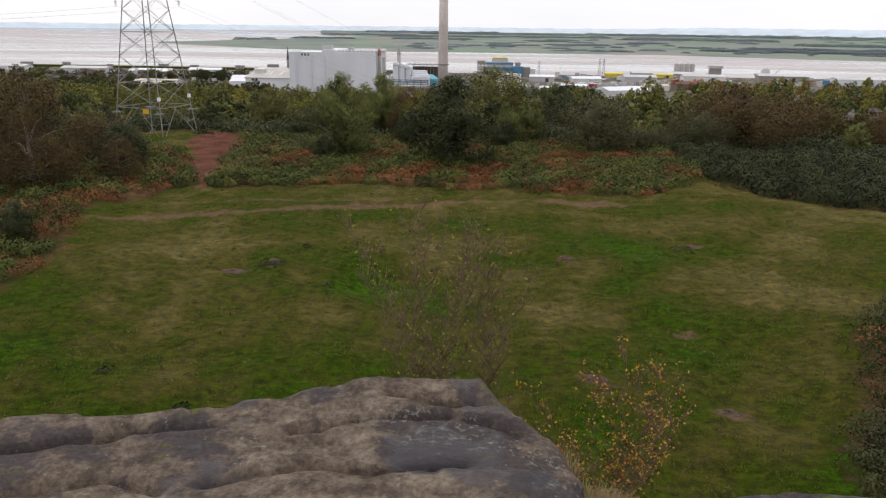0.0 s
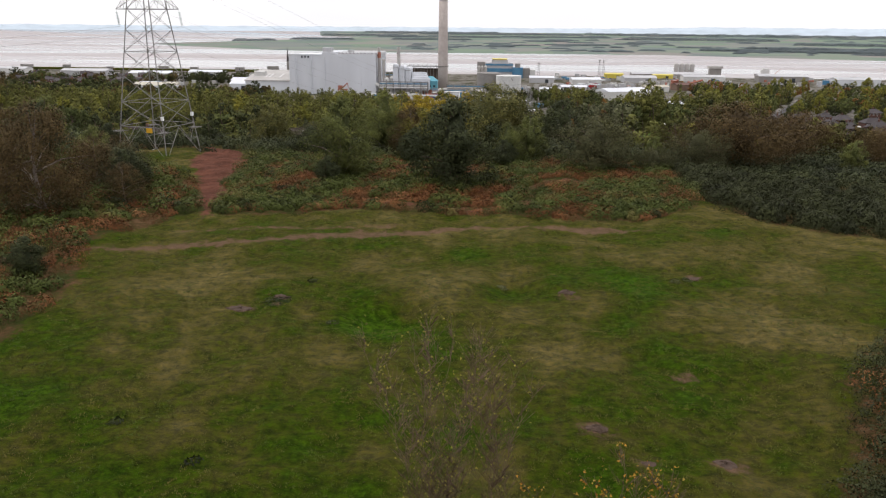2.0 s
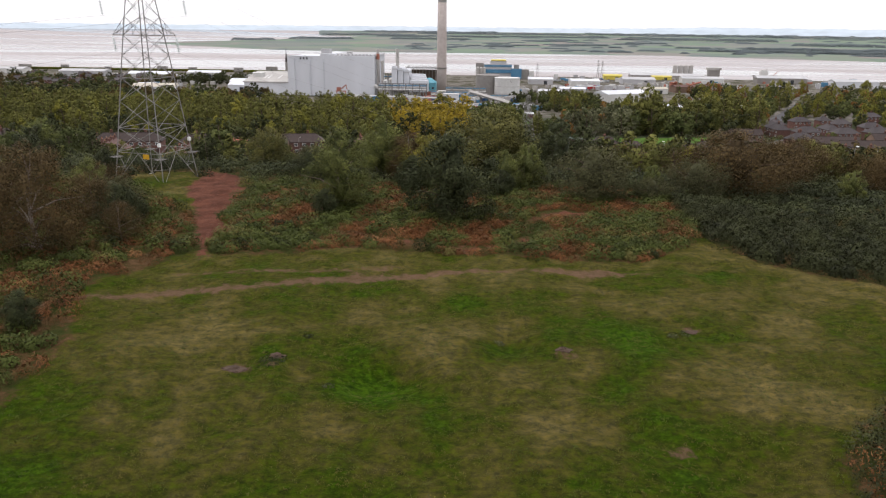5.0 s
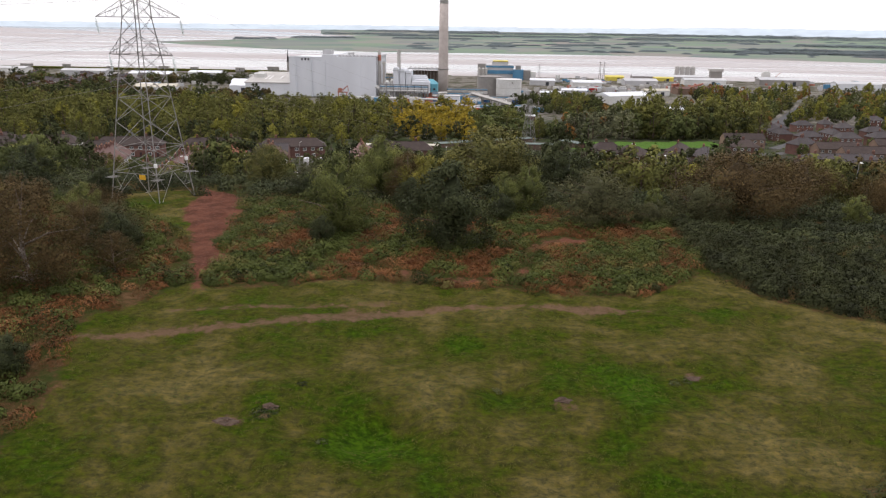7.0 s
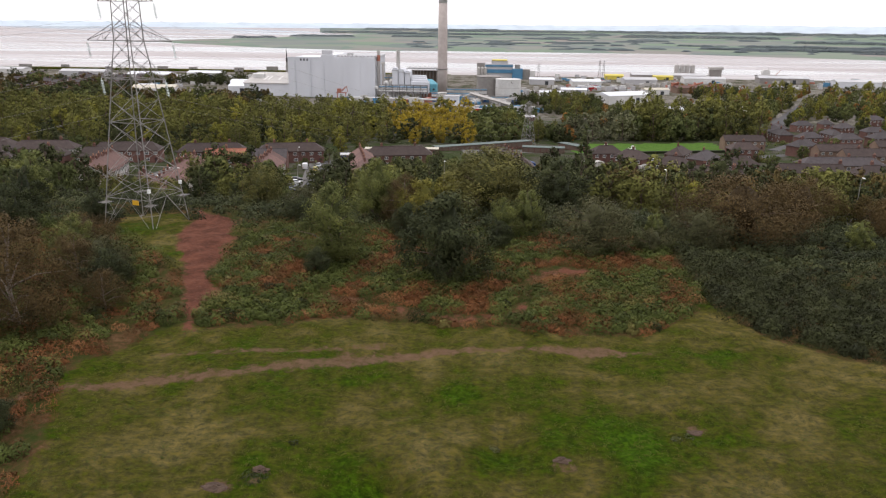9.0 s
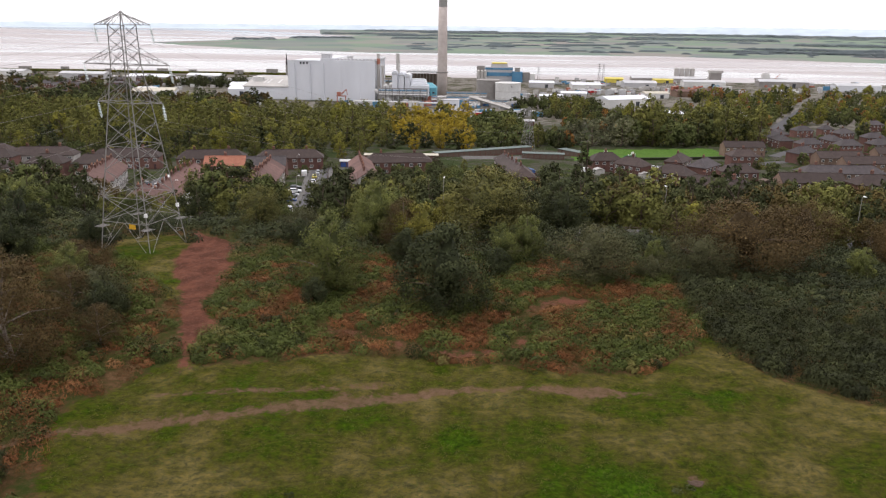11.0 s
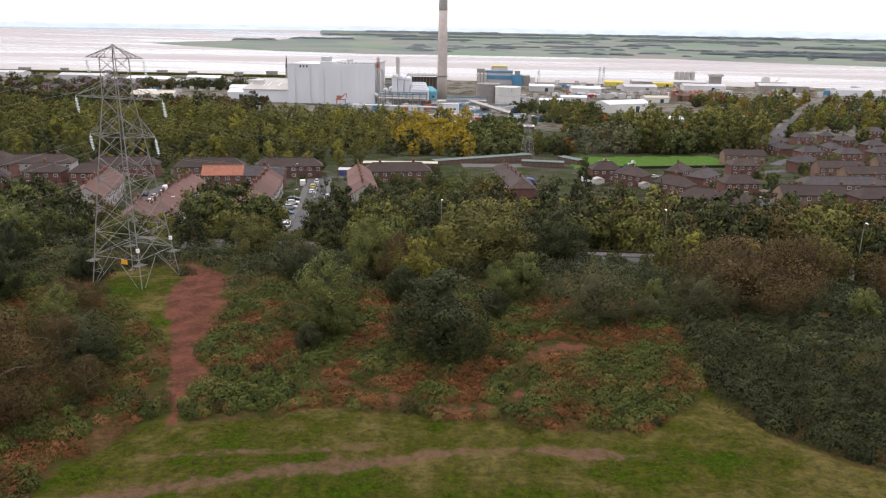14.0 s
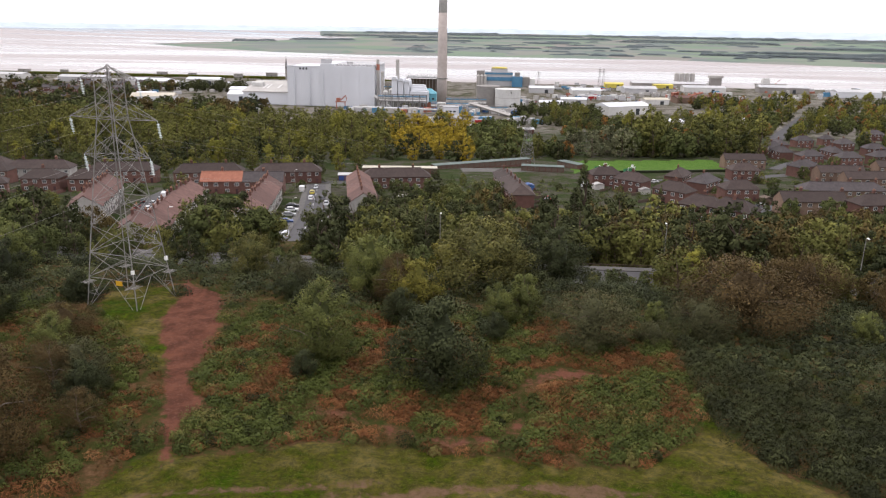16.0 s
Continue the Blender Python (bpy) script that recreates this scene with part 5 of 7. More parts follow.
carpet("bracken_edge", L_BRACKEN, 63, spots(64, 55, 7, 26, 10, 33, lambda x, y: (x > right_line(y) + 0.8) & (x < right_line(y) + 5) & (waves(x, y, 5, 44) > -0.1), 0.5, 0.9, 0.7), 1.0, 0.8, 200, 0.09, "rusty bracken at the foot of the bank", "bracken", 0.1, 0.22, 0.5)
carpet("nettle_clump", L_DARK, 65, [(-10.5, 32.8, 0.5), (-10.9, 33.2, 0.4), (-10.2, 33.1, 0.45), (-7.2, 30.9, 0.3), (-9.4, 36.0, 0.3), (10.5, 38.6, 0.35), (11.3, 38.9, 0.3), (-12.6, 20.5, 0.3), (-9.0, 18.4, 0.35), (0.9, 36.9, 0.3)], 1.0, 0.32, 90, 0.05, "dark weeds in the grass", "weeds")


def soil_mound(x, y, w, seed):
    """A low crumbly heap of earth and dead stalks."""
    rng = np.random.default_rng(seed)
    g, n = Geo(), 14
    for k, (q, h) in enumerate(((1.0, -0.03), (0.78, 0.05), (0.5, 0.10), (0.2, 0.13))):
        for i in range(n):
            a, r = 2 * math.pi * i / n, q * w * rng.uniform(0.8, 1.2)
            px, py = x + r * math.cos(a) * 1.35, y + r * math.sin(a)
            g.v.append((px, py, ground_z(px, py) + 1.6 * h * w * rng.uniform(0.5, 1.6)))
    g.f = [(k * n + i, k * n + (i + 1) % n, (k + 1) * n + (i + 1) % n, (k + 1) * n + i) for k in range(3) for i in range(n)] + [tuple(range(3 * n, 4 * n))]
    tagged(part("soil_mound", g, SOIL), "low crumbled mound of dark brown soil in the grass", "mound", "soil mounds")


for x, y, w in ((-12.2, 32.3, 0.5), (-10.4, 33.6, 0.34), (4.28, 35.7, 0.36), (11.74, 39.5, 0.36), (4.11, 21.43, 0.30), (8.1, 20.0, 0.32), (5.6, 19.6, 0.2)):
    soil_mound(x, y, w, int(1000 + x * 7 + y))


def garden(x, y):
    ok = np.ones(np.shape(x), bool)
    for line in ([(-40.5, 160, 6.5), (-73.5, 312, 6.5)], [(-126, 300, 4.5), (-119, 262, 4.5), (-106, 222, 4.5), (-92, 172, 4.5)], [(44, 352, 4.5), (106, 366, 4.5), (150, 395, 4.5)], [(60, 222, 4.5), (110, 292, 4.5)], [(150, 420, 4.5), (214, 500, 4.5)]):
        ok &= segment_gap(x, y, line) > 0
    turf = (x > 40) & (x < 128) & (y > 380) & (y < 470)
    yard = (x > -25) & (x < 45) & (y > 372) & (y < 425)
    return ok & ~turf & ~yard & (lattice(x, y, 14.0, 15) > 0.42)


carpet("garden_shrubs", F_GREEN, 68, spots(69, 1900, -225, 260, 200, 520, lambda x, y: garden(x, y) & ((y < 345) | (x > 45))), 1.4, 1.5, 50, 0.26, "hedges and shrubs in the house gardens", "shrubs")


def grass_tufts():
    rng = np.random.default_rng(71)
    n = 34000
    x, y = rng.uniform(-24, 22, n), 9 + 44 * rng.uniform(0, 1, n) ** 0.8
    ok = (x > left_line(y) + 0.3) & (x < right_line(y) - 0.2) & (y < scrub_line(x)) & (waves(x, y, 1.7, 72) + 0.5 * waves(x, y, 6, 73) > -0.5) & (segment_gap(x, y, WORN_PATH) > 0.2)
    x, y = x[ok], y[ok]
    each = 6
    x, y = np.repeat(x, each) + rng.normal(0, 0.06, len(x) * each), np.repeat(y, each) + rng.normal(0, 0.06, len(y) * each)
    z = land(x, y)
    m = len(x)
    a, tilt, h = rng.uniform(0, 2 * math.pi, m), rng.uniform(0.2, 1.0, m), rng.uniform(0.03, 0.085, m)
    side = np.stack([np.cos(a), np.sin(a), 0 * a], -1) * 0.016
    base = np.stack([x, y, z - 0.01], -1)
    tip = base + np.stack([-np.sin(a) * tilt * h, np.cos(a) * tilt * h, h], -1)
    verts = np.stack([base - side, base + side, tip], 1).reshape(-1, 3)
    me = soup("grass_tufts", verts, np.arange(3 * m).reshape(-1, 3), False, np.tile(np.array([0.0, 0.0, 1.0]), (3 * m, 1)) + 0.3 * rng.normal(size=(3 * m, 3)), np.repeat(lattice(x, y, 2.3, 74) * 0.8 + 0.1, 3))
    me.materials.append(L_BLADE)
    tagged(new("grass_tufts", me), "short uneven tufts of meadow grass", "grass", kind="stuff")


grass_tufts()


def far_woods():
    """Hedges and woods of the far shore."""
    rng = np.random.default_rng(81)
    rows = [(-19.3, -16.2, 4000, 26), (-15.3, -10.6, 4500, 24), (-13.0, -6.0, 6300, 30), (-9, 0, 5600, 30), (-8, -2, 4600, 24), (0, 8, 6000, 26), (8.6, 19.2, 5300, 46), (12.5, 15, 3300, 16), (4, 8, 3500, 14),
            (14, 28, 2900, 22), (17, 30, 3300, 22), (20, 34, 4200, 30), (-6, 6, 7600, 40), (6, 20, 8200, 50), (18, 34, 7800, 60), (-10, 0, 9000, 44), (-1, 3, 3300, 12), (-6.5, -5.4, 3350, 16), (26, 34, 2700, 20), (2, 5, 4300, 20), (9, 12, 4100, 18)]
    for _ in range(150):
        a0 = rng.uniform(-9, 33)
        rows.append((a0, a0 + rng.uniform(0.25, 2.2), 2600 + 6500 * rng.uniform() ** 1.5, rng.uniform(7, 15)))
    pts, size = [], []
    for a0, a1, big, tall in rows:
        r = drawn(big)
        k = r / big
        n = int(max(60, (a1 - a0) * 420))
        deg = rng.uniform(a0, a1, n)
        az = np.radians(deg)
        rr = r + rng.uniform(-10, 10, n)
        crest = tall * k * 0.6 * (0.40 + 0.60 * fractal(deg * 1.0 + 90, np.full(n, a0 * 3 + 50), 0.5, 86, 4))
        ends = np.clip(np.minimum(deg - a0, a1 - deg) * 5, 0.25, 1)
        zz = river_level(rr) + 1.2 + crest * ends * rng.uniform(0.0, 1.0, n) ** 0.8
        pts.append(np.stack([rr * np.sin(az), rr * np.cos(az), zz], -1))
        size.append(np.full(n, 2.3))
    pts = np.concatenate(pts)
    m = 3 * len(pts)
    # normals all turned up, so the hazy trees get no dark undersides
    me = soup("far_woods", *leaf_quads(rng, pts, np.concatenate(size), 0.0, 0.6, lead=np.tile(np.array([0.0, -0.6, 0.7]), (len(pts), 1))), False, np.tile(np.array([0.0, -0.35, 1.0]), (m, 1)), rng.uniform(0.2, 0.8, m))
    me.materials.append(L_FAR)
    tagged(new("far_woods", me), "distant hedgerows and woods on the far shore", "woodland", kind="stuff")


far_woods()


# ---- saplings by the rock ----
def build_sapling(seed, stems, h, spread, leafmat, n_leaves, size, label, bark, bend=3.6):
    rng = np.random.default_rng(seed)
    root = thing("sapling", label, "sapling")
    twigs, tips = Geo(), []
    for s in range(stems):
        a = rng.uniform(0, 2 * math.pi)
        out = rng.uniform(0.15, 1.0)
        top, out = h * (1.02 - 0.17 * out + rng.uniform(-0.03, 0.03)), out * spread
        p, r = Vector((rng.normal(0, 0.08), rng.normal(0, 0.08), -0.1)), 0.0075 + 0.003 * rng.uniform()
        steps = 22
        for i in range(steps):
            q = (i + 1) / steps
            to = Vector((math.cos(a) * out * q**bend + rng.normal(0, 0.05), math.sin(a) * out * q**bend + rng.normal(0, 0.05), top * q))
            r2 = max(0.0035, r * 0.91)
            twigs.tube(p, to, r, r2, 5, False)
            if q > 0.6:
                for _ in range(4):
                    b, ln = rng.uniform(0, 2 * math.pi), rng.uniform(0.25, 0.75) * (1.15 - q) + 0.15
                    e = to + Vector((math.cos(b) * ln * 0.55, math.sin(b) * ln * 0.55, ln * 0.75))
                    twigs.tube(to, e, r2 * 0.5, 0.003, 4, False)
                    for _ in range(3):
                        b2, m2 = b + rng.normal(0, 0.8), rng.uniform(0.3, 0.9)
                        s0 = to.lerp(e, m2)
                        e2 = s0 + Vector((math.cos(b2) * 0.16, math.sin(b2) * 0.16, 0.2)) * rng.uniform(0.6, 1.4)
                        twigs.tube(s0, e2, 0.0035, 0.0025, 3, False)
                        tips += [e2, e]
            p, r = to, r2
    part("stem", twigs, bark, root)
    tips = np.array([tuple(t) for t in tips])
    c = tips[rng.integers(0, len(tips), n_leaves)] + rng.normal(0, 0.05, (n_leaves, 3))
    part("foliage", soup("foliage", *leaf_quads(rng, c, size, 0.1, 0.6), False, None, np.repeat(rng.uniform(0, 1, n_leaves), 3)), leafmat, root)
    return root


sap = build_sapling(91, 15, 9.2, 1.7, L_YELLOW, 1900, 0.024, "nearly bare birch sapling with a few yellow leaves", TWIG)
sap.matrix_basis = pose(-0.5, 8.7, 0.0)
sap = build_sapling(92, 5, 8.0, 0.7, L_YELLOW, 240, 0.026, "thin bare birch sapling beside the rock", TWIG)
sap.matrix_basis = pose(0.55, 8.9, 0.0)
sap = build_sapling(93, 12, 6.7, 1.5, L_ORANGE, 1700, 0.027, "small birch sapling with orange autumn leaves", TWIG)
sap.matrix_basis = pose(2.45, 8.6, 0.0)


def dry_clump(x, y, z, n, spread, tall, seed, label):
    rng = np.random.default_rng(seed)
    a, r = rng.uniform(0, 2 * math.pi, n), spread * rng.uniform(0, 1, n) ** 0.6
    base = np.stack([x + r * np.cos(a) * 1.4, y + r * np.sin(a), np.full(n, z)], -1)
    b, h = rng.uniform(0, 2 * math.pi, n), tall * rng.uniform(0.4, 1.0, n)
    side = np.stack([np.cos(b), np.sin(b), 0 * b], -1) * 0.008
    tip = base + np.stack([-np.sin(b) * h * 0.6, np.cos(b) * h * 0.6, h], -1)
    me = soup("dry_grass", np.stack([base - side, base + side, tip], 1).reshape(-1, 3), np.arange(3 * n).reshape(-1, 3), False, None, np.repeat(rng.uniform(0, 1, n), 3))
    me.materials.append(L_DRY)
    tagged(new("dry_grass", me), label, "grass", kind="stuff")


dry_clump(1.55, 4.6, 6.75, 2200, 0.34, 0.30, 95, "straw-coloured dry grass tuft on the rock's edge")
dry_clump(1.3, 5.7, 6.5, 500, 0.22, 0.3, 96, "dry grass growing from the rock's side")


# ---- power line ----
def build_pylon(label, thick=1.0, split=True):
    root = thing("pylon", label, "pylon", "power line")
    half = lambda z: float(np.interp(z, [0, 15.9, 19.7, 23.6, 24.9], [3.15, 1.46, 1.02, 0.95, 0.10]))
    corner = lambda i, z: Vector((half(z) * (1, 1, -1, -1)[i], half(z) * (1, -1, -1, 1)[i], z))
    levels = [0.0, 3.6, 6.2, 9.0, 11.5, 13.8, 15.9, 17.8, 19.7, 21.0, 22.3, 23.6]
    whole = Geo()

    def rod(name, a, b, r, under=None):
        if split:
            return part(name, Geo().tube(a, b, r * thick, None, 4), STEEL, under or root)
        whole.tube(a, b, r * thick, None, 4)

    for i in range(4):
        pts = [corner(i, z) - Vector((0, 0, 0.3 if z == 0 else 0)) for z in (0.0, 8.0, 15.9, 19.7, 23.6)] + [Vector((0, 0, 24.9))]
        leg = part("leg", Geo().sweep(pts, 0.07 * thick), STEEL, root)
        part("footing", Geo().box(corner(i, 0).x, corner(i, 0).y, -0.1, 0.6, 0.6, 0.5), CONC_DARK, leg)
        j = (i + 1) % 4
        for n, (a, b) in enumerate(zip(levels, levels[1:])):
            r = 0.032 if a < 12 else 0.027
            if n == 0:
                top = (corner(i, b) + corner(j, b)) / 2
                rod("brace", corner(i, b), corner(j, b), r)
                for c in (i, j):
                    rod("brace", corner(c, a), top, r)
                    rod("brace", corner(c, a).lerp(top, 0.5), corner(c, b * 0.55), 0.02)
                    rod("brace", corner(c, a).lerp(top, 0.5), corner(c, b), 0.02)
            else:
                rod("brace", corner(i, a), corner(j, b), r)
                rod("brace", corner(j, a), corner(i, b), r)
                if n in (1, 3, 5, 7):
                    rod("brace", corner(i, b), corner(j, b), r)
    for z, reach, drop in ((15.9, 4.0, 1.9), (19.7, 5.25, 1.7), (23.6, 3.4, 1.0)):
        for side in (-1, 1):
            tip = Vector((side * reach, 0, z))
            up = min(z + drop, 24.9)
            low = [Vector((side * half(z), y * half(z), z)) for y in (-1, 1)]
            high = [Vector((side * half(up), y * half(up), up)) for y in (-1, 1)]
            arm = part("cross_arm", Geo().sweep([low[0], tip, low[1]], 0.036 * thick), STEEL, root)
            for y in (0, 1):
                rod("strut", high[y], tip, 0.034, arm)
                for q in (0.3, 0.6):
                    rod("strut", low[y].lerp(tip, q), high[y].lerp(tip, q), 0.02, arm)
                    rod("strut", low[y].lerp(tip, q), high[y].lerp(tip, q - 0.3), 0.02, arm)
            for q in (0.0, 0.35, 0.7):
                a = low[1].lerp(tip, q)
                rod("strut", a, Vector((a.x, -a.y, a.z)), 0.02, arm)
            s = Geo()
            s.tube(tip, tip + Vector((0.25, 0, -1.8)), 0.025, None, 5)
            for k in range(9):
                s.lathe([(0.05, 0.03), (0.17, -0.02), (0.15, -0.05), (0.04, -0.04)], 9, (tip.x + 0.05 + k * 0.0215, 0, z - 0.32 - k * 0.155))
            if split:
                part("insulator", s, GLASS_INS, arm, "string of pale glass insulator discs")
    if whole.v:
        part("lattice", whole, STEEL, root)
    part("warning_plate", Geo().box(0.9, -2.72, 3.25, 0.75, 0.05, 0.5), YELLOW_SIGN, root, "yellow warning plate")
    for i in range(4):
        c = corner(i, 3.1)
        w = Geo()
        w.box(c.x, c.y, 3.08, 0.1, 1.2, 0.06)
        for k in range(5):
            w.box(c.x, c.y - 0.5 + k * 0.25, 3.1, 1.1, 0.05, 0.05)
        part("climbing_guard", w, STEEL, root, "barbed anti-climbing guard")
    for i in (0, 1) if split else ():
        part("marker_plate", Geo().box(corner(i, 4.6).x, corner(i, 4.6).y, 4.6, 0.26, 0.26, 0.4), WHITE_METAL, root, "white marker plate")
    return root


PYLON_AT, PYLON_TURN = Vector((-37.6, 80.2, -0.85)), -13.0
pylon = build_pylon("galvanised lattice pylon with three pairs of cross arms")
pylon.matrix_basis = pose(*PYLON_AT, 0, 0, PYLON_TURN)
far_pylon = build_pylon("grey lattice pylon standing behind the garages", 1.7, False)
far_pylon.matrix_basis = pose(17.3, 416.7, ground_z(17.3, 416.7) - 0.2, 0, 0, 60)


def wire(a, b, sag, label):
    n, k = 16, 5
    pts = [a.lerp(b, i / n) - Vector((0, 0, sag * 4 * (i / n) * (1 - i / n))) for i in range(n + 1)]
    way = (b - a).normalized()
    side = way.cross(Vector((0, 0, 1))).normalized()
    g = Geo()
    g.v = [tuple(p + (side * math.cos(2 * math.pi * q / k) + Vector((0, 0, 1)) * math.sin(2 * math.pi * q / k)) * 0.009) for p in pts for q in range(k)]
    g.f = [(i * k + q, i * k + (q + 1) % k, (i + 1) * k + (q + 1) % k, (i + 1) * k + q) for i in range(n) for q in range(k)]
    return tagged(part("power_cable", g, STEEL, None, label), "", "cable", "power line")


near_m = pose(*PYLON_AT, 0, 0, PYLON_TURN)
for z, reach in ((15.9, 4.0), (19.7, 5.25), (23.6, 3.4)):
    for side in (-1, 1):
        tip = near_m @ Vector((side * reach + 0.25, 0, z - 1.8))
        wire(tip, near_m @ Vector((side * reach, 260, z - 42)), 5.0, "thin grey power cable hung from the pylon")
        wire(tip, near_m @ Vector((side * reach, -170, z + 4)), 5.0, "thin grey power cable hung from the pylon")


# ---- street lamps ----
def build_lamp():
    root = thing("street_lamp", "grey steel street lamp with a small head", "street lamp", "street lamps")
    g = Geo()
    g.tube((0, 0, -0.3), (0, 0, 1.2), 0.11, 0.10, 8)
    g.tube((0, 0, 1.2), (0, 0, 8.0), 0.075, 0.05, 8)
    part("pole", g, STEEL, root)
    g = Geo()
    g.tube((0, 0, 8.0), (0, -0.5, 8.25), 0.04, 0.035, 6)
    part("bracket", g, STEEL, root)
    g = Geo()
    g.prism([(-0.14, 0), (-0.10, 0.10), (0.10, 0.10), (0.14, 0)], -1.05, -0.4)
    for i, v in enumerate(g.v):
        g.v[i] = (v[0], v[1], v[2] + 8.2)
    part("lamp_head", g, WHITE_METAL, root)
    return Stock(root)


lamp = build_lamp()
for x, y, turn in ((54.6, 116.5, 0), (28.2, 125.6, 180), (-68.5, 158.0, 90), (-52.0, 196.0, 90), (-8.0, 124.8, 180), (-77.0, 290.0, 90)):
    lamp.put(x, y, ground_z(x, y), turn)


# ---- roads ----
def strip(name, line, half, lift, mat_, label, thick=0.35, offset=0.0):
    """A ribbon along a line that follows the ground, with depth."""
    g, left = Geo(), []
    pts = []
    for (ax, ay), (bx, by) in zip(line, line[1:]):
        n = max(2, int(math.hypot(bx - ax, by - ay) / 4))
        pts += [(ax + (bx - ax) * i / n, ay + (by - ay) * i / n) for i in range(n)]
    pts.append(line[-1])
    for i, (x, y) in enumerate(pts):
        (ax, ay), (bx, by) = pts[max(0, i - 1)], pts[min(len(pts) - 1, i + 1)]
        ln = math.hypot(bx - ax, by - ay)
        nx, ny = -(by - ay) / ln, (bx - ax) / ln
        z = ground_z(x, y) + lift
        for k in (offset + half, offset - half):
            left.append((x + nx * k, y + ny * k, z))
    n = len(pts)
    low = [(x, y, z - thick) for x, y, z in left]
    faces = [(2 * i, 2 * i + 1, 2 * i + 3, 2 * i + 2) for i in range(n - 1)]
    faces += [(2 * i, 2 * i + 2, 2 * n + 2 * i + 2, 2 * n + 2 * i) for i in range(n - 1)] + [(2 * i + 1, 2 * n + 2 * i + 1, 2 * n + 2 * i + 3, 2 * i + 3) for i in range(n - 1)]
    faces += [(0, 2 * n, 2 * n + 1, 1), (2 * n - 2, 2 * n - 1, 4 * n - 1, 4 * n - 2)]
    g.add(left + low, faces)
    ob = part(name, g, mat_, None)
    return tagged(ob, label, name.split("_")[0], kind="structure")


STREET = [(-40.5, 160), (-46.5, 185), (-58.5, 245), (-73.5, 312)]
strip("road_1", STREET, 3.4, 0.16, ASPHALT, "grey residential street with parked cars")
strip("pavement_1", STREET, 1.0, 0.28, KERB, "worn concrete pavement", 0.45, 4.4)
strip("pavement_2", STREET, 1.0, 0.28, KERB, "worn concrete pavement", 0.45, -4.4)
strip("road_2", [(-95, 318.0), (-74, 318.5), (-60, 320)], 4.0, 0.15, ASPHALT, "grey street across the houses")
strip("road_3", [(-90, 118), (-30, 118), (30, 118), (92, 118)], 3.6, 0.10, ASPHALT, "asphalt road below the hillside wood")
strip("pavement_3", [(-90, 118), (-30, 118), (30, 118), (92, 118)], 0.9, 0.22, KERB, "narrow pavement beside the road", 0.4, 4.6)
strip("pavement_4", [(-16, 374), (10, 379), (34, 390)], 7.5, 0.12, KERB, "pale concrete yard between garages")
strip("road_4", [(-126, 300), (-119, 262), (-106, 222), (-92, 172)], 3.2, 0.16, ASPHALT, "grey residential street")
strip("road_5", [(44, 352), (80, 360), (106, 366), (150, 395)], 3.2, 0.16, ASPHALT, "grey street beside the playing field")
strip("road_6", [(60, 222), (84, 262), (110, 292)], 3.0, 0.16, ASPHALT, "grey street between brick houses")
strip("road_7", [(200, 570), (236, 657), (315, 818), (360, 900)], 5.0, 0.2, ASPHALT, "straight grey road between trees")
strip("road_8", [(150, 420), (176, 462), (214, 500)], 3.0, 0.16, ASPHALT, "grey estate street")
for i in range(9):
    a, b = Vector((-46.5, 185)), Vector((-73.0, 311))
    p = a.lerp(b, (i + 0.5) / 9)
    g = Geo()
    g.box(p.x, p.y, ground_z(p.x, p.y) + 0.17, 0.14, 6.5, 0.02, Matrix.Translation((p.x, p.y, 0)) @ pose(0, 0, 0, 0, 0, 12) @ Matrix.Translation((-p.x, -p.y, 0)))
    tagged(part("road_marking", g, PAINT, None), "faded white line along the street", "road marking", kind="structure")


def build_fence(x0, x1, y):
    root = thing("fence", "low rusty railing beside the road", "fence", m=pose(x0, y, ground_z(x0, y)))
    for k in range(int((x1 - x0) / 2) + 1):
        g = Geo()
        g.box(k * 2, 0, 0.5, 0.09, 0.09, 1.2)
        part("post", g, WOOD_DARK, root)
    for z in (0.45, 0.95):
        g = Geo()
        g.box((x1 - x0) / 2, 0, z, x1 - x0, 0.05, 0.09)
        part("rail", g, WOOD_DARK, root)


build_fence(4, 34, 124.5)


# ---- houses ----
WIN = Geo().box(0, 0, 0, 1.5, 0.10, 1.25).mesh("window_frame")
WIN.materials.append(FRAME)
GLZ = Geo().box(-0.34, 0, 0.0, 0.58, 0.05, 1.0).box(0.34, 0, 0.0, 0.58, 0.05, 1.0).mesh("pane")
GLZ.materials.append(PANE)
DOR = Geo().box(0, 0, 1.02, 0.95, 0.12, 2.04).mesh("door")
DOR.materials.append(DOOR_DARK)
STK = Geo().box(0, 0, 0, 0.95, 0.6, 1.7).box(0, 0, 0.8, 1.1, 0.75, 0.16).mesh("chimney")
STK.materials.append(BRICK)
PTS = Geo().lathe([(0.13, 0), (0.11, 0.45), (0.14, 0.5)], 8, (-0.24, 0, 0.86)).lathe([(0.13, 0), (0.11, 0.45), (0.14, 0.5)], 8, (0.24, 0, 0.86)).mesh("chimney_pot")
PTS.materials.append(POT)


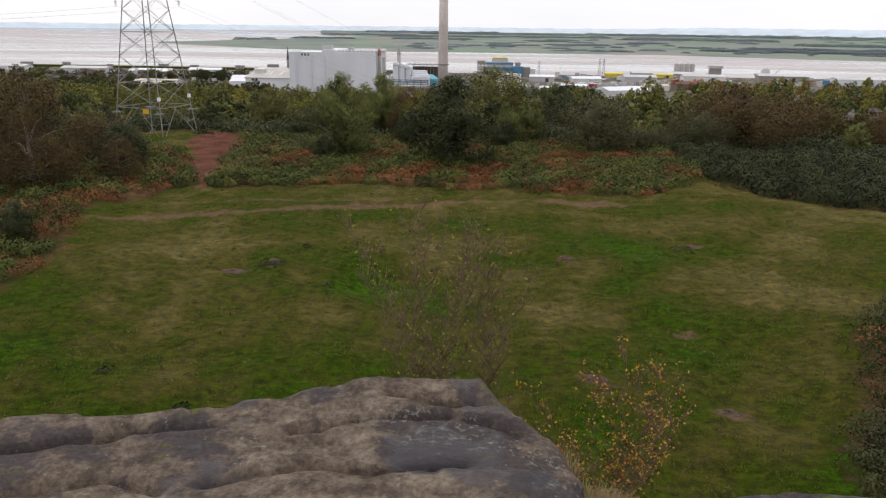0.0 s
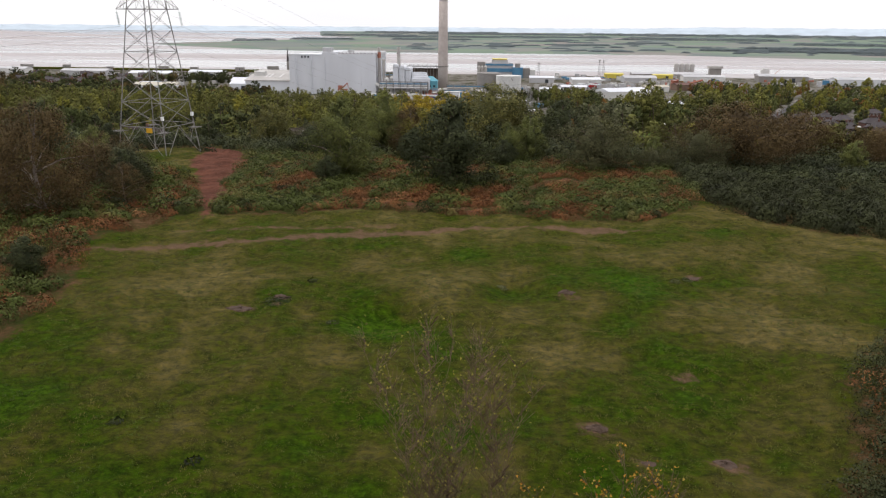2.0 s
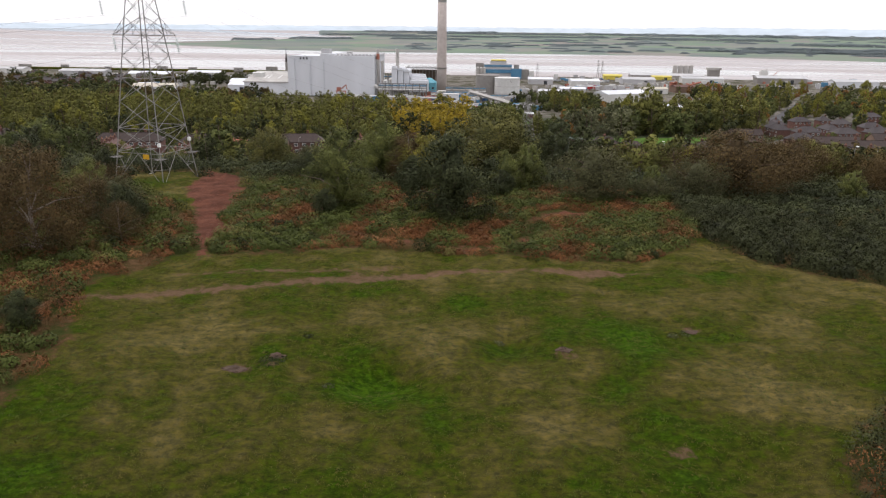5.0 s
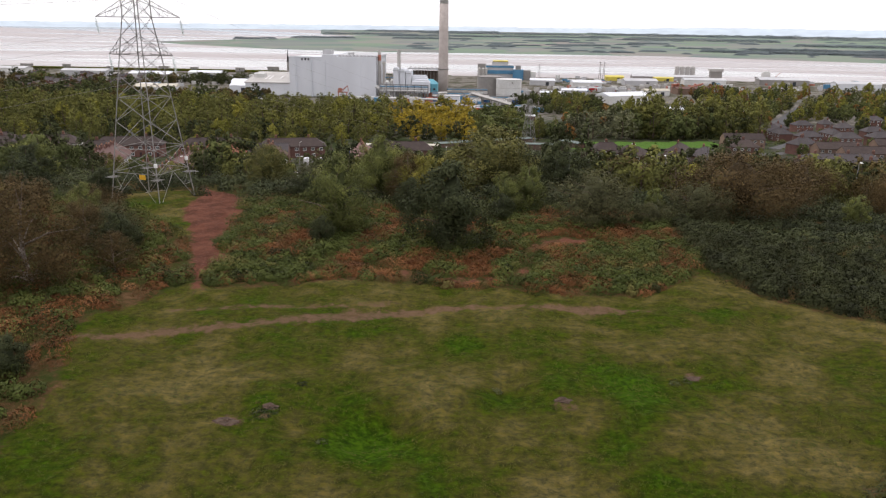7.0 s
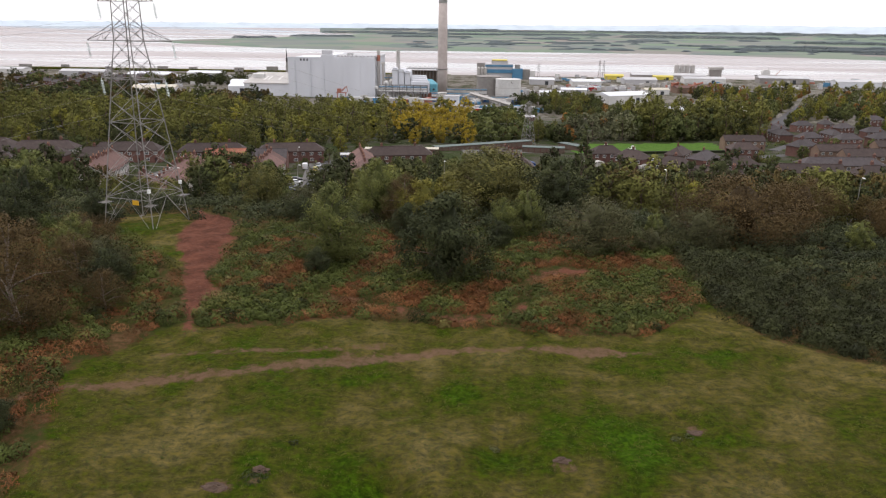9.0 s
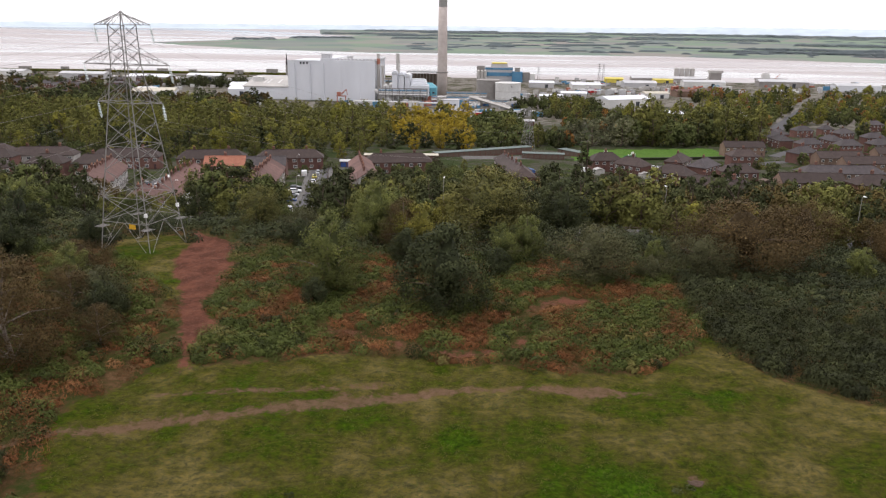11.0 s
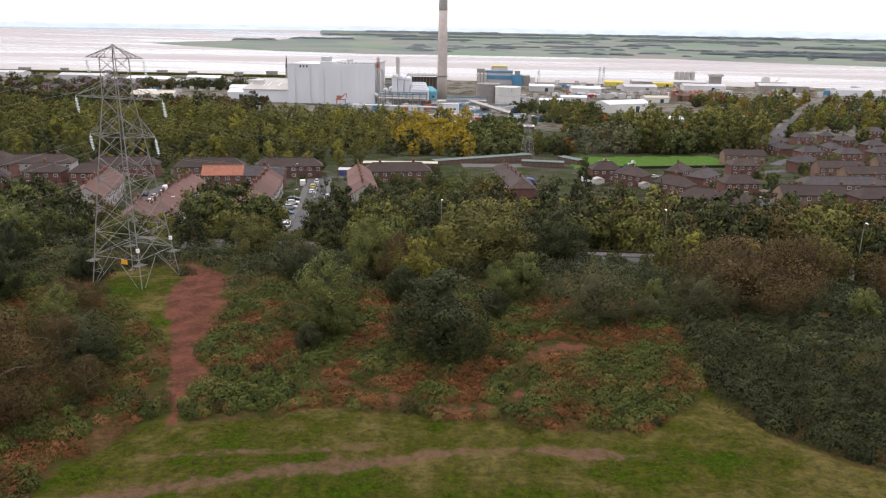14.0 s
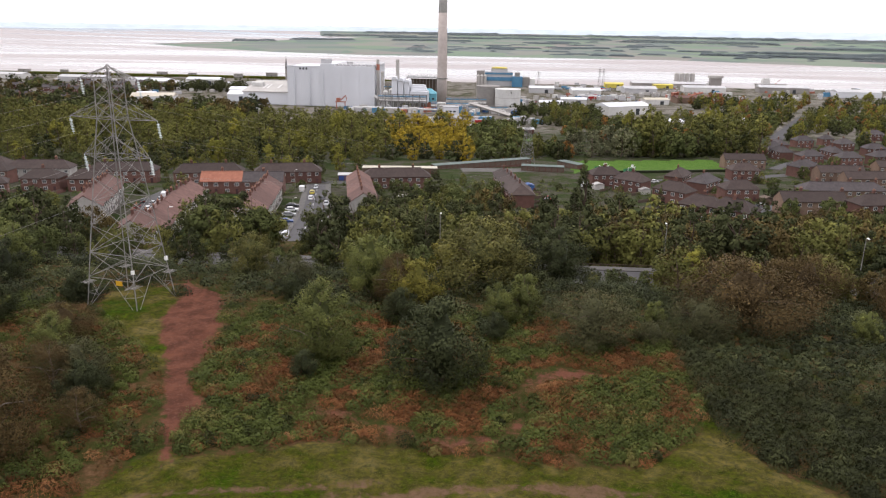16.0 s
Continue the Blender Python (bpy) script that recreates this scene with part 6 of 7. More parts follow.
def build_house(L, D, eave, rise, hip, units, wallmat, roofmat, label, group, back=True):
    root = thing("house", label, "house", group)
    g = Geo()
    g.slab(-L / 2, L / 2, -D / 2, D / 2, -2.2, eave)
    if not hip:
        for s in (-1, 1):
            x = s * L / 2
            g.add([(x, -D / 2, eave), (x, D / 2, eave), (x, 0, eave + rise), (x - s * 0.3, -D / 2, eave), (x - s * 0.3, D / 2, eave), (x - s * 0.3, 0, eave + rise)],
                  [(0, 1, 2), (5, 4, 3), (0, 2, 5, 3), (1, 4, 5, 2)])
    part("wall", g, wallmat, root)
    o, t = 0.45, 0.16
    x, y, q = L / 2 + (o if hip else 0.12), D / 2 + o, (D / 2 + o) * 0.92 if hip else 0.0
    low = [(-x, -y, eave - 0.12), (x, -y, eave - 0.12), (x, y, eave - 0.12), (-x, y, eave - 0.12)]
    top = [(-x + q, 0, eave + rise), (x - q, 0, eave + rise)]
    g = Geo()
    g.add(low + top + [(a, b, c + t) for a, b, c in low + top],
          [(6, 7, 11, 10), (8, 9, 10, 11), (0, 4, 5, 1), (2, 5, 4, 3), (0, 1, 7, 6), (2, 3, 9, 8)]
          + ([(7, 8, 11), (9, 6, 10), (1, 5, 2), (3, 4, 0), (1, 2, 8, 7), (3, 0, 6, 9)] if hip else [(1, 5, 11, 7), (5, 2, 8, 11), (3, 4, 10, 9), (4, 0, 6, 10)]))
    roof = part("roof", g, roofmat, root)
    g = Geo()
    g.box(0, 0, eave + rise + 0.18, 2 * (x - q), 0.28, 0.14)
    part("ridge_tiles", g, roofmat, roof)
    u = L / units
    for i in range(units):
        cx = -L / 2 + u * (i + 0.5)
        if i % 2 == 0 or units == 1 or roofmat is ROOF_PINK:
            sx = cx + (u / 2 if units > 1 else u * 0.25)
            sx = min(sx, L / 2 - q * 0.6 - 0.6)
            c = part("chimney", STK, None, roof, "", pose(sx, 0.35, eave + rise + 0.35))
            part("chimney_pot", PTS, None, c)
        for s in (-1, 1):
            if s > 0 and not back:
                continue
            spin = 0 if s < 0 else 180
            for wx, wz in ((-u * 0.25, eave - 1.15), (u * 0.25, eave - 1.15), (-u * 0.22, 1.35)):
                w = part("window", WIN, None, root, "", pose(cx + wx, s * (D / 2 + 0.02), wz, 0, 0, spin))
                part("pane", GLZ, None, w, "", pose(0, -0.04, 0))
            part("door", DOR, None, root, "", pose(cx + u * 0.25, s * (D / 2 + 0.02), 0.0, 0, 0, spin))
    return Stock(root)


LEFT_G, RIGHT_G = "hillside estate houses", "brick estate houses"
H_ROW = build_house(27.5, 8.0, 5.0, 3.0, True, 4, BRICK, ROOF_BROWN, "brick terrace with a hipped brown tile roof", LEFT_G)
H_ORANGE = build_house(15.0, 8.5, 4.8, 2.9, False, 2, BRICK, ROOF_ORANGE, "brick pair of houses with an orange tile roof", LEFT_G)
H_SLATE = build_house(15.0, 8.5, 4.8, 2.9, False, 2, BRICK, ROOF_SLATE, "brick pair of houses with a grey slate roof", LEFT_G)
H_WHITE = build_house(26.0, 8.0, 5.0, 3.0, True, 4, RENDER, ROOF_BROWN, "white-rendered terrace with a brown tile roof", LEFT_G)
H_PINK = build_house(11.5, 8.6, 4.8, 3.0, False, 2, RENDER, ROOF_PINK, "pale rendered houses with faded red roof tiles", LEFT_G)
H_SEMI = build_house(13.5, 8.0, 5.0, 2.9, True, 2, BRICK, ROOF_BROWN, "red-brick semi-detached house with a hipped brown roof", RIGHT_G)
H_SEMI2 = build_house(13.5, 8.4, 5.0, 3.0, True, 2, BRICK, ROOF_SLATE, "red-brick semi-detached house with a grey hipped roof", RIGHT_G)
H_BUFF = build_house(22.0, 8.0, 4.9, 2.7, False, 3, BRICK_BUFF, ROOF_BROWN, "buff-brick terrace with a long brown roof", RIGHT_G)
H_LONG = build_house(33.0, 8.0, 4.9, 2.6, True, 5, BRICK_BUFF, ROOF_SLATE, "long buff-brick terrace with a grey roof", RIGHT_G)
H_SMALL = build_house(9.0, 7.5, 5.0, 2.9, True, 1, BRICK, ROOF_SLATE, "small detached red-brick house", RIGHT_G)

HOUSES = [
    (H_ROW, -118, 308, 14), (H_ROW, -87.5, 318, 14), (H_ROW, -153.5, 305, 12), (H_WHITE, -189, 305, 10), (H_ROW, -40, 309, 12), (H_ROW, -222, 312, 10),
    (H_ORANGE, -101, 277.5, 10), (H_SLATE, -86.2, 280.1, 10), (H_SEMI, -166, 270, 8), (H_SEMI, -150, 273, 8), (H_SEMI, -199, 290, 8), (H_SEMI, -172, 246, 30),
    (H_PINK, -77.0, 255, 102), (H_PINK, -74.6, 243.6, 102), (H_PINK, -72.2, 232.2, 102), (H_PINK, -69.8, 220.8, 102), (H_PINK, -67.4, 209.4, 102), (H_PINK, -65.0, 198.0, 102),
    (H_PINK, -52.0, 289.5, 102), (H_PINK, -49.6, 278.0, 102), (H_PINK, -47.2, 266.5, 102), (H_PINK, -44.8, 255.0, 102), (H_PINK, -42.4, 243.5, 102), (H_PINK, -40.0, 232.0, 102),
    (H_PINK, -80.0, 166, 106), (H_PINK, -83.3, 177, 106), (H_PINK, -86.6, 188, 106), (H_PINK, -89.6, 199.2, 103), (H_PINK, -91.9, 210.4, 101), (H_PINK, -93.9, 221.6, 100), (H_PINK, -95.8, 232.9, 100),
    (H_PINK, -112.6, 204, 111), (H_PINK, -116.8, 214.7, 111), (H_PINK, -121.0, 225.4, 111), (H_PINK, -125.2, 236.1, 111), (H_PINK, -129.4, 246.8, 111),
    (H_SEMI, 9.5, 268, 96), (H_SEMI, 8.2, 281.8, 96), (H_SEMI, 6.9, 295.6, 96), (H_SEMI, 5.6, 309.4, 96), (H_SEMI, 4.3, 323, 96),
    (H_SEMI, 49.0, 341, 10), (H_SEMI, 58.0, 324.5, -40), (H_SEMI, 81.5, 344, 60), (H_SEMI2, 88, 326, 50), (H_SEMI, 68, 291, -42), (H_SEMI, 95.5, 304, 8), (H_SEMI, 67.0, 247, -35),
    (H_SEMI, 74.5, 240, 140), (H_SEMI, 118, 371, 5), (H_BUFF, 134, 423, 4), (H_SEMI2, 179, 511, 20), (H_SEMI2, 222, 572, 12), (H_SEMI2, 174.5, 480, 100), (H_SEMI2, 181, 454, 14),
    (H_SMALL, 246, 590, 10), (H_SEMI2, 243, 554, 25), (H_SEMI2, 208, 488, 100), (H_SEMI2, 201, 450, 10), (H_SEMI2, 226, 465, 20), (H_BUFF, 163, 373, 6), (H_BUFF, 166, 351.5, 6),
    (H_LONG, 136.5, 309, 5), (H_BUFF, 109, 269, 4), (H_SEMI, 127, 263.5, 12), (H_SMALL, 152, 392, 30), (H_SMALL, 157.5, 398, 120), (H_SEMI2, 302, 636, 10), (H_SEMI2, 255, 500, 20), (H_SEMI2, 192, 535, 100),
    (H_SEMI2, 248, 520, 5), (H_BUFF, 205, 405, 6), (H_SEMI, 215, 380, 10), (H_SEMI, 186, 335, 10), (H_SEMI2, 165, 300, 15),
]
for stock, x, y, turn in HOUSES:
    stock.put(x, y, ground_z(x, y) + 0.25, turn)
rng_h = np.random.default_rng(17)
H_FAR = build_house(13.0, 8.0, 5.0, 3.0, False, 2, BRICK, ROOF_SLATE, "small far house among trees near the river", "riverside houses", False)
for i in range(34):
    x, y = rng_h.uniform(-690, -430), rng_h.uniform(760, 1080)
    H_FAR.put(x, y, ground_z(x, y) + 0.2, rng_h.uniform(-20, 30))


# ---- garages and sheds ----
def build_garages(n, unit, roofmat, doormat, label, name="garage_block"):
    root = thing(name, label, "garages")
    L = n * unit
    part("wall", Geo().slab(-L / 2, L / 2, -2.6, 2.6, -1.2, 2.3), BRICK, root)
    g = Geo()
    g.prism([(-L / 2 - 0.2, 2.3), (L / 2 + 0.2, 2.3), (L / 2 + 0.2, 2.52), (-L / 2 - 0.2, 2.52)], -2.9, 2.8)
    part("roof", g, roofmat, root)
    dm = Geo().box(0, 0, 0, unit * 0.82, 0.08, 2.0).mesh("garage_door")
    dm.materials.append(doormat)
    for i in range(n):
        part("garage_door", dm, None, root, "", pose(-L / 2 + unit * (i + 0.5), -2.62, 1.0))
    return root


build_garages(5, 2.9, CLAD_GREY, DOOR_BLUE, "low garages with deep blue doors").matrix_basis = pose(-61.5, 332, ground_z(-61.5, 332) + 0.3, 0, 0, 10)
build_garages(18, 3.1, ROOF_GREEN, WOOD_DARK, "long garage row with a green felt roof").matrix_basis = pose(-6.5, 393, ground_z(-6.5, 391) + 0.5, 0, 0, 30)
build_garages(7, 3.0, ROOF_GREEN, WOOD_DARK, "green-roofed garages round a yard").matrix_basis = pose(24, 384, ground_z(24, 384) + 0.4, 0, 0, -4)
build_garages(5, 3.0, ROOF_GREEN, WOOD_DARK, "green-roofed garages round a yard").matrix_basis = pose(40, 404, ground_z(40, 404) + 0.4, 0, 0, -50)
build_garages(11, 3.2, ROOF_CREAM, WOOD_DARK, "long low shed with a cream roof").matrix_basis = pose(-45, 360, ground_z(-45, 360) + 0.4, 0, 0, 6)


def build_goal(x, y, turn):
    root = thing("goal_frame", "white metal goal frame with a green panel on the playing field", "goal", m=pose(x, y, ground_z(x, y), 0, 0, turn))
    for sx in (-2.5, 2.5):
        part("post", Geo().tube((sx, 0, -0.2), (sx, 0, 3.6), 0.14, None, 6), WHITE_METAL, root)
    part("crossbar", Geo().tube((-2.5, 0, 3.0), (2.5, 0, 3.0), 0.14, None, 6), WHITE_METAL, root)
    part("backboard", Geo().box(0.6, 0.1, 3.9, 1.8, 0.12, 1.2), WHITE_METAL, root)
    for k in range(9):
        part("mesh_panel", Geo().box(-4 + k, 1.2, 1.4, 0.92, 0.06, 2.6), GREEN_PAINT, root)


build_goal(55, 388, 10)
build_goal(68, 384, 40)
strip("hedge_1", [(48, 380), (80, 390), (122, 404)], 0.7, 1.3, L_DARK, "clipped dark hedge beside the playing field", 1.8)


# ---- cars ----
def build_car(colour, van=False):
    root = thing("van" if van else "car", f"{colour} {'van' if van else 'hatchback car'} parked in the street", "van" if van else "car", "parked cars")
    h = 1.95 if van else 1.42
    body = [(-2.1, 0.32), (2.1, 0.32), (2.15, 0.62), (2.02, 0.82), (1.1, 0.95)] + ([(0.9, 1.1), (0.5, h), (-2.05, h), (-2.12, 0.8)] if van else [(-1.75, 0.98), (-2.08, 0.88), (-2.12, 0.6)])
    g = Geo()
    n = len(body)
    rings = [(-0.87, 0.06), (-0.80, 0.0), (0.80, 0.0), (0.87, 0.06)]
    for y, inset in rings:
        g.v += [(x * (1 - inset * 0.5), y, 0.32 + (z - 0.32) * (1 - inset)) for x, z in body]
    for k in range(3):
        g.f += [(k * n + i, k * n + (i + 1) % n, (k + 1) * n + (i + 1) % n, (k + 1) * n + i) for i in range(n)]
    g.f += [tuple(range(n))[::-1], tuple(range(3 * n, 4 * n))]
    part("body", g, CARS[colour], root)
    if not van:
        c = Geo()
        low, up = [(1.15, 0.94), (-1.8, 0.96)], [(0.45, 1.36), (-1.35, 1.36)]
        c.add([(low[0][0], -0.78, low[0][1]), (low[1][0], -0.78, low[1][1]), (low[1][0], 0.78, low[1][1]), (low[0][0], 0.78, low[0][1]),
               (up[0][0], -0.62, up[0][1]), (up[1][0], -0.62, up[1][1]), (up[1][0], 0.62, up[1][1]), (up[0][0], 0.62, up[0][1])],
              [(0, 1, 2, 3), (4, 7, 6, 5), (0, 4, 5, 1), (1, 5, 6, 2), (2, 6, 7, 3), (3, 7, 4, 0)])
        part("glazing", c, PANE, root)
        part("roof_panel", Geo().box(-0.45, 0, 1.38, 1.75, 1.22, 0.06), CARS[colour], root)
    else:
        part("windscreen", Geo().add([(1.12, -0.7, 1.0), (1.12, 0.7, 1.0), (0.6, 0.66, 1.8), (0.6, -0.66, 1.8), (1.04, -0.7, 1.0), (1.04, 0.7, 1.0), (0.54, 0.66, 1.8), (0.54, -0.66, 1.8)],
                                     [(0, 1, 2, 3), (7, 6, 5, 4), (0, 4, 5, 1), (2, 6, 7, 3), (1, 5, 6, 2), (3, 7, 4, 0)]), PANE, root)
    for wx in (-1.3, 1.3):
        for wy in (-0.8, 0.8):
            part("wheel", Geo().tube((wx, wy - 0.11, 0.31), (wx, wy + 0.11, 0.31), 0.31, None, 12), TYRE, root)
    for s in (-0.6, 0.6):
        part("headlight", Geo().box(2.08, s, 0.68, 0.12, 0.34, 0.16), LAMP_CLEAR, root)
        part("tail_light", Geo().box(-2.1, s, 0.75, 0.1, 0.28, 0.18), LAMP_RED, root)
    return Stock(root)


STOCK_CAR = {c: build_car(c) for c in CARS}
STOCK_VAN = build_car("white", True)
for c, x, y, turn in (("white", -64.1, 262.7, 102), ("yellow", -67.9, 279.9, 102), ("black", -59.0, 259.5, 282), ("silver", -55.6, 249.0, 282), ("black", -52.2, 231.0, 282), ("black", -48.6, 214.0, 282),
                      ("white", -47.3, 207.0, 282), ("white", -47.2, 171.0, 102), ("white", -51.6, 181.5, 12), ("blue", -57.2, 206.5, 12), ("silver", -60.8, 222.5, 12), ("white", -63.0, 233.5, 12),
                      ("black", -65.0, 242.0, 12), ("silver", -46.0, 221.0, 12), ("white", -44.6, 211.5, 12), ("red", -92.5, 311.5, 14), ("blue", -97, 310, 14), ("silver", -70.5, 296.5, 282),
                      ("silver", -112.5, 249.5, 106), ("red", -111.5, 230, 106), ("white", -107, 228, 106), ("black", -116.0, 244, 106), ("silver", -110.5, 239, 106), ("white", 67.4, 224.4, 50), ("red", 20.5, 287.0, 96),
                      ("silver", 19.5, 280.0, 96), ("red", 129.5, 301.0, 90), ("black", 95.0, 281.0, 60), ("silver", 98.5, 285.0, 60), ("silver", 150, 391, 30), ("white", 73, 352, 12), ("black", 152, 440, 50)):
    STOCK_CAR[c].put(x, y, ground_z(x, y) + 0.17, turn)
for x, y, turn in ((-114.5, 257.0, 106), (-73.5, 286.5, 102), (131.0, 304.5, 90), (40, 331.0, 5)):
    STOCK_VAN.put(x, y, ground_z(x, y) + 0.17, turn, 1.15)


def build_shed(x, y, w, d, h, turn, mat_, label):
    root = thing("garden_shed", label, "shed", "garden sheds", pose(x, y, ground_z(x, y), 0, 0, turn))
    part("wall", Geo().slab(-w / 2, w / 2, -d / 2, d / 2, -0.8, h), mat_, root)
    part("roof", Geo().prism([(-w / 2 - 0.15, h), (0, h + 0.7), (w / 2 + 0.15, h), (w / 2 + 0.15, h + 0.12), (0, h + 0.82), (-w / 2 - 0.15, h + 0.12)], -d / 2 - 0.15, d / 2 + 0.15), mat_, root)


for x, y, mat_, label in ((-29.5, 255, RENDER, "small white garden outbuilding"), (-31, 262, RENDER, "small white garden outbuilding"), (66, 226.5, RENDER, "white flat garden outbuilding"), (62, 317, RENDER, "white flat garden outbuilding"),
                          (-31.5, 268, WOOD_DARK, "brown wooden garden shed beside houses"), (-28, 246, WOOD_DARK, "brown wooden garden shed beside houses"), (104, 296, WOOD_DARK, "brown wooden garden shed beside houses"), (44.5, 327, RENDER, "white flat garden outbuilding"), (142, 300, WOOD_DARK, "brown wooden garden shed beside houses"), (14.5, 318, BLUE_DEEP, "deep blue painted garden shed")):
    build_shed(x, y, 4.2, 3.4, 2.2, 12, mat_, label)


# small trees in the gardens, clear of houses and streets
rng_g = np.random.default_rng(23)
count = 0
while count < 95:
    x, y = rng_g.uniform(-225, 260), rng_g.uniform(215, 520)
    if (y > 345 and x < 45) or not bool(garden(np.array(x), np.array(y))) or any(math.hypot(x - h[1], y - h[2]) < 10.5 for h in HOUSES):
        continue
    count += 1
    plant((P_MID, P_DARK, P_GREEN, P_DARK, P_BARE)[count % 5], x, y, rng_g.uniform(0, 360), rng_g.uniform(0.24, 0.5))


# low fences and walls between the gardens
for h, x, y, turn in [h for h in HOUSES if h[0] is not H_PINK]:
    L = 14.0
    fence_mat = WOOD_DARK if (int(x) + int(y)) % 3 else BRICK
    for s in (-1, 1):
        g = Geo()
        for k in range(4):
            at = pose(x, y, 0, 0, 0, turn) @ Vector((s * (L / 2 + 0.5), -5.5 - k * 2.0, 0))
            g.box(0, 0, 0.5, 0.12, 1.96, 1.3, Matrix.Translation((at.x, at.y, ground_z(at.x, at.y))) @ pose(0, 0, 0, 0, 0, turn))
        ob = part("garden_fence", g, fence_mat, None)
        tagged(ob, ("brown boarded garden fence beside a house" if fence_mat is WOOD_DARK else "low red-brick garden wall beside a house"), "fence", "garden fences")


# ---- the works by the river ----
BASE = -59.3


def block(root, name, x0, x1, y0, y1, z0, z1, mat_, label=""):
    return part(name, Geo().slab(x0, x1, y0, y1, z0, z1), mat_, root, label)


works = thing("works_building", "huge plain white-clad boiler hall of a power works", "factory")
block(works, "west_hall", -230, -193, 832, 905, BASE - 1, -17.2, CLAD)
block(works, "main_hall", -193, -177.6, 831, 905, BASE - 1, -13.6, CLAD)
block(works, "east_hall", -177.4, -133.6, 829.6, 905, BASE - 1, -15.6, CLAD)
g = Geo()
for i in range(11):
    x = -175.5 + i * 4.0
    g.prism([(x, -15.6), (x + 3.7, -15.6), (x + 3.2, -14.3), (x + 1.0, -13.4)], 832, 900)
part("roof_vent", g, CLAD_GREY, works, "row of pale ridged roof vents")
block(works, "parapet", -230.4, -193.2, 831.6, 833, -17.2, -16.0, CLAD)
block(works, "roof_house", -193.5, -184, 838, 850, -13.6, -9.0, CLAD_GREY)
block(works, "roof_house", -166, -161, 842, 852, -15.6, -11.5, CLAD_GREY)
for x in (-216, -212.5, -209):
    block(works, "louvre", x, x + 1.6, 831.4, 832.2, -20.0, -17.8, PANE)
for x in (-222, -205, -190, -170, -150):
    block(works, "cladding_trim", x, x + 0.4, 829.2, 832.2, BASE, -19.0, CLAD)

hall = thing("low_hall", "low white delivery hall with a grey sheet roof", "factory")
part("wall", Geo().add([(-281.5, 836, BASE - 1), (-231, 836, BASE - 1), (-231, 890, BASE - 1), (-281.5, 890, BASE - 1), (-281.5, 836, -45.5), (-231, 836, -45.5), (-231, 890, -37.6), (-281.5, 890, -37.6)],
                       [(0, 1, 5, 4), (1, 2, 6, 5), (2, 3, 7, 6), (3, 0, 4, 7), (0, 3, 2, 1)]), CLAD, hall)
part("roof", Geo().add([(-282.5, 835, -45.5), (-230.4, 835, -45.5), (-230.4, 891, -37.2), (-282.5, 891, -37.2), (-282.5, 835, -44.6), (-230.4, 835, -44.6), (-230.4, 891, -36.3), (-282.5, 891, -36.3)],
                       [(0, 3, 2, 1), (4, 5, 6, 7), (0, 1, 5, 4), (1, 2, 6, 5), (2, 3, 7, 6), (3, 0, 4, 7)]), TANK_GREY, hall)
for x in (-264, -259.5, -247.5):
    part("rooflight", Geo().add([(x + a, b, -44.6 + (b - 835) * 0.148 + c) for c in (-0.2, 0.3) for a, b in ((0, 850), (2, 850), (2, 868), (0, 868))],
                                [(0, 3, 2, 1), (4, 5, 6, 7), (0, 1, 5, 4), (1, 2, 6, 5), (2, 3, 7, 6), (3, 0, 4, 7)]), TANK_WHITE, hall)
block(hall, "loading_door", -274, -254.5, 835.2, 836.4, BASE - 1, -53.5, PANE)
tower = thing("church_spire", "thin dark spire behind the works", "spire", m=pose(-300, 1080, -60.5))
part("shaft", Geo().tube((0, 0, 0), (0, 0, 26), 2.0, 1.8, 4), CONC_DARK, tower)
part("tip", Geo().tube((0, 0, 26), (0, 0, 44), 1.8, 0.1, 6), ROOF_SLATE, tower)

stack = thing("chimney_stack", "tall tapering concrete chimney with a pale top", "chimney", m=pose(-64.2, 880, BASE - 0.6))
part("shaft", Geo().lathe([(6.0, 0), (5.6, 30), (5.2, 70), (4.9, 101.5)], 40).mesh("shaft", True), CONCRETE, stack)
part("pale_top", Geo().lathe([(4.86, 101.5), (4.6, 128), (4.6, 130)], 40).mesh("pale_top", True), TANK_WHITE, stack, "white-painted top section")
part("collar", Geo().lathe([(5.9, 30.0), (6.7, 30.3), (6.7, 31.0), (5.9, 31.2)], 40), CONC_DARK, stack)

flue = thing("flue_stack", "slim grey steel flue beside the boiler hall", "chimney", "steel flues", pose(-131, 838, BASE))
part("tube", Geo().tube((0, 0, 0), (0, 0, 51), 1.9, 1.7, 16), TANK_GREY, flue)
part("band", Geo().tube((0, 0, 40), (0, 0, 46), 1.95, None, 16), RED_PAINT, flue, "red painted band")
flue2 = thing("flue_stack", "slim grey steel flue beside the boiler hall", "chimney", "steel flues", pose(-109.5, 838, BASE))
part("tube", Geo().tube((0, 0, 0), (0, 0, 51.5), 2.1, 1.9, 16), TANK_GREY, flue2)
flue3 = thing("flue_stack", "short grey steel flue beside the boiler hall", "chimney", "steel flues", pose(-125.5, 834, BASE))
part("tube", Geo().tube((0, 0, 0), (0, 0, 37), 1.6, 1.5, 16), TANK_GREY, flue3)
part("cap", Geo().tube((0, 0, 37), (0, 0, 39), 2.3, 1.8, 16), TANK_GREY, flue3)

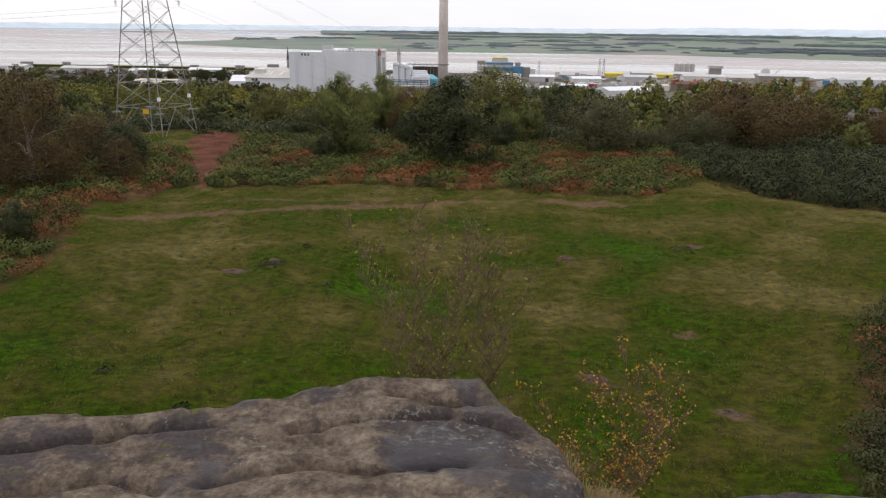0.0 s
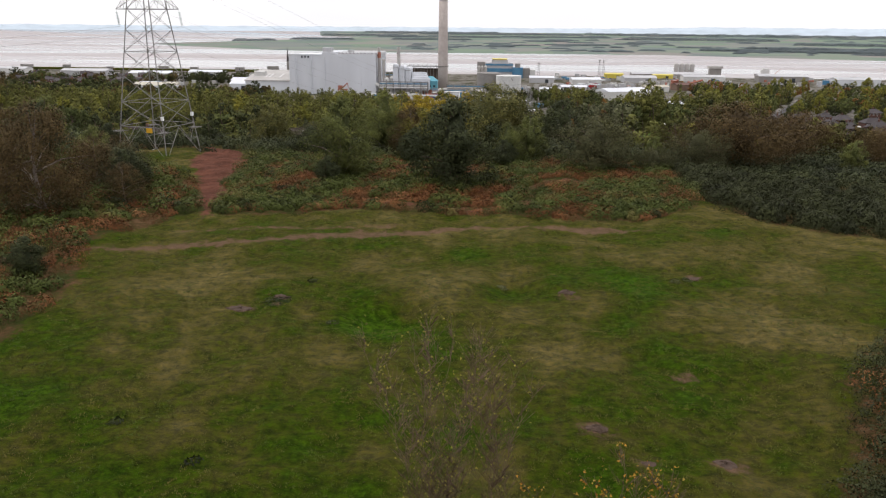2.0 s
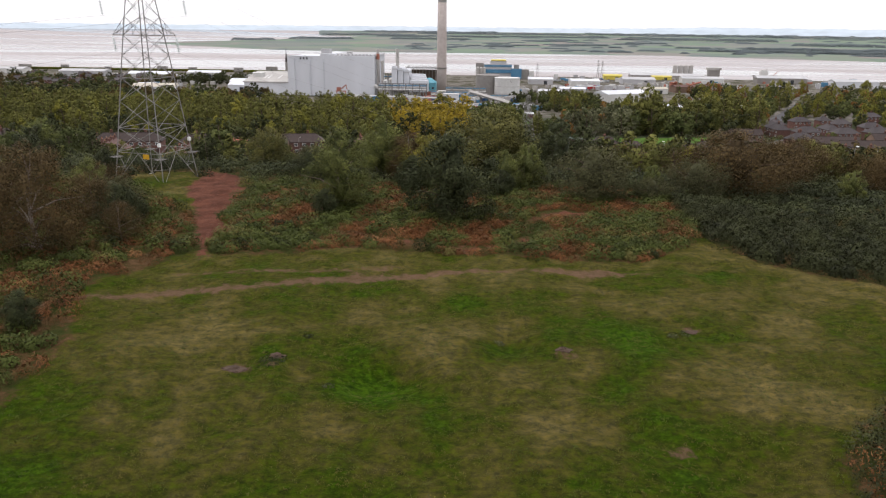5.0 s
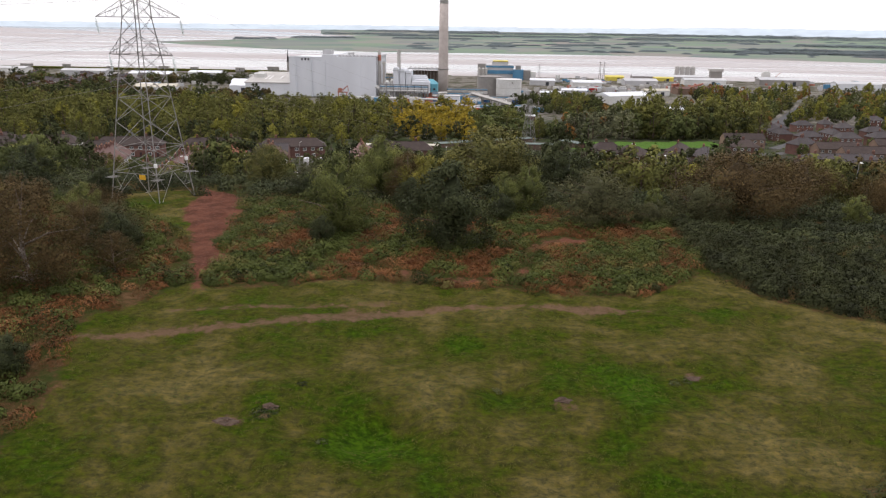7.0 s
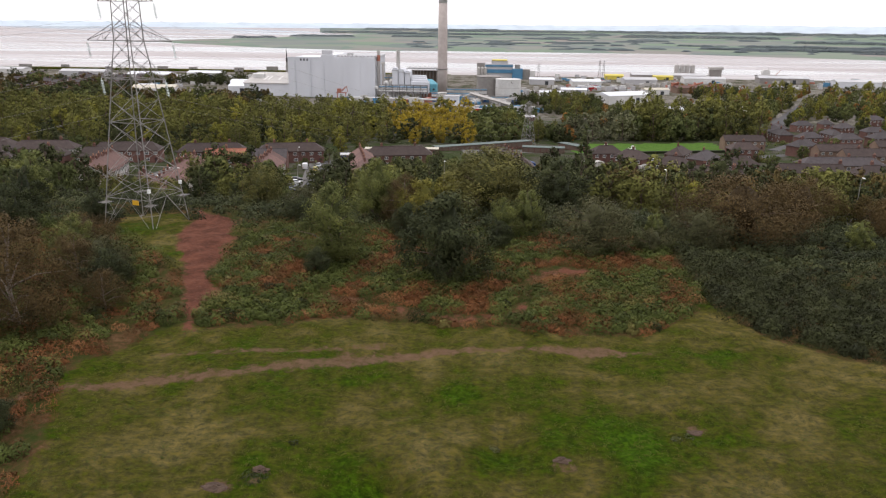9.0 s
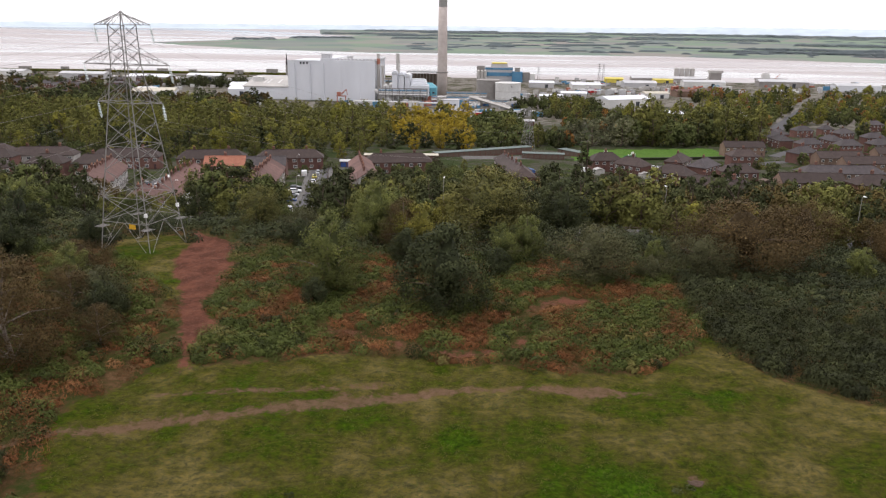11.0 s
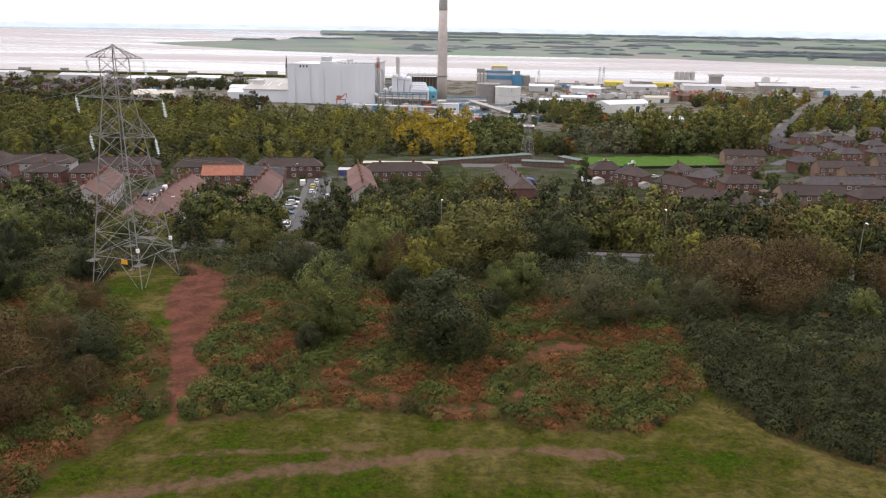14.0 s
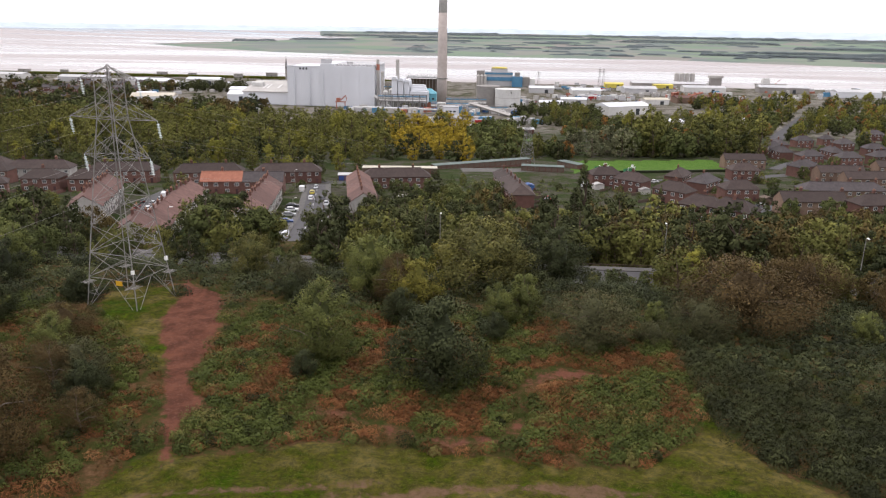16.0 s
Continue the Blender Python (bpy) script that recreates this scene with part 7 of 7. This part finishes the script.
root = thing("process_silo", "tall pale silo in a row beside the works", "silo", "process silos")
part("drum", Geo().lathe([(3.2, 0), (3.2, 26), (1.2, 28.5)], 20), TANK_WHITE, root)
part("skirt", Geo().lathe([(3.4, 0), (3.4, 1.5)], 20), CONC_DARK, root)
part("ladder", Geo().box(0, -3.35, 13, 0.7, 0.2, 26), STEEL, root)
silo_stock = Stock(root)
for x, y, s, sz in ((-121, 826, 0.9, 0.7), (-115.5, 830, 0.9, 0.75), (-110.2, 834, 0.9, 0.8), (-126.6, 826, 0.8, 0.55)):
    silo_stock.put(x, y, BASE, 0, s, sz)

filt = thing("filter_house", "white stepped filter houses with hopper legs", "factory")
for i in range(3):
    x0 = -114.5 + i * 6.4
    z1 = -25.6 - i * 1.7
    part("tall_cell", Geo().prism([(x0, -50), (x0 + 5.7, -50), (x0 + 5.7, z1 - 1.6), (x0 + 4.4, z1), (x0 + 1.3, z1), (x0, z1 - 1.6)], 827 + i * 3, 856), CLAD, filt)
    part("walkway", Geo().slab(x0 - 0.2, x0 + 5.9, 826.2 + i * 3, 827 + i * 3, z1 - 3.2, z1 - 2.9), STEEL, filt)
    part("base_duct", Geo().slab(x0 + 0.8, x0 + 4.9, 830 + i * 3, 848, -54.5, -50), TANK_GREY, filt)
for i in range(4):
    x0, z = -96.5 + i * 1.4, -34.2 - i * 2.0
    part("stepped_roof", Geo().prism([(x0, z - 4), (x0 + 17.5, z - 4), (x0 + 17.5, z - 0.8), (x0 + 15, z), (x0 + 1.5, z)], 840 - i * 5, 845 - i * 5), CLAD, filt)
block(filt, "filter_body", -94.5, -75.4, 826, 842, -52.5, -40.4, CLAD)
for i in range(6):
    part("hopper", Geo().tube((-92.6 + i * 3.1, 828, -52.5), (-92.6 + i * 3.1, 828, -57), 1.4, 0.3, 4), TANK_GREY, filt)
for i in range(8):
    part("steel_leg", Geo().box(-114 + i * 5.3, 827, -53, 0.5, 0.5, 13), STEEL, filt)
duct = thing("conveyor_duct", "pale inclined duct beside the works", "duct")
part("tube", Geo().tube((-133, 826, -46), (-114.5, 824, -58.5), 1.7, None, 12), TANK_WHITE, duct)
part("support", Geo().box(-122, 825, -56, 0.6, 0.6, 8), STEEL, duct)

cyan = thing("plant_house", "turquoise clad plant house with a hipped roof beside the stack", "plant house", m=pose(-76, 850, BASE))
part("base", Geo().slab(-8, 8, -7, 7, -0.5, 6.5), RED_PAINT, cyan, "red-oxide lower storey")
part("wall", Geo().slab(-8.2, 8.2, -7.2, 7.2, 6.5, 15.5), CYAN_CLAD, cyan)
part("roof", Geo().add([(-8.6, -7.6, 15.5), (8.6, -7.6, 15.5), (8.6, 7.6, 15.5), (-8.6, 7.6, 15.5), (-2.5, 0, 20.5), (2.5, 0, 20.5)], [(0, 1, 5, 4), (1, 2, 5), (2, 3, 4, 5), (3, 0, 4), (0, 3, 2, 1)]), CYAN_CLAD, cyan)
for x in (-5, 0, 5):
    part("louvre", Geo().slab(x - 1.2, x + 1.2, -7.35, -7.15, 9, 11), PANE, cyan)

rack = thing("coal_gantry", "long dark open steel shed behind the works", "shed")
block(rack, "roof", -112, -68, 940, 965, -33.5, -32.0, CLAD_GREY)
for i in range(12):
    block(rack, "column", -111.5 + i * 3.9, -110.9 + i * 3.9, 940, 941, BASE, -33.5, CONC_DARK)
block(rack, "back_wall", -112, -68, 962, 963, BASE, -36, WOOD_DARK)
for i in range(8):
    block(rack, "roof_fin", -110.5 + i * 5.3, -109.7 + i * 5.3, 942, 960, -32.0, -30.6, TANK_WHITE)

tank = thing("storage_tank", "wide grey-brown storage tank with a flat roof", "tank", "storage tanks", pose(-11, 850, BASE))
part("drum", Geo().lathe([(13.0, 0), (13.0, 24), (13.3, 24.2), (13.3, 24.8), (0.5, 26.0)], 40), CONC_DARK, tank)
part("stair", Geo().tube((-12.8, -2, 4), (4, -12.8, 24), 0.5, None, 4), STEEL, tank)
tank2 = thing("storage_tank", "wide white storage tank with a flat roof", "tank", "storage tanks", pose(10.5, 833, BASE))
part("drum", Geo().lathe([(13.6, 0), (13.6, 22.5), (13.9, 22.7), (13.9, 23.2), (0.5, 24.2)], 40), TANK_WHITE, tank2)
part("stair", Geo().tube((3, -13.8, 21), (13.5, -4, 3), 0.45, None, 4), STEEL, tank2)
for z in (7, 14):
    part("stiffener", Geo().lathe([(13.65, z), (13.85, z + 0.2), (13.65, z + 0.5)], 40), TANK_GREY, tank2)

office = thing("gatehouse", "plain white flat-roofed office at the works", "office", m=pose(-45, 742, -57.9))
part("wall", Geo().slab(-7.2, 7.2, 0, 12, -1, 10.2), CLAD, office)
part("roof", Geo().slab(-7.5, 7.5, -0.3, 12.3, 10.2, 10.8), CLAD_GREY, office)
for i in range(3):
    part("window", Geo().box(-3.6 + i * 3.6, -0.05, 6.2, 2.4, 0.15, 1.6), PANE, office)

rng_f = np.random.default_rng(5)
for i in range(13):
    c = thing("freight_container", "deep blue freight container in a long row", "container", "blue containers", pose(-158 + i * 7.6, 800 + rng_f.uniform(-1, 1), BASE, 0, 0, rng_f.uniform(-2, 2)))
    part("shell", Geo().box(0, 0, 2.2, 7.0, 2.6, 4.4), BLUE_DEEP if i % 5 else BLUE_CLAD, c)
    for k in range(6):
        part("rib", Geo().box(-3 + k * 1.2, -1.34, 2.2, 0.16, 0.1, 4.2), BLUE_DEEP, c)
pipe = thing("pipe_bridge", "long pale pipe on trestles before the works", "pipe")
part("tube", Geo().tube((-150, 790, -54.5), (-60, 776, -54.0), 1.0, None, 10), TANK_WHITE, pipe)
for i in range(9):
    part("trestle", Geo().box(-147 + i * 10.7, 789.5 - i * 1.7, -57, 0.6, 1.2, 5.5), STEEL, pipe)
part("bend", Geo().tube((-60, 776, -54), (-60, 772, -47), 1.0, None, 10), TANK_WHITE, pipe)
part("riser", Geo().tube((-60, 772, -47), (-52, 770, -46.5), 1.0, None, 10), TANK_WHITE, pipe)

crane = thing("grab_crane", "red-oxide material handling crane in the yard", "crane", m=pose(-166, 806, BASE))
part("portal", Geo().box(-4.5, 0, 4, 0.9, 0.9, 8).box(4.5, 0, 4, 0.9, 0.9, 8).box(0, 0, 8.2, 11, 1.4, 1.0), RED_PAINT, crane)
part("cab", Geo().box(-2.5, 0, 10.5, 4, 3, 3.6), RED_PAINT, crane)
part("boom", Geo().tube((0, 0, 10), (5.5, 0, 15), 0.7, 0.5, 4).tube((5.5, 0, 15), (6.5, 0, 9), 0.45, 0.3, 4), RED_PAINT, crane)

conv = thing("conveyor_bridge", "inclined enclosed conveyor on steel trestles", "conveyor")
part("gallery", Geo().tube((-28, 800, -49), (14, 760, -56.5), 1.8, None, 4), TANK_GREY, conv)
for i in range(5):
    q = i / 4
    part("trestle", Geo().box(-28 + 42 * q, 800 - 40 * q, -55 - q * 2, 0.8, 0.8, 10 - q * 5), STEEL, conv)
for i in range(26):
    x, y = rng_f.uniform(-60, 20), rng_f.uniform(765, 818)
    w, d, h = rng_f.uniform(3, 9), rng_f.uniform(3, 7), rng_f.uniform(3, 8)
    m_ = (TANK_WHITE, TANK_GREY, CLAD_GREY, BLUE_DEEP, BLUE_CLAD, STEEL)[int(rng_f.integers(6))]
    u = thing("plant_unit", "small steel plant cabin in the works yard", "plant", "plant units", pose(x, y, -58.7, 0, 0, rng_f.uniform(-15, 15)))
    part("casing", Geo().box(0, 0, h / 2, w, d, h), m_, u)
    part("roof_unit", Geo().box(w * 0.1, 0, h + 0.4, w * 0.5, d * 0.6, 0.9), TANK_GREY, u)
    part("pipe", Geo().tube((w / 2, 0, h * 0.5), (w / 2 + 2.5, 0, h * 0.5), 0.3, None, 6), STEEL, u)

# riverside works
blue = thing("blue_works", "blue and grey clad works with a yellow roof house", "factory")
block(blue, "wall", -21, 21, 1190, 1230, -61, -38.5, CLAD_GREY)
block(blue, "blue_band", -21.3, 21.3, 1189, 1231, -52, -46.5, BLUE_CLAD)
block(blue, "blue_band", -21.3, 21.3, 1189.2, 1231, -42.5, -40.0, BLUE_CLAD)
block(blue, "roof_house", -12, 13, 1194, 1215, -38.5, -34, CLAD_GREY)
block(blue, "yellow_roof", -11, 12, 1193.5, 1215.5, -34, -32.4, YELLOW_PAINT)
block(blue, "blue_annex", 20, 36, 1180, 1200, -61, -45.0, BLUE_CLAD)
block(blue, "dark_tower", -34, -22, 1192, 1206, -61, -37.5, CONC_DARK)
block(blue, "grey_annex", 36.4, 47, 1186, 1206, -61, -46, CONC_DARK)
block(blue, "white_annex", 47.4, 55, 1184, 1200, -61, -48, TANK_WHITE)
block(blue, "roof_duct", 24, 32, 1184, 1192, -45, -39, CONC_DARK)
for i in range(3):
    part("vessel", Geo().lathe([(2.4, 0), (2.4, 16), (0.5, 18)], 12, (-31 + i * 5, 1184, -60.4)), TANK_GREY, blue)

root = thing("cement_silo", "grey cylindrical silo on the quay", "silo", "quay silos")
part("drum", Geo().lathe([(4.2, 3), (4.4, 5), (4.4, 20), (2, 22)], 20), TANK_GREY, root)
part("stand", Geo().box(0, 0, 1.5, 6, 6, 3), CONC_DARK, root)
quay_silo = Stock(root)
for i in range(4):
    quay_silo.put(296 + i * 8.6, 1318, -61, 0, 0.9)
t_ = thing("quay_tower", "grey concrete hopper tower on the quay", "tower")
block(t_, "shaft", 350, 368, 1310, 1322, -61, -49, CONC_DARK)
block(t_, "head", 348, 370, 1309, 1323, -49, -45, TANK_GREY)
block(t_, "annex", 326, 347, 1308, 1322, -61, -57, TANK_WHITE)

SHEDS = [  # x, y, length, depth, height, turn, wall, roof
    (276, 1290, 118, 24, 9, 0, CONC_DARK, CLAD_GREY), (178, 1215, 28, 16, 6, 0, YELLOW_PAINT, YELLOW_PAINT), (255, 1225, 30, 12, 5, 0, YELLOW_PAINT, YELLOW_PAINT), (131, 822, 52, 26, 9, 28, TANK_WHITE, CLAD),
    (-372, 812, 44, 26, 9, 12, CLAD, ROOF_CREAM), (-402, 858, 20, 14, 8, 8, BLUE_CLAD, CLAD), (-300, 880, 22, 30, 8, 4, CLAD, CLAD), (-318, 960, 40, 24, 7, 4, TANK_WHITE, CLAD), (-272, 862, 12, 8, 22, 0, TANK_WHITE, TANK_WHITE),
    (120, 1080, 40, 22, 6, 6, TANK_WHITE, CLAD), (200, 1120, 46, 24, 7, 4, CLAD_GREY, CLAD_GREY), (300, 1160, 60, 22, 7, 0, TANK_WHITE, CLAD_GREY), (60, 1090, 34, 20, 7, 0, CLAD_GREY, CLAD), (420, 1180, 70, 26, 8, -4, CONC_DARK, CLAD_GREY),
    (-500, 1080, 60, 26, 7, 0, TANK_WHITE, CLAD), (-620, 1120, 70, 24, 7, 0, CLAD_GREY, CLAD_GREY), (-430, 1110, 50, 22, 8, 0, TANK_WHITE, CLAD), (-760, 1150, 60, 22, 7, 0, TANK_WHITE, CLAD_GREY), (-480, 960, 40, 20, 6, 8, BRICK, ROOF_SLATE),
    (240, 980, 44, 18, 7, 12, BRICK_BUFF, ROOF_PINK), (190, 950, 30, 16, 6, 12, TANK_WHITE, ROOF_CREAM), (500, 1120, 60, 24, 8, 0, CLAD, CLAD_GREY), (60, 880, 26, 14, 6, 0, TANK_WHITE, CLAD), (90, 930, 30, 16, 6, 0, CLAD_GREY, CLAD),
    (-20, 640, 30, 10, 4, 4, BRICK_BUFF, CLAD_GREY), (18, 626, 24, 9, 3.5, 2, BRICK, CLAD_GREY), (150, 700, 30, 16, 6, 20, TANK_WHITE, CLAD), (210, 720, 34, 14, 6, 15, TANK_WHITE, CLAD), (560, 900, 40, 20, 9, -10, CLAD, CLAD_GREY),
]
for x, y, L, D, h, turn, wm, rm in SHEDS:
    words = {CONC_DARK: "dark concrete", YELLOW_PAINT: "bright yellow", TANK_WHITE: "white", CLAD: "pale clad", BLUE_CLAD: "blue clad", CLAD_GREY: "grey clad", BRICK: "red-brick", BRICK_BUFF: "buff-brick", RED_PAINT: "red-painted"}[wm]
    root = thing("warehouse", f"{words} warehouse with a low sheet roof near the river", "warehouse", "riverside sheds", pose(x, y, ground_z(x, y), 0, 0, turn))
    part("wall", Geo().slab(-L / 2, L / 2, -D / 2, D / 2, -1.5, h), wm, root)
    part("roof", Geo().add([(-L / 2 - 0.5, -D / 2 - 0.5, h), (L / 2 + 0.5, -D / 2 - 0.5, h), (L / 2 + 0.5, 0, h + D * 0.12), (-L / 2 - 0.5, 0, h + D * 0.12), (L / 2 + 0.5, D / 2 + 0.5, h), (-L / 2 - 0.5, D / 2 + 0.5, h)],
                           [(0, 1, 2, 3), (3, 2, 4, 5), (1, 4, 2), (0, 3, 5), (0, 5, 4, 1)]), rm, root)
    part("door", Geo().box(L * 0.2, -D / 2 - 0.1, h * 0.35, 4.5, 0.25, h * 0.7), PANE, root)

lorry_stock = {}
for colour in ("white", "silver", "blue", "red"):
    root = thing("lorry", f"{colour} articulated lorry parked in a yard", "lorry", "parked lorries")
    part("trailer", Geo().box(-2, 0, 2.4, 10, 2.5, 2.9), CARS[colour] if colour != "blue" else BLUE_CLAD, root)
    part("cab", Geo().box(4.6, 0, 1.9, 2.2, 2.4, 2.8), CARS[colour], root)
    part("windscreen", Geo().box(5.68, 0, 2.4, 0.1, 2.0, 1.0), PANE, root)
    for wx in (-5, -3.8, 2.6, 4.8):
        part("wheel", Geo().tube((wx, -1.2, 0.5), (wx, 1.2, 0.5), 0.5, None, 10), TYRE, root)
    lorry_stock[colour] = Stock(root)
for i in range(56):
    zone = i % 4
    x, y = ((100 + rng_f.uniform(0, 60), 1000 + rng_f.uniform(0, 40)), (60 + rng_f.uniform(0, 110), 1130 + rng_f.uniform(0, 50)), (-60 + rng_f.uniform(0, 90), 690 + rng_f.uniform(0, 40)), (-330 + rng_f.uniform(0, 90), 760 + rng_f.uniform(0, 60)))[zone]
    lorry_stock[("white", "white", "silver", "white", "red", "blue", "white")[i % 7]].put(x, y, ground_z(x, y), (35, 10, 5, 20)[zone] + rng_f.uniform(-4, 4), 0.9)

ship = thing("ship", "white ship's superstructure above the dock wall", "ship", m=pose(445, 1305, -62))
part("hull", Geo().prism([(-22, 0), (20, 0), (26, 6), (-24, 6)], -5, 5), CONC_DARK, ship)
part("bridge", Geo().box(-8, 0, 9, 12, 8, 7).box(-8, 0, 13.5, 9, 7, 2.5), TANK_WHITE, ship)
part("mast", Geo().tube((-4, 0, 14), (-4, 0, 19), 0.4, 0.2, 6), TANK_WHITE, ship)
part("crane_arm", Geo().tube((8, 0, 6), (16, 0, 14), 0.5, 0.3, 6), RED_PAINT, ship)

gantry = thing("red_scrap_plant", "red-oxide steel plant with conveyors in a yard", "plant", m=pose(236, 1000, -60.3))
for i in range(7):
    part("frame", Geo().box(-22 + i * 7, 0, 4 + (i % 3), 1.2, 8, 8 + 2 * (i % 3)), RED_PAINT, gantry)
part("hopper", Geo().tube((-12, 0, 5), (-12, 0, 11), 2, 5, 4), RED_PAINT, gantry)
part("belt", Geo().tube((-10, -4, 3), (22, -4, 12), 1.2, None, 4), RED_PAINT, gantry)

# flood bank along the river
strip("embankment_1", [(-1200, 1262), (-300, 1258), (300, 1340), (900, 1270)], 9, 3.2, GROUND, "low dark flood bank along the river", 6)
for i in range(11):
    x, y = -1000 + i * 70 + rng_f.uniform(-34, 34), 1256 + rng_f.uniform(-6, 6)
    u = thing("bank_hut", "small dark hut on the flood bank", "hut", "bank huts", pose(x, y, ground_z(x, y) + 3.0))
    w = rng_f.uniform(8, 20)
    part("wall", Geo().slab(-w / 2, w / 2, -3, 3, -2, rng_f.uniform(3, 6.5)), CONC_DARK, u)
    part("door", Geo().box(0, -3.1, 1.1, 1.4, 0.2, 2.2), PANE, u)
MASTS = ((160, 1250, 27), (60, 1180, 24), (168, 1262, 26), (720, 1180, 24))
for x, y, h in MASTS:
    u = thing("lattice_mast", "thin grey lattice mast by the river", "mast", "lattice masts", pose(x, y, ground_z(x, y)))
    g = Geo()
    for sx, sy in ((-1, -1), (1, -1), (1, 1), (-1, 1)):
        g.tube((sx * 1.6, sy * 1.6, 0), (sx * 0.3, sy * 0.3, h), 0.22, None, 4)
    part("frame", g, STEEL, u)
    for k in range(3):
        part("arm", Geo().box(0, 0, h - 2 - k * 3, 7 - abs(k - 1) * 2, 0.3, 0.3), STEEL, u)

# loose containers, tanks and vehicles in the yards
root = thing("freight_container", "steel freight container in a riverside yard", "container", "yard containers")
part("shell", Geo().box(0, 0, 1.3, 6.1, 2.44, 2.6), TANK_GREY, root)
part("door", Geo().box(3.06, 0, 1.3, 0.08, 2.3, 2.4), STEEL, root)
boxes = [Stock(root)]
for m_, word in ((TANK_WHITE, "white"), (RED_PAINT, "red"), (BLUE_CLAD, "blue"), (CLAD_GREY, "pale grey")):
    root = thing("freight_container", f"{word} freight container in a riverside yard", "container", "yard containers")
    part("shell", Geo().box(0, 0, 1.3, 6.1, 2.44, 2.6), m_, root)
    part("door", Geo().box(3.06, 0, 1.3, 0.08, 2.3, 2.4), STEEL, root)
    boxes.append(Stock(root))
YARDS = [(60, 190, 985, 1050), (40, 320, 1120, 1250), (-60, 40, 690, 735), (-330, -240, 730, 800), (-520, -300, 900, 1130), (180, 420, 1040, 1110), (-160, -60, 770, 800), (-10, 60, 890, 1000), (380, 560, 1060, 1250)]
for i in range(290):
    x0, x1, y0, y1 = YARDS[i % len(YARDS)]
    x, y = rng_f.uniform(x0, x1), rng_f.uniform(y0, y1)
    s = rng_f.uniform(0.7, 1.5)
    boxes[int(rng_f.choice([0, 0, 0, 1, 1, 1, 4, 4, 4, 0, 1, 4, 2, 3]))].put(x, y, ground_z(x, y), rng_f.uniform(-30, 60), s, s * rng_f.uniform(0.8, 1.8))


# cars in the works' and riverside yards
FAR_CARS = {}
for colour in ("white", "silver", "black", "red", "blue"):
    root = thing("car", f"{colour} car parked in a works yard", "car", "yard cars")
    part("body", Geo().prism([(-2.1, 0.2), (2.1, 0.2), (2.12, 0.7), (1.1, 0.9), (-2.0, 0.95)], -0.85, 0.85), CARS[colour], root)
    part("cabin", Geo().prism([(-1.8, 0.92), (1.1, 0.9), (0.4, 1.42), (-1.3, 1.42)], -0.72, 0.72), PANE, root)
    FAR_CARS[colour] = Stock(root)
for i in range(170):
    x0, x1, y0, y1 = ((70, 190, 985, 1045), (-60, 30, 688, 735), (150, 330, 1150, 1240), (-330, -250, 740, 800), (30, 70, 880, 960))[i % 5]
    x, y = x0 + (x1 - x0) * rng_f.uniform(), y0 + (y1 - y0) * round(rng_f.uniform() * 4) / 4
    FAR_CARS[("white", "silver", "black", "white", "silver", "blue", "white", "red")[i % 8]].put(x, y, ground_z(x, y), 80 + rng_f.uniform(-6, 6), 1.1)


# steelwork and pipes between the boiler hall and the tanks
for x0, x1, y, tall in ((-128, -76, 818, 16), (-70, -30, 806, 10), (-56, -12, 828, 13), (-30, 12, 792, 8), (-130, -100, 856, 24)):
    root = thing("pipe_rack", "galvanised steel pipe rack across the works yard", "pipe rack", "pipe racks", pose(x0, y, -59.2))
    L = x1 - x0
    n = max(3, int(L / 7))
    for k in range(n + 1):
        part("column", Geo().box(k * L / n, 0, tall / 2, 0.5, 0.5, tall).box(k * L / n, 5, tall / 2, 0.5, 0.5, tall), STEEL, root)
    for z in (tall * 0.55, tall * 0.98):
        part("beam", Geo().box(L / 2, 0, z, L, 0.4, 0.5).box(L / 2, 5, z, L, 0.4, 0.5), STEEL, root)
    for k, m_ in enumerate((TANK_WHITE, TANK_GREY, BLUE_CLAD, TANK_WHITE)):
        part("pipe", Geo().tube((0, 0.8 + k * 1.2, tall * (0.6 + 0.13 * (k % 3))), (L, 0.8 + k * 1.2, tall * (0.6 + 0.13 * (k % 3))), 0.55, None, 8), m_, root)
    part("brace", Geo().tube((0, -0.1, 0.5), (L / n, -0.1, tall * 0.95), 0.2, None, 4).tube((L, -0.1, 0.5), (L - L / n, -0.1, tall * 0.95), 0.2, None, 4), STEEL, root)
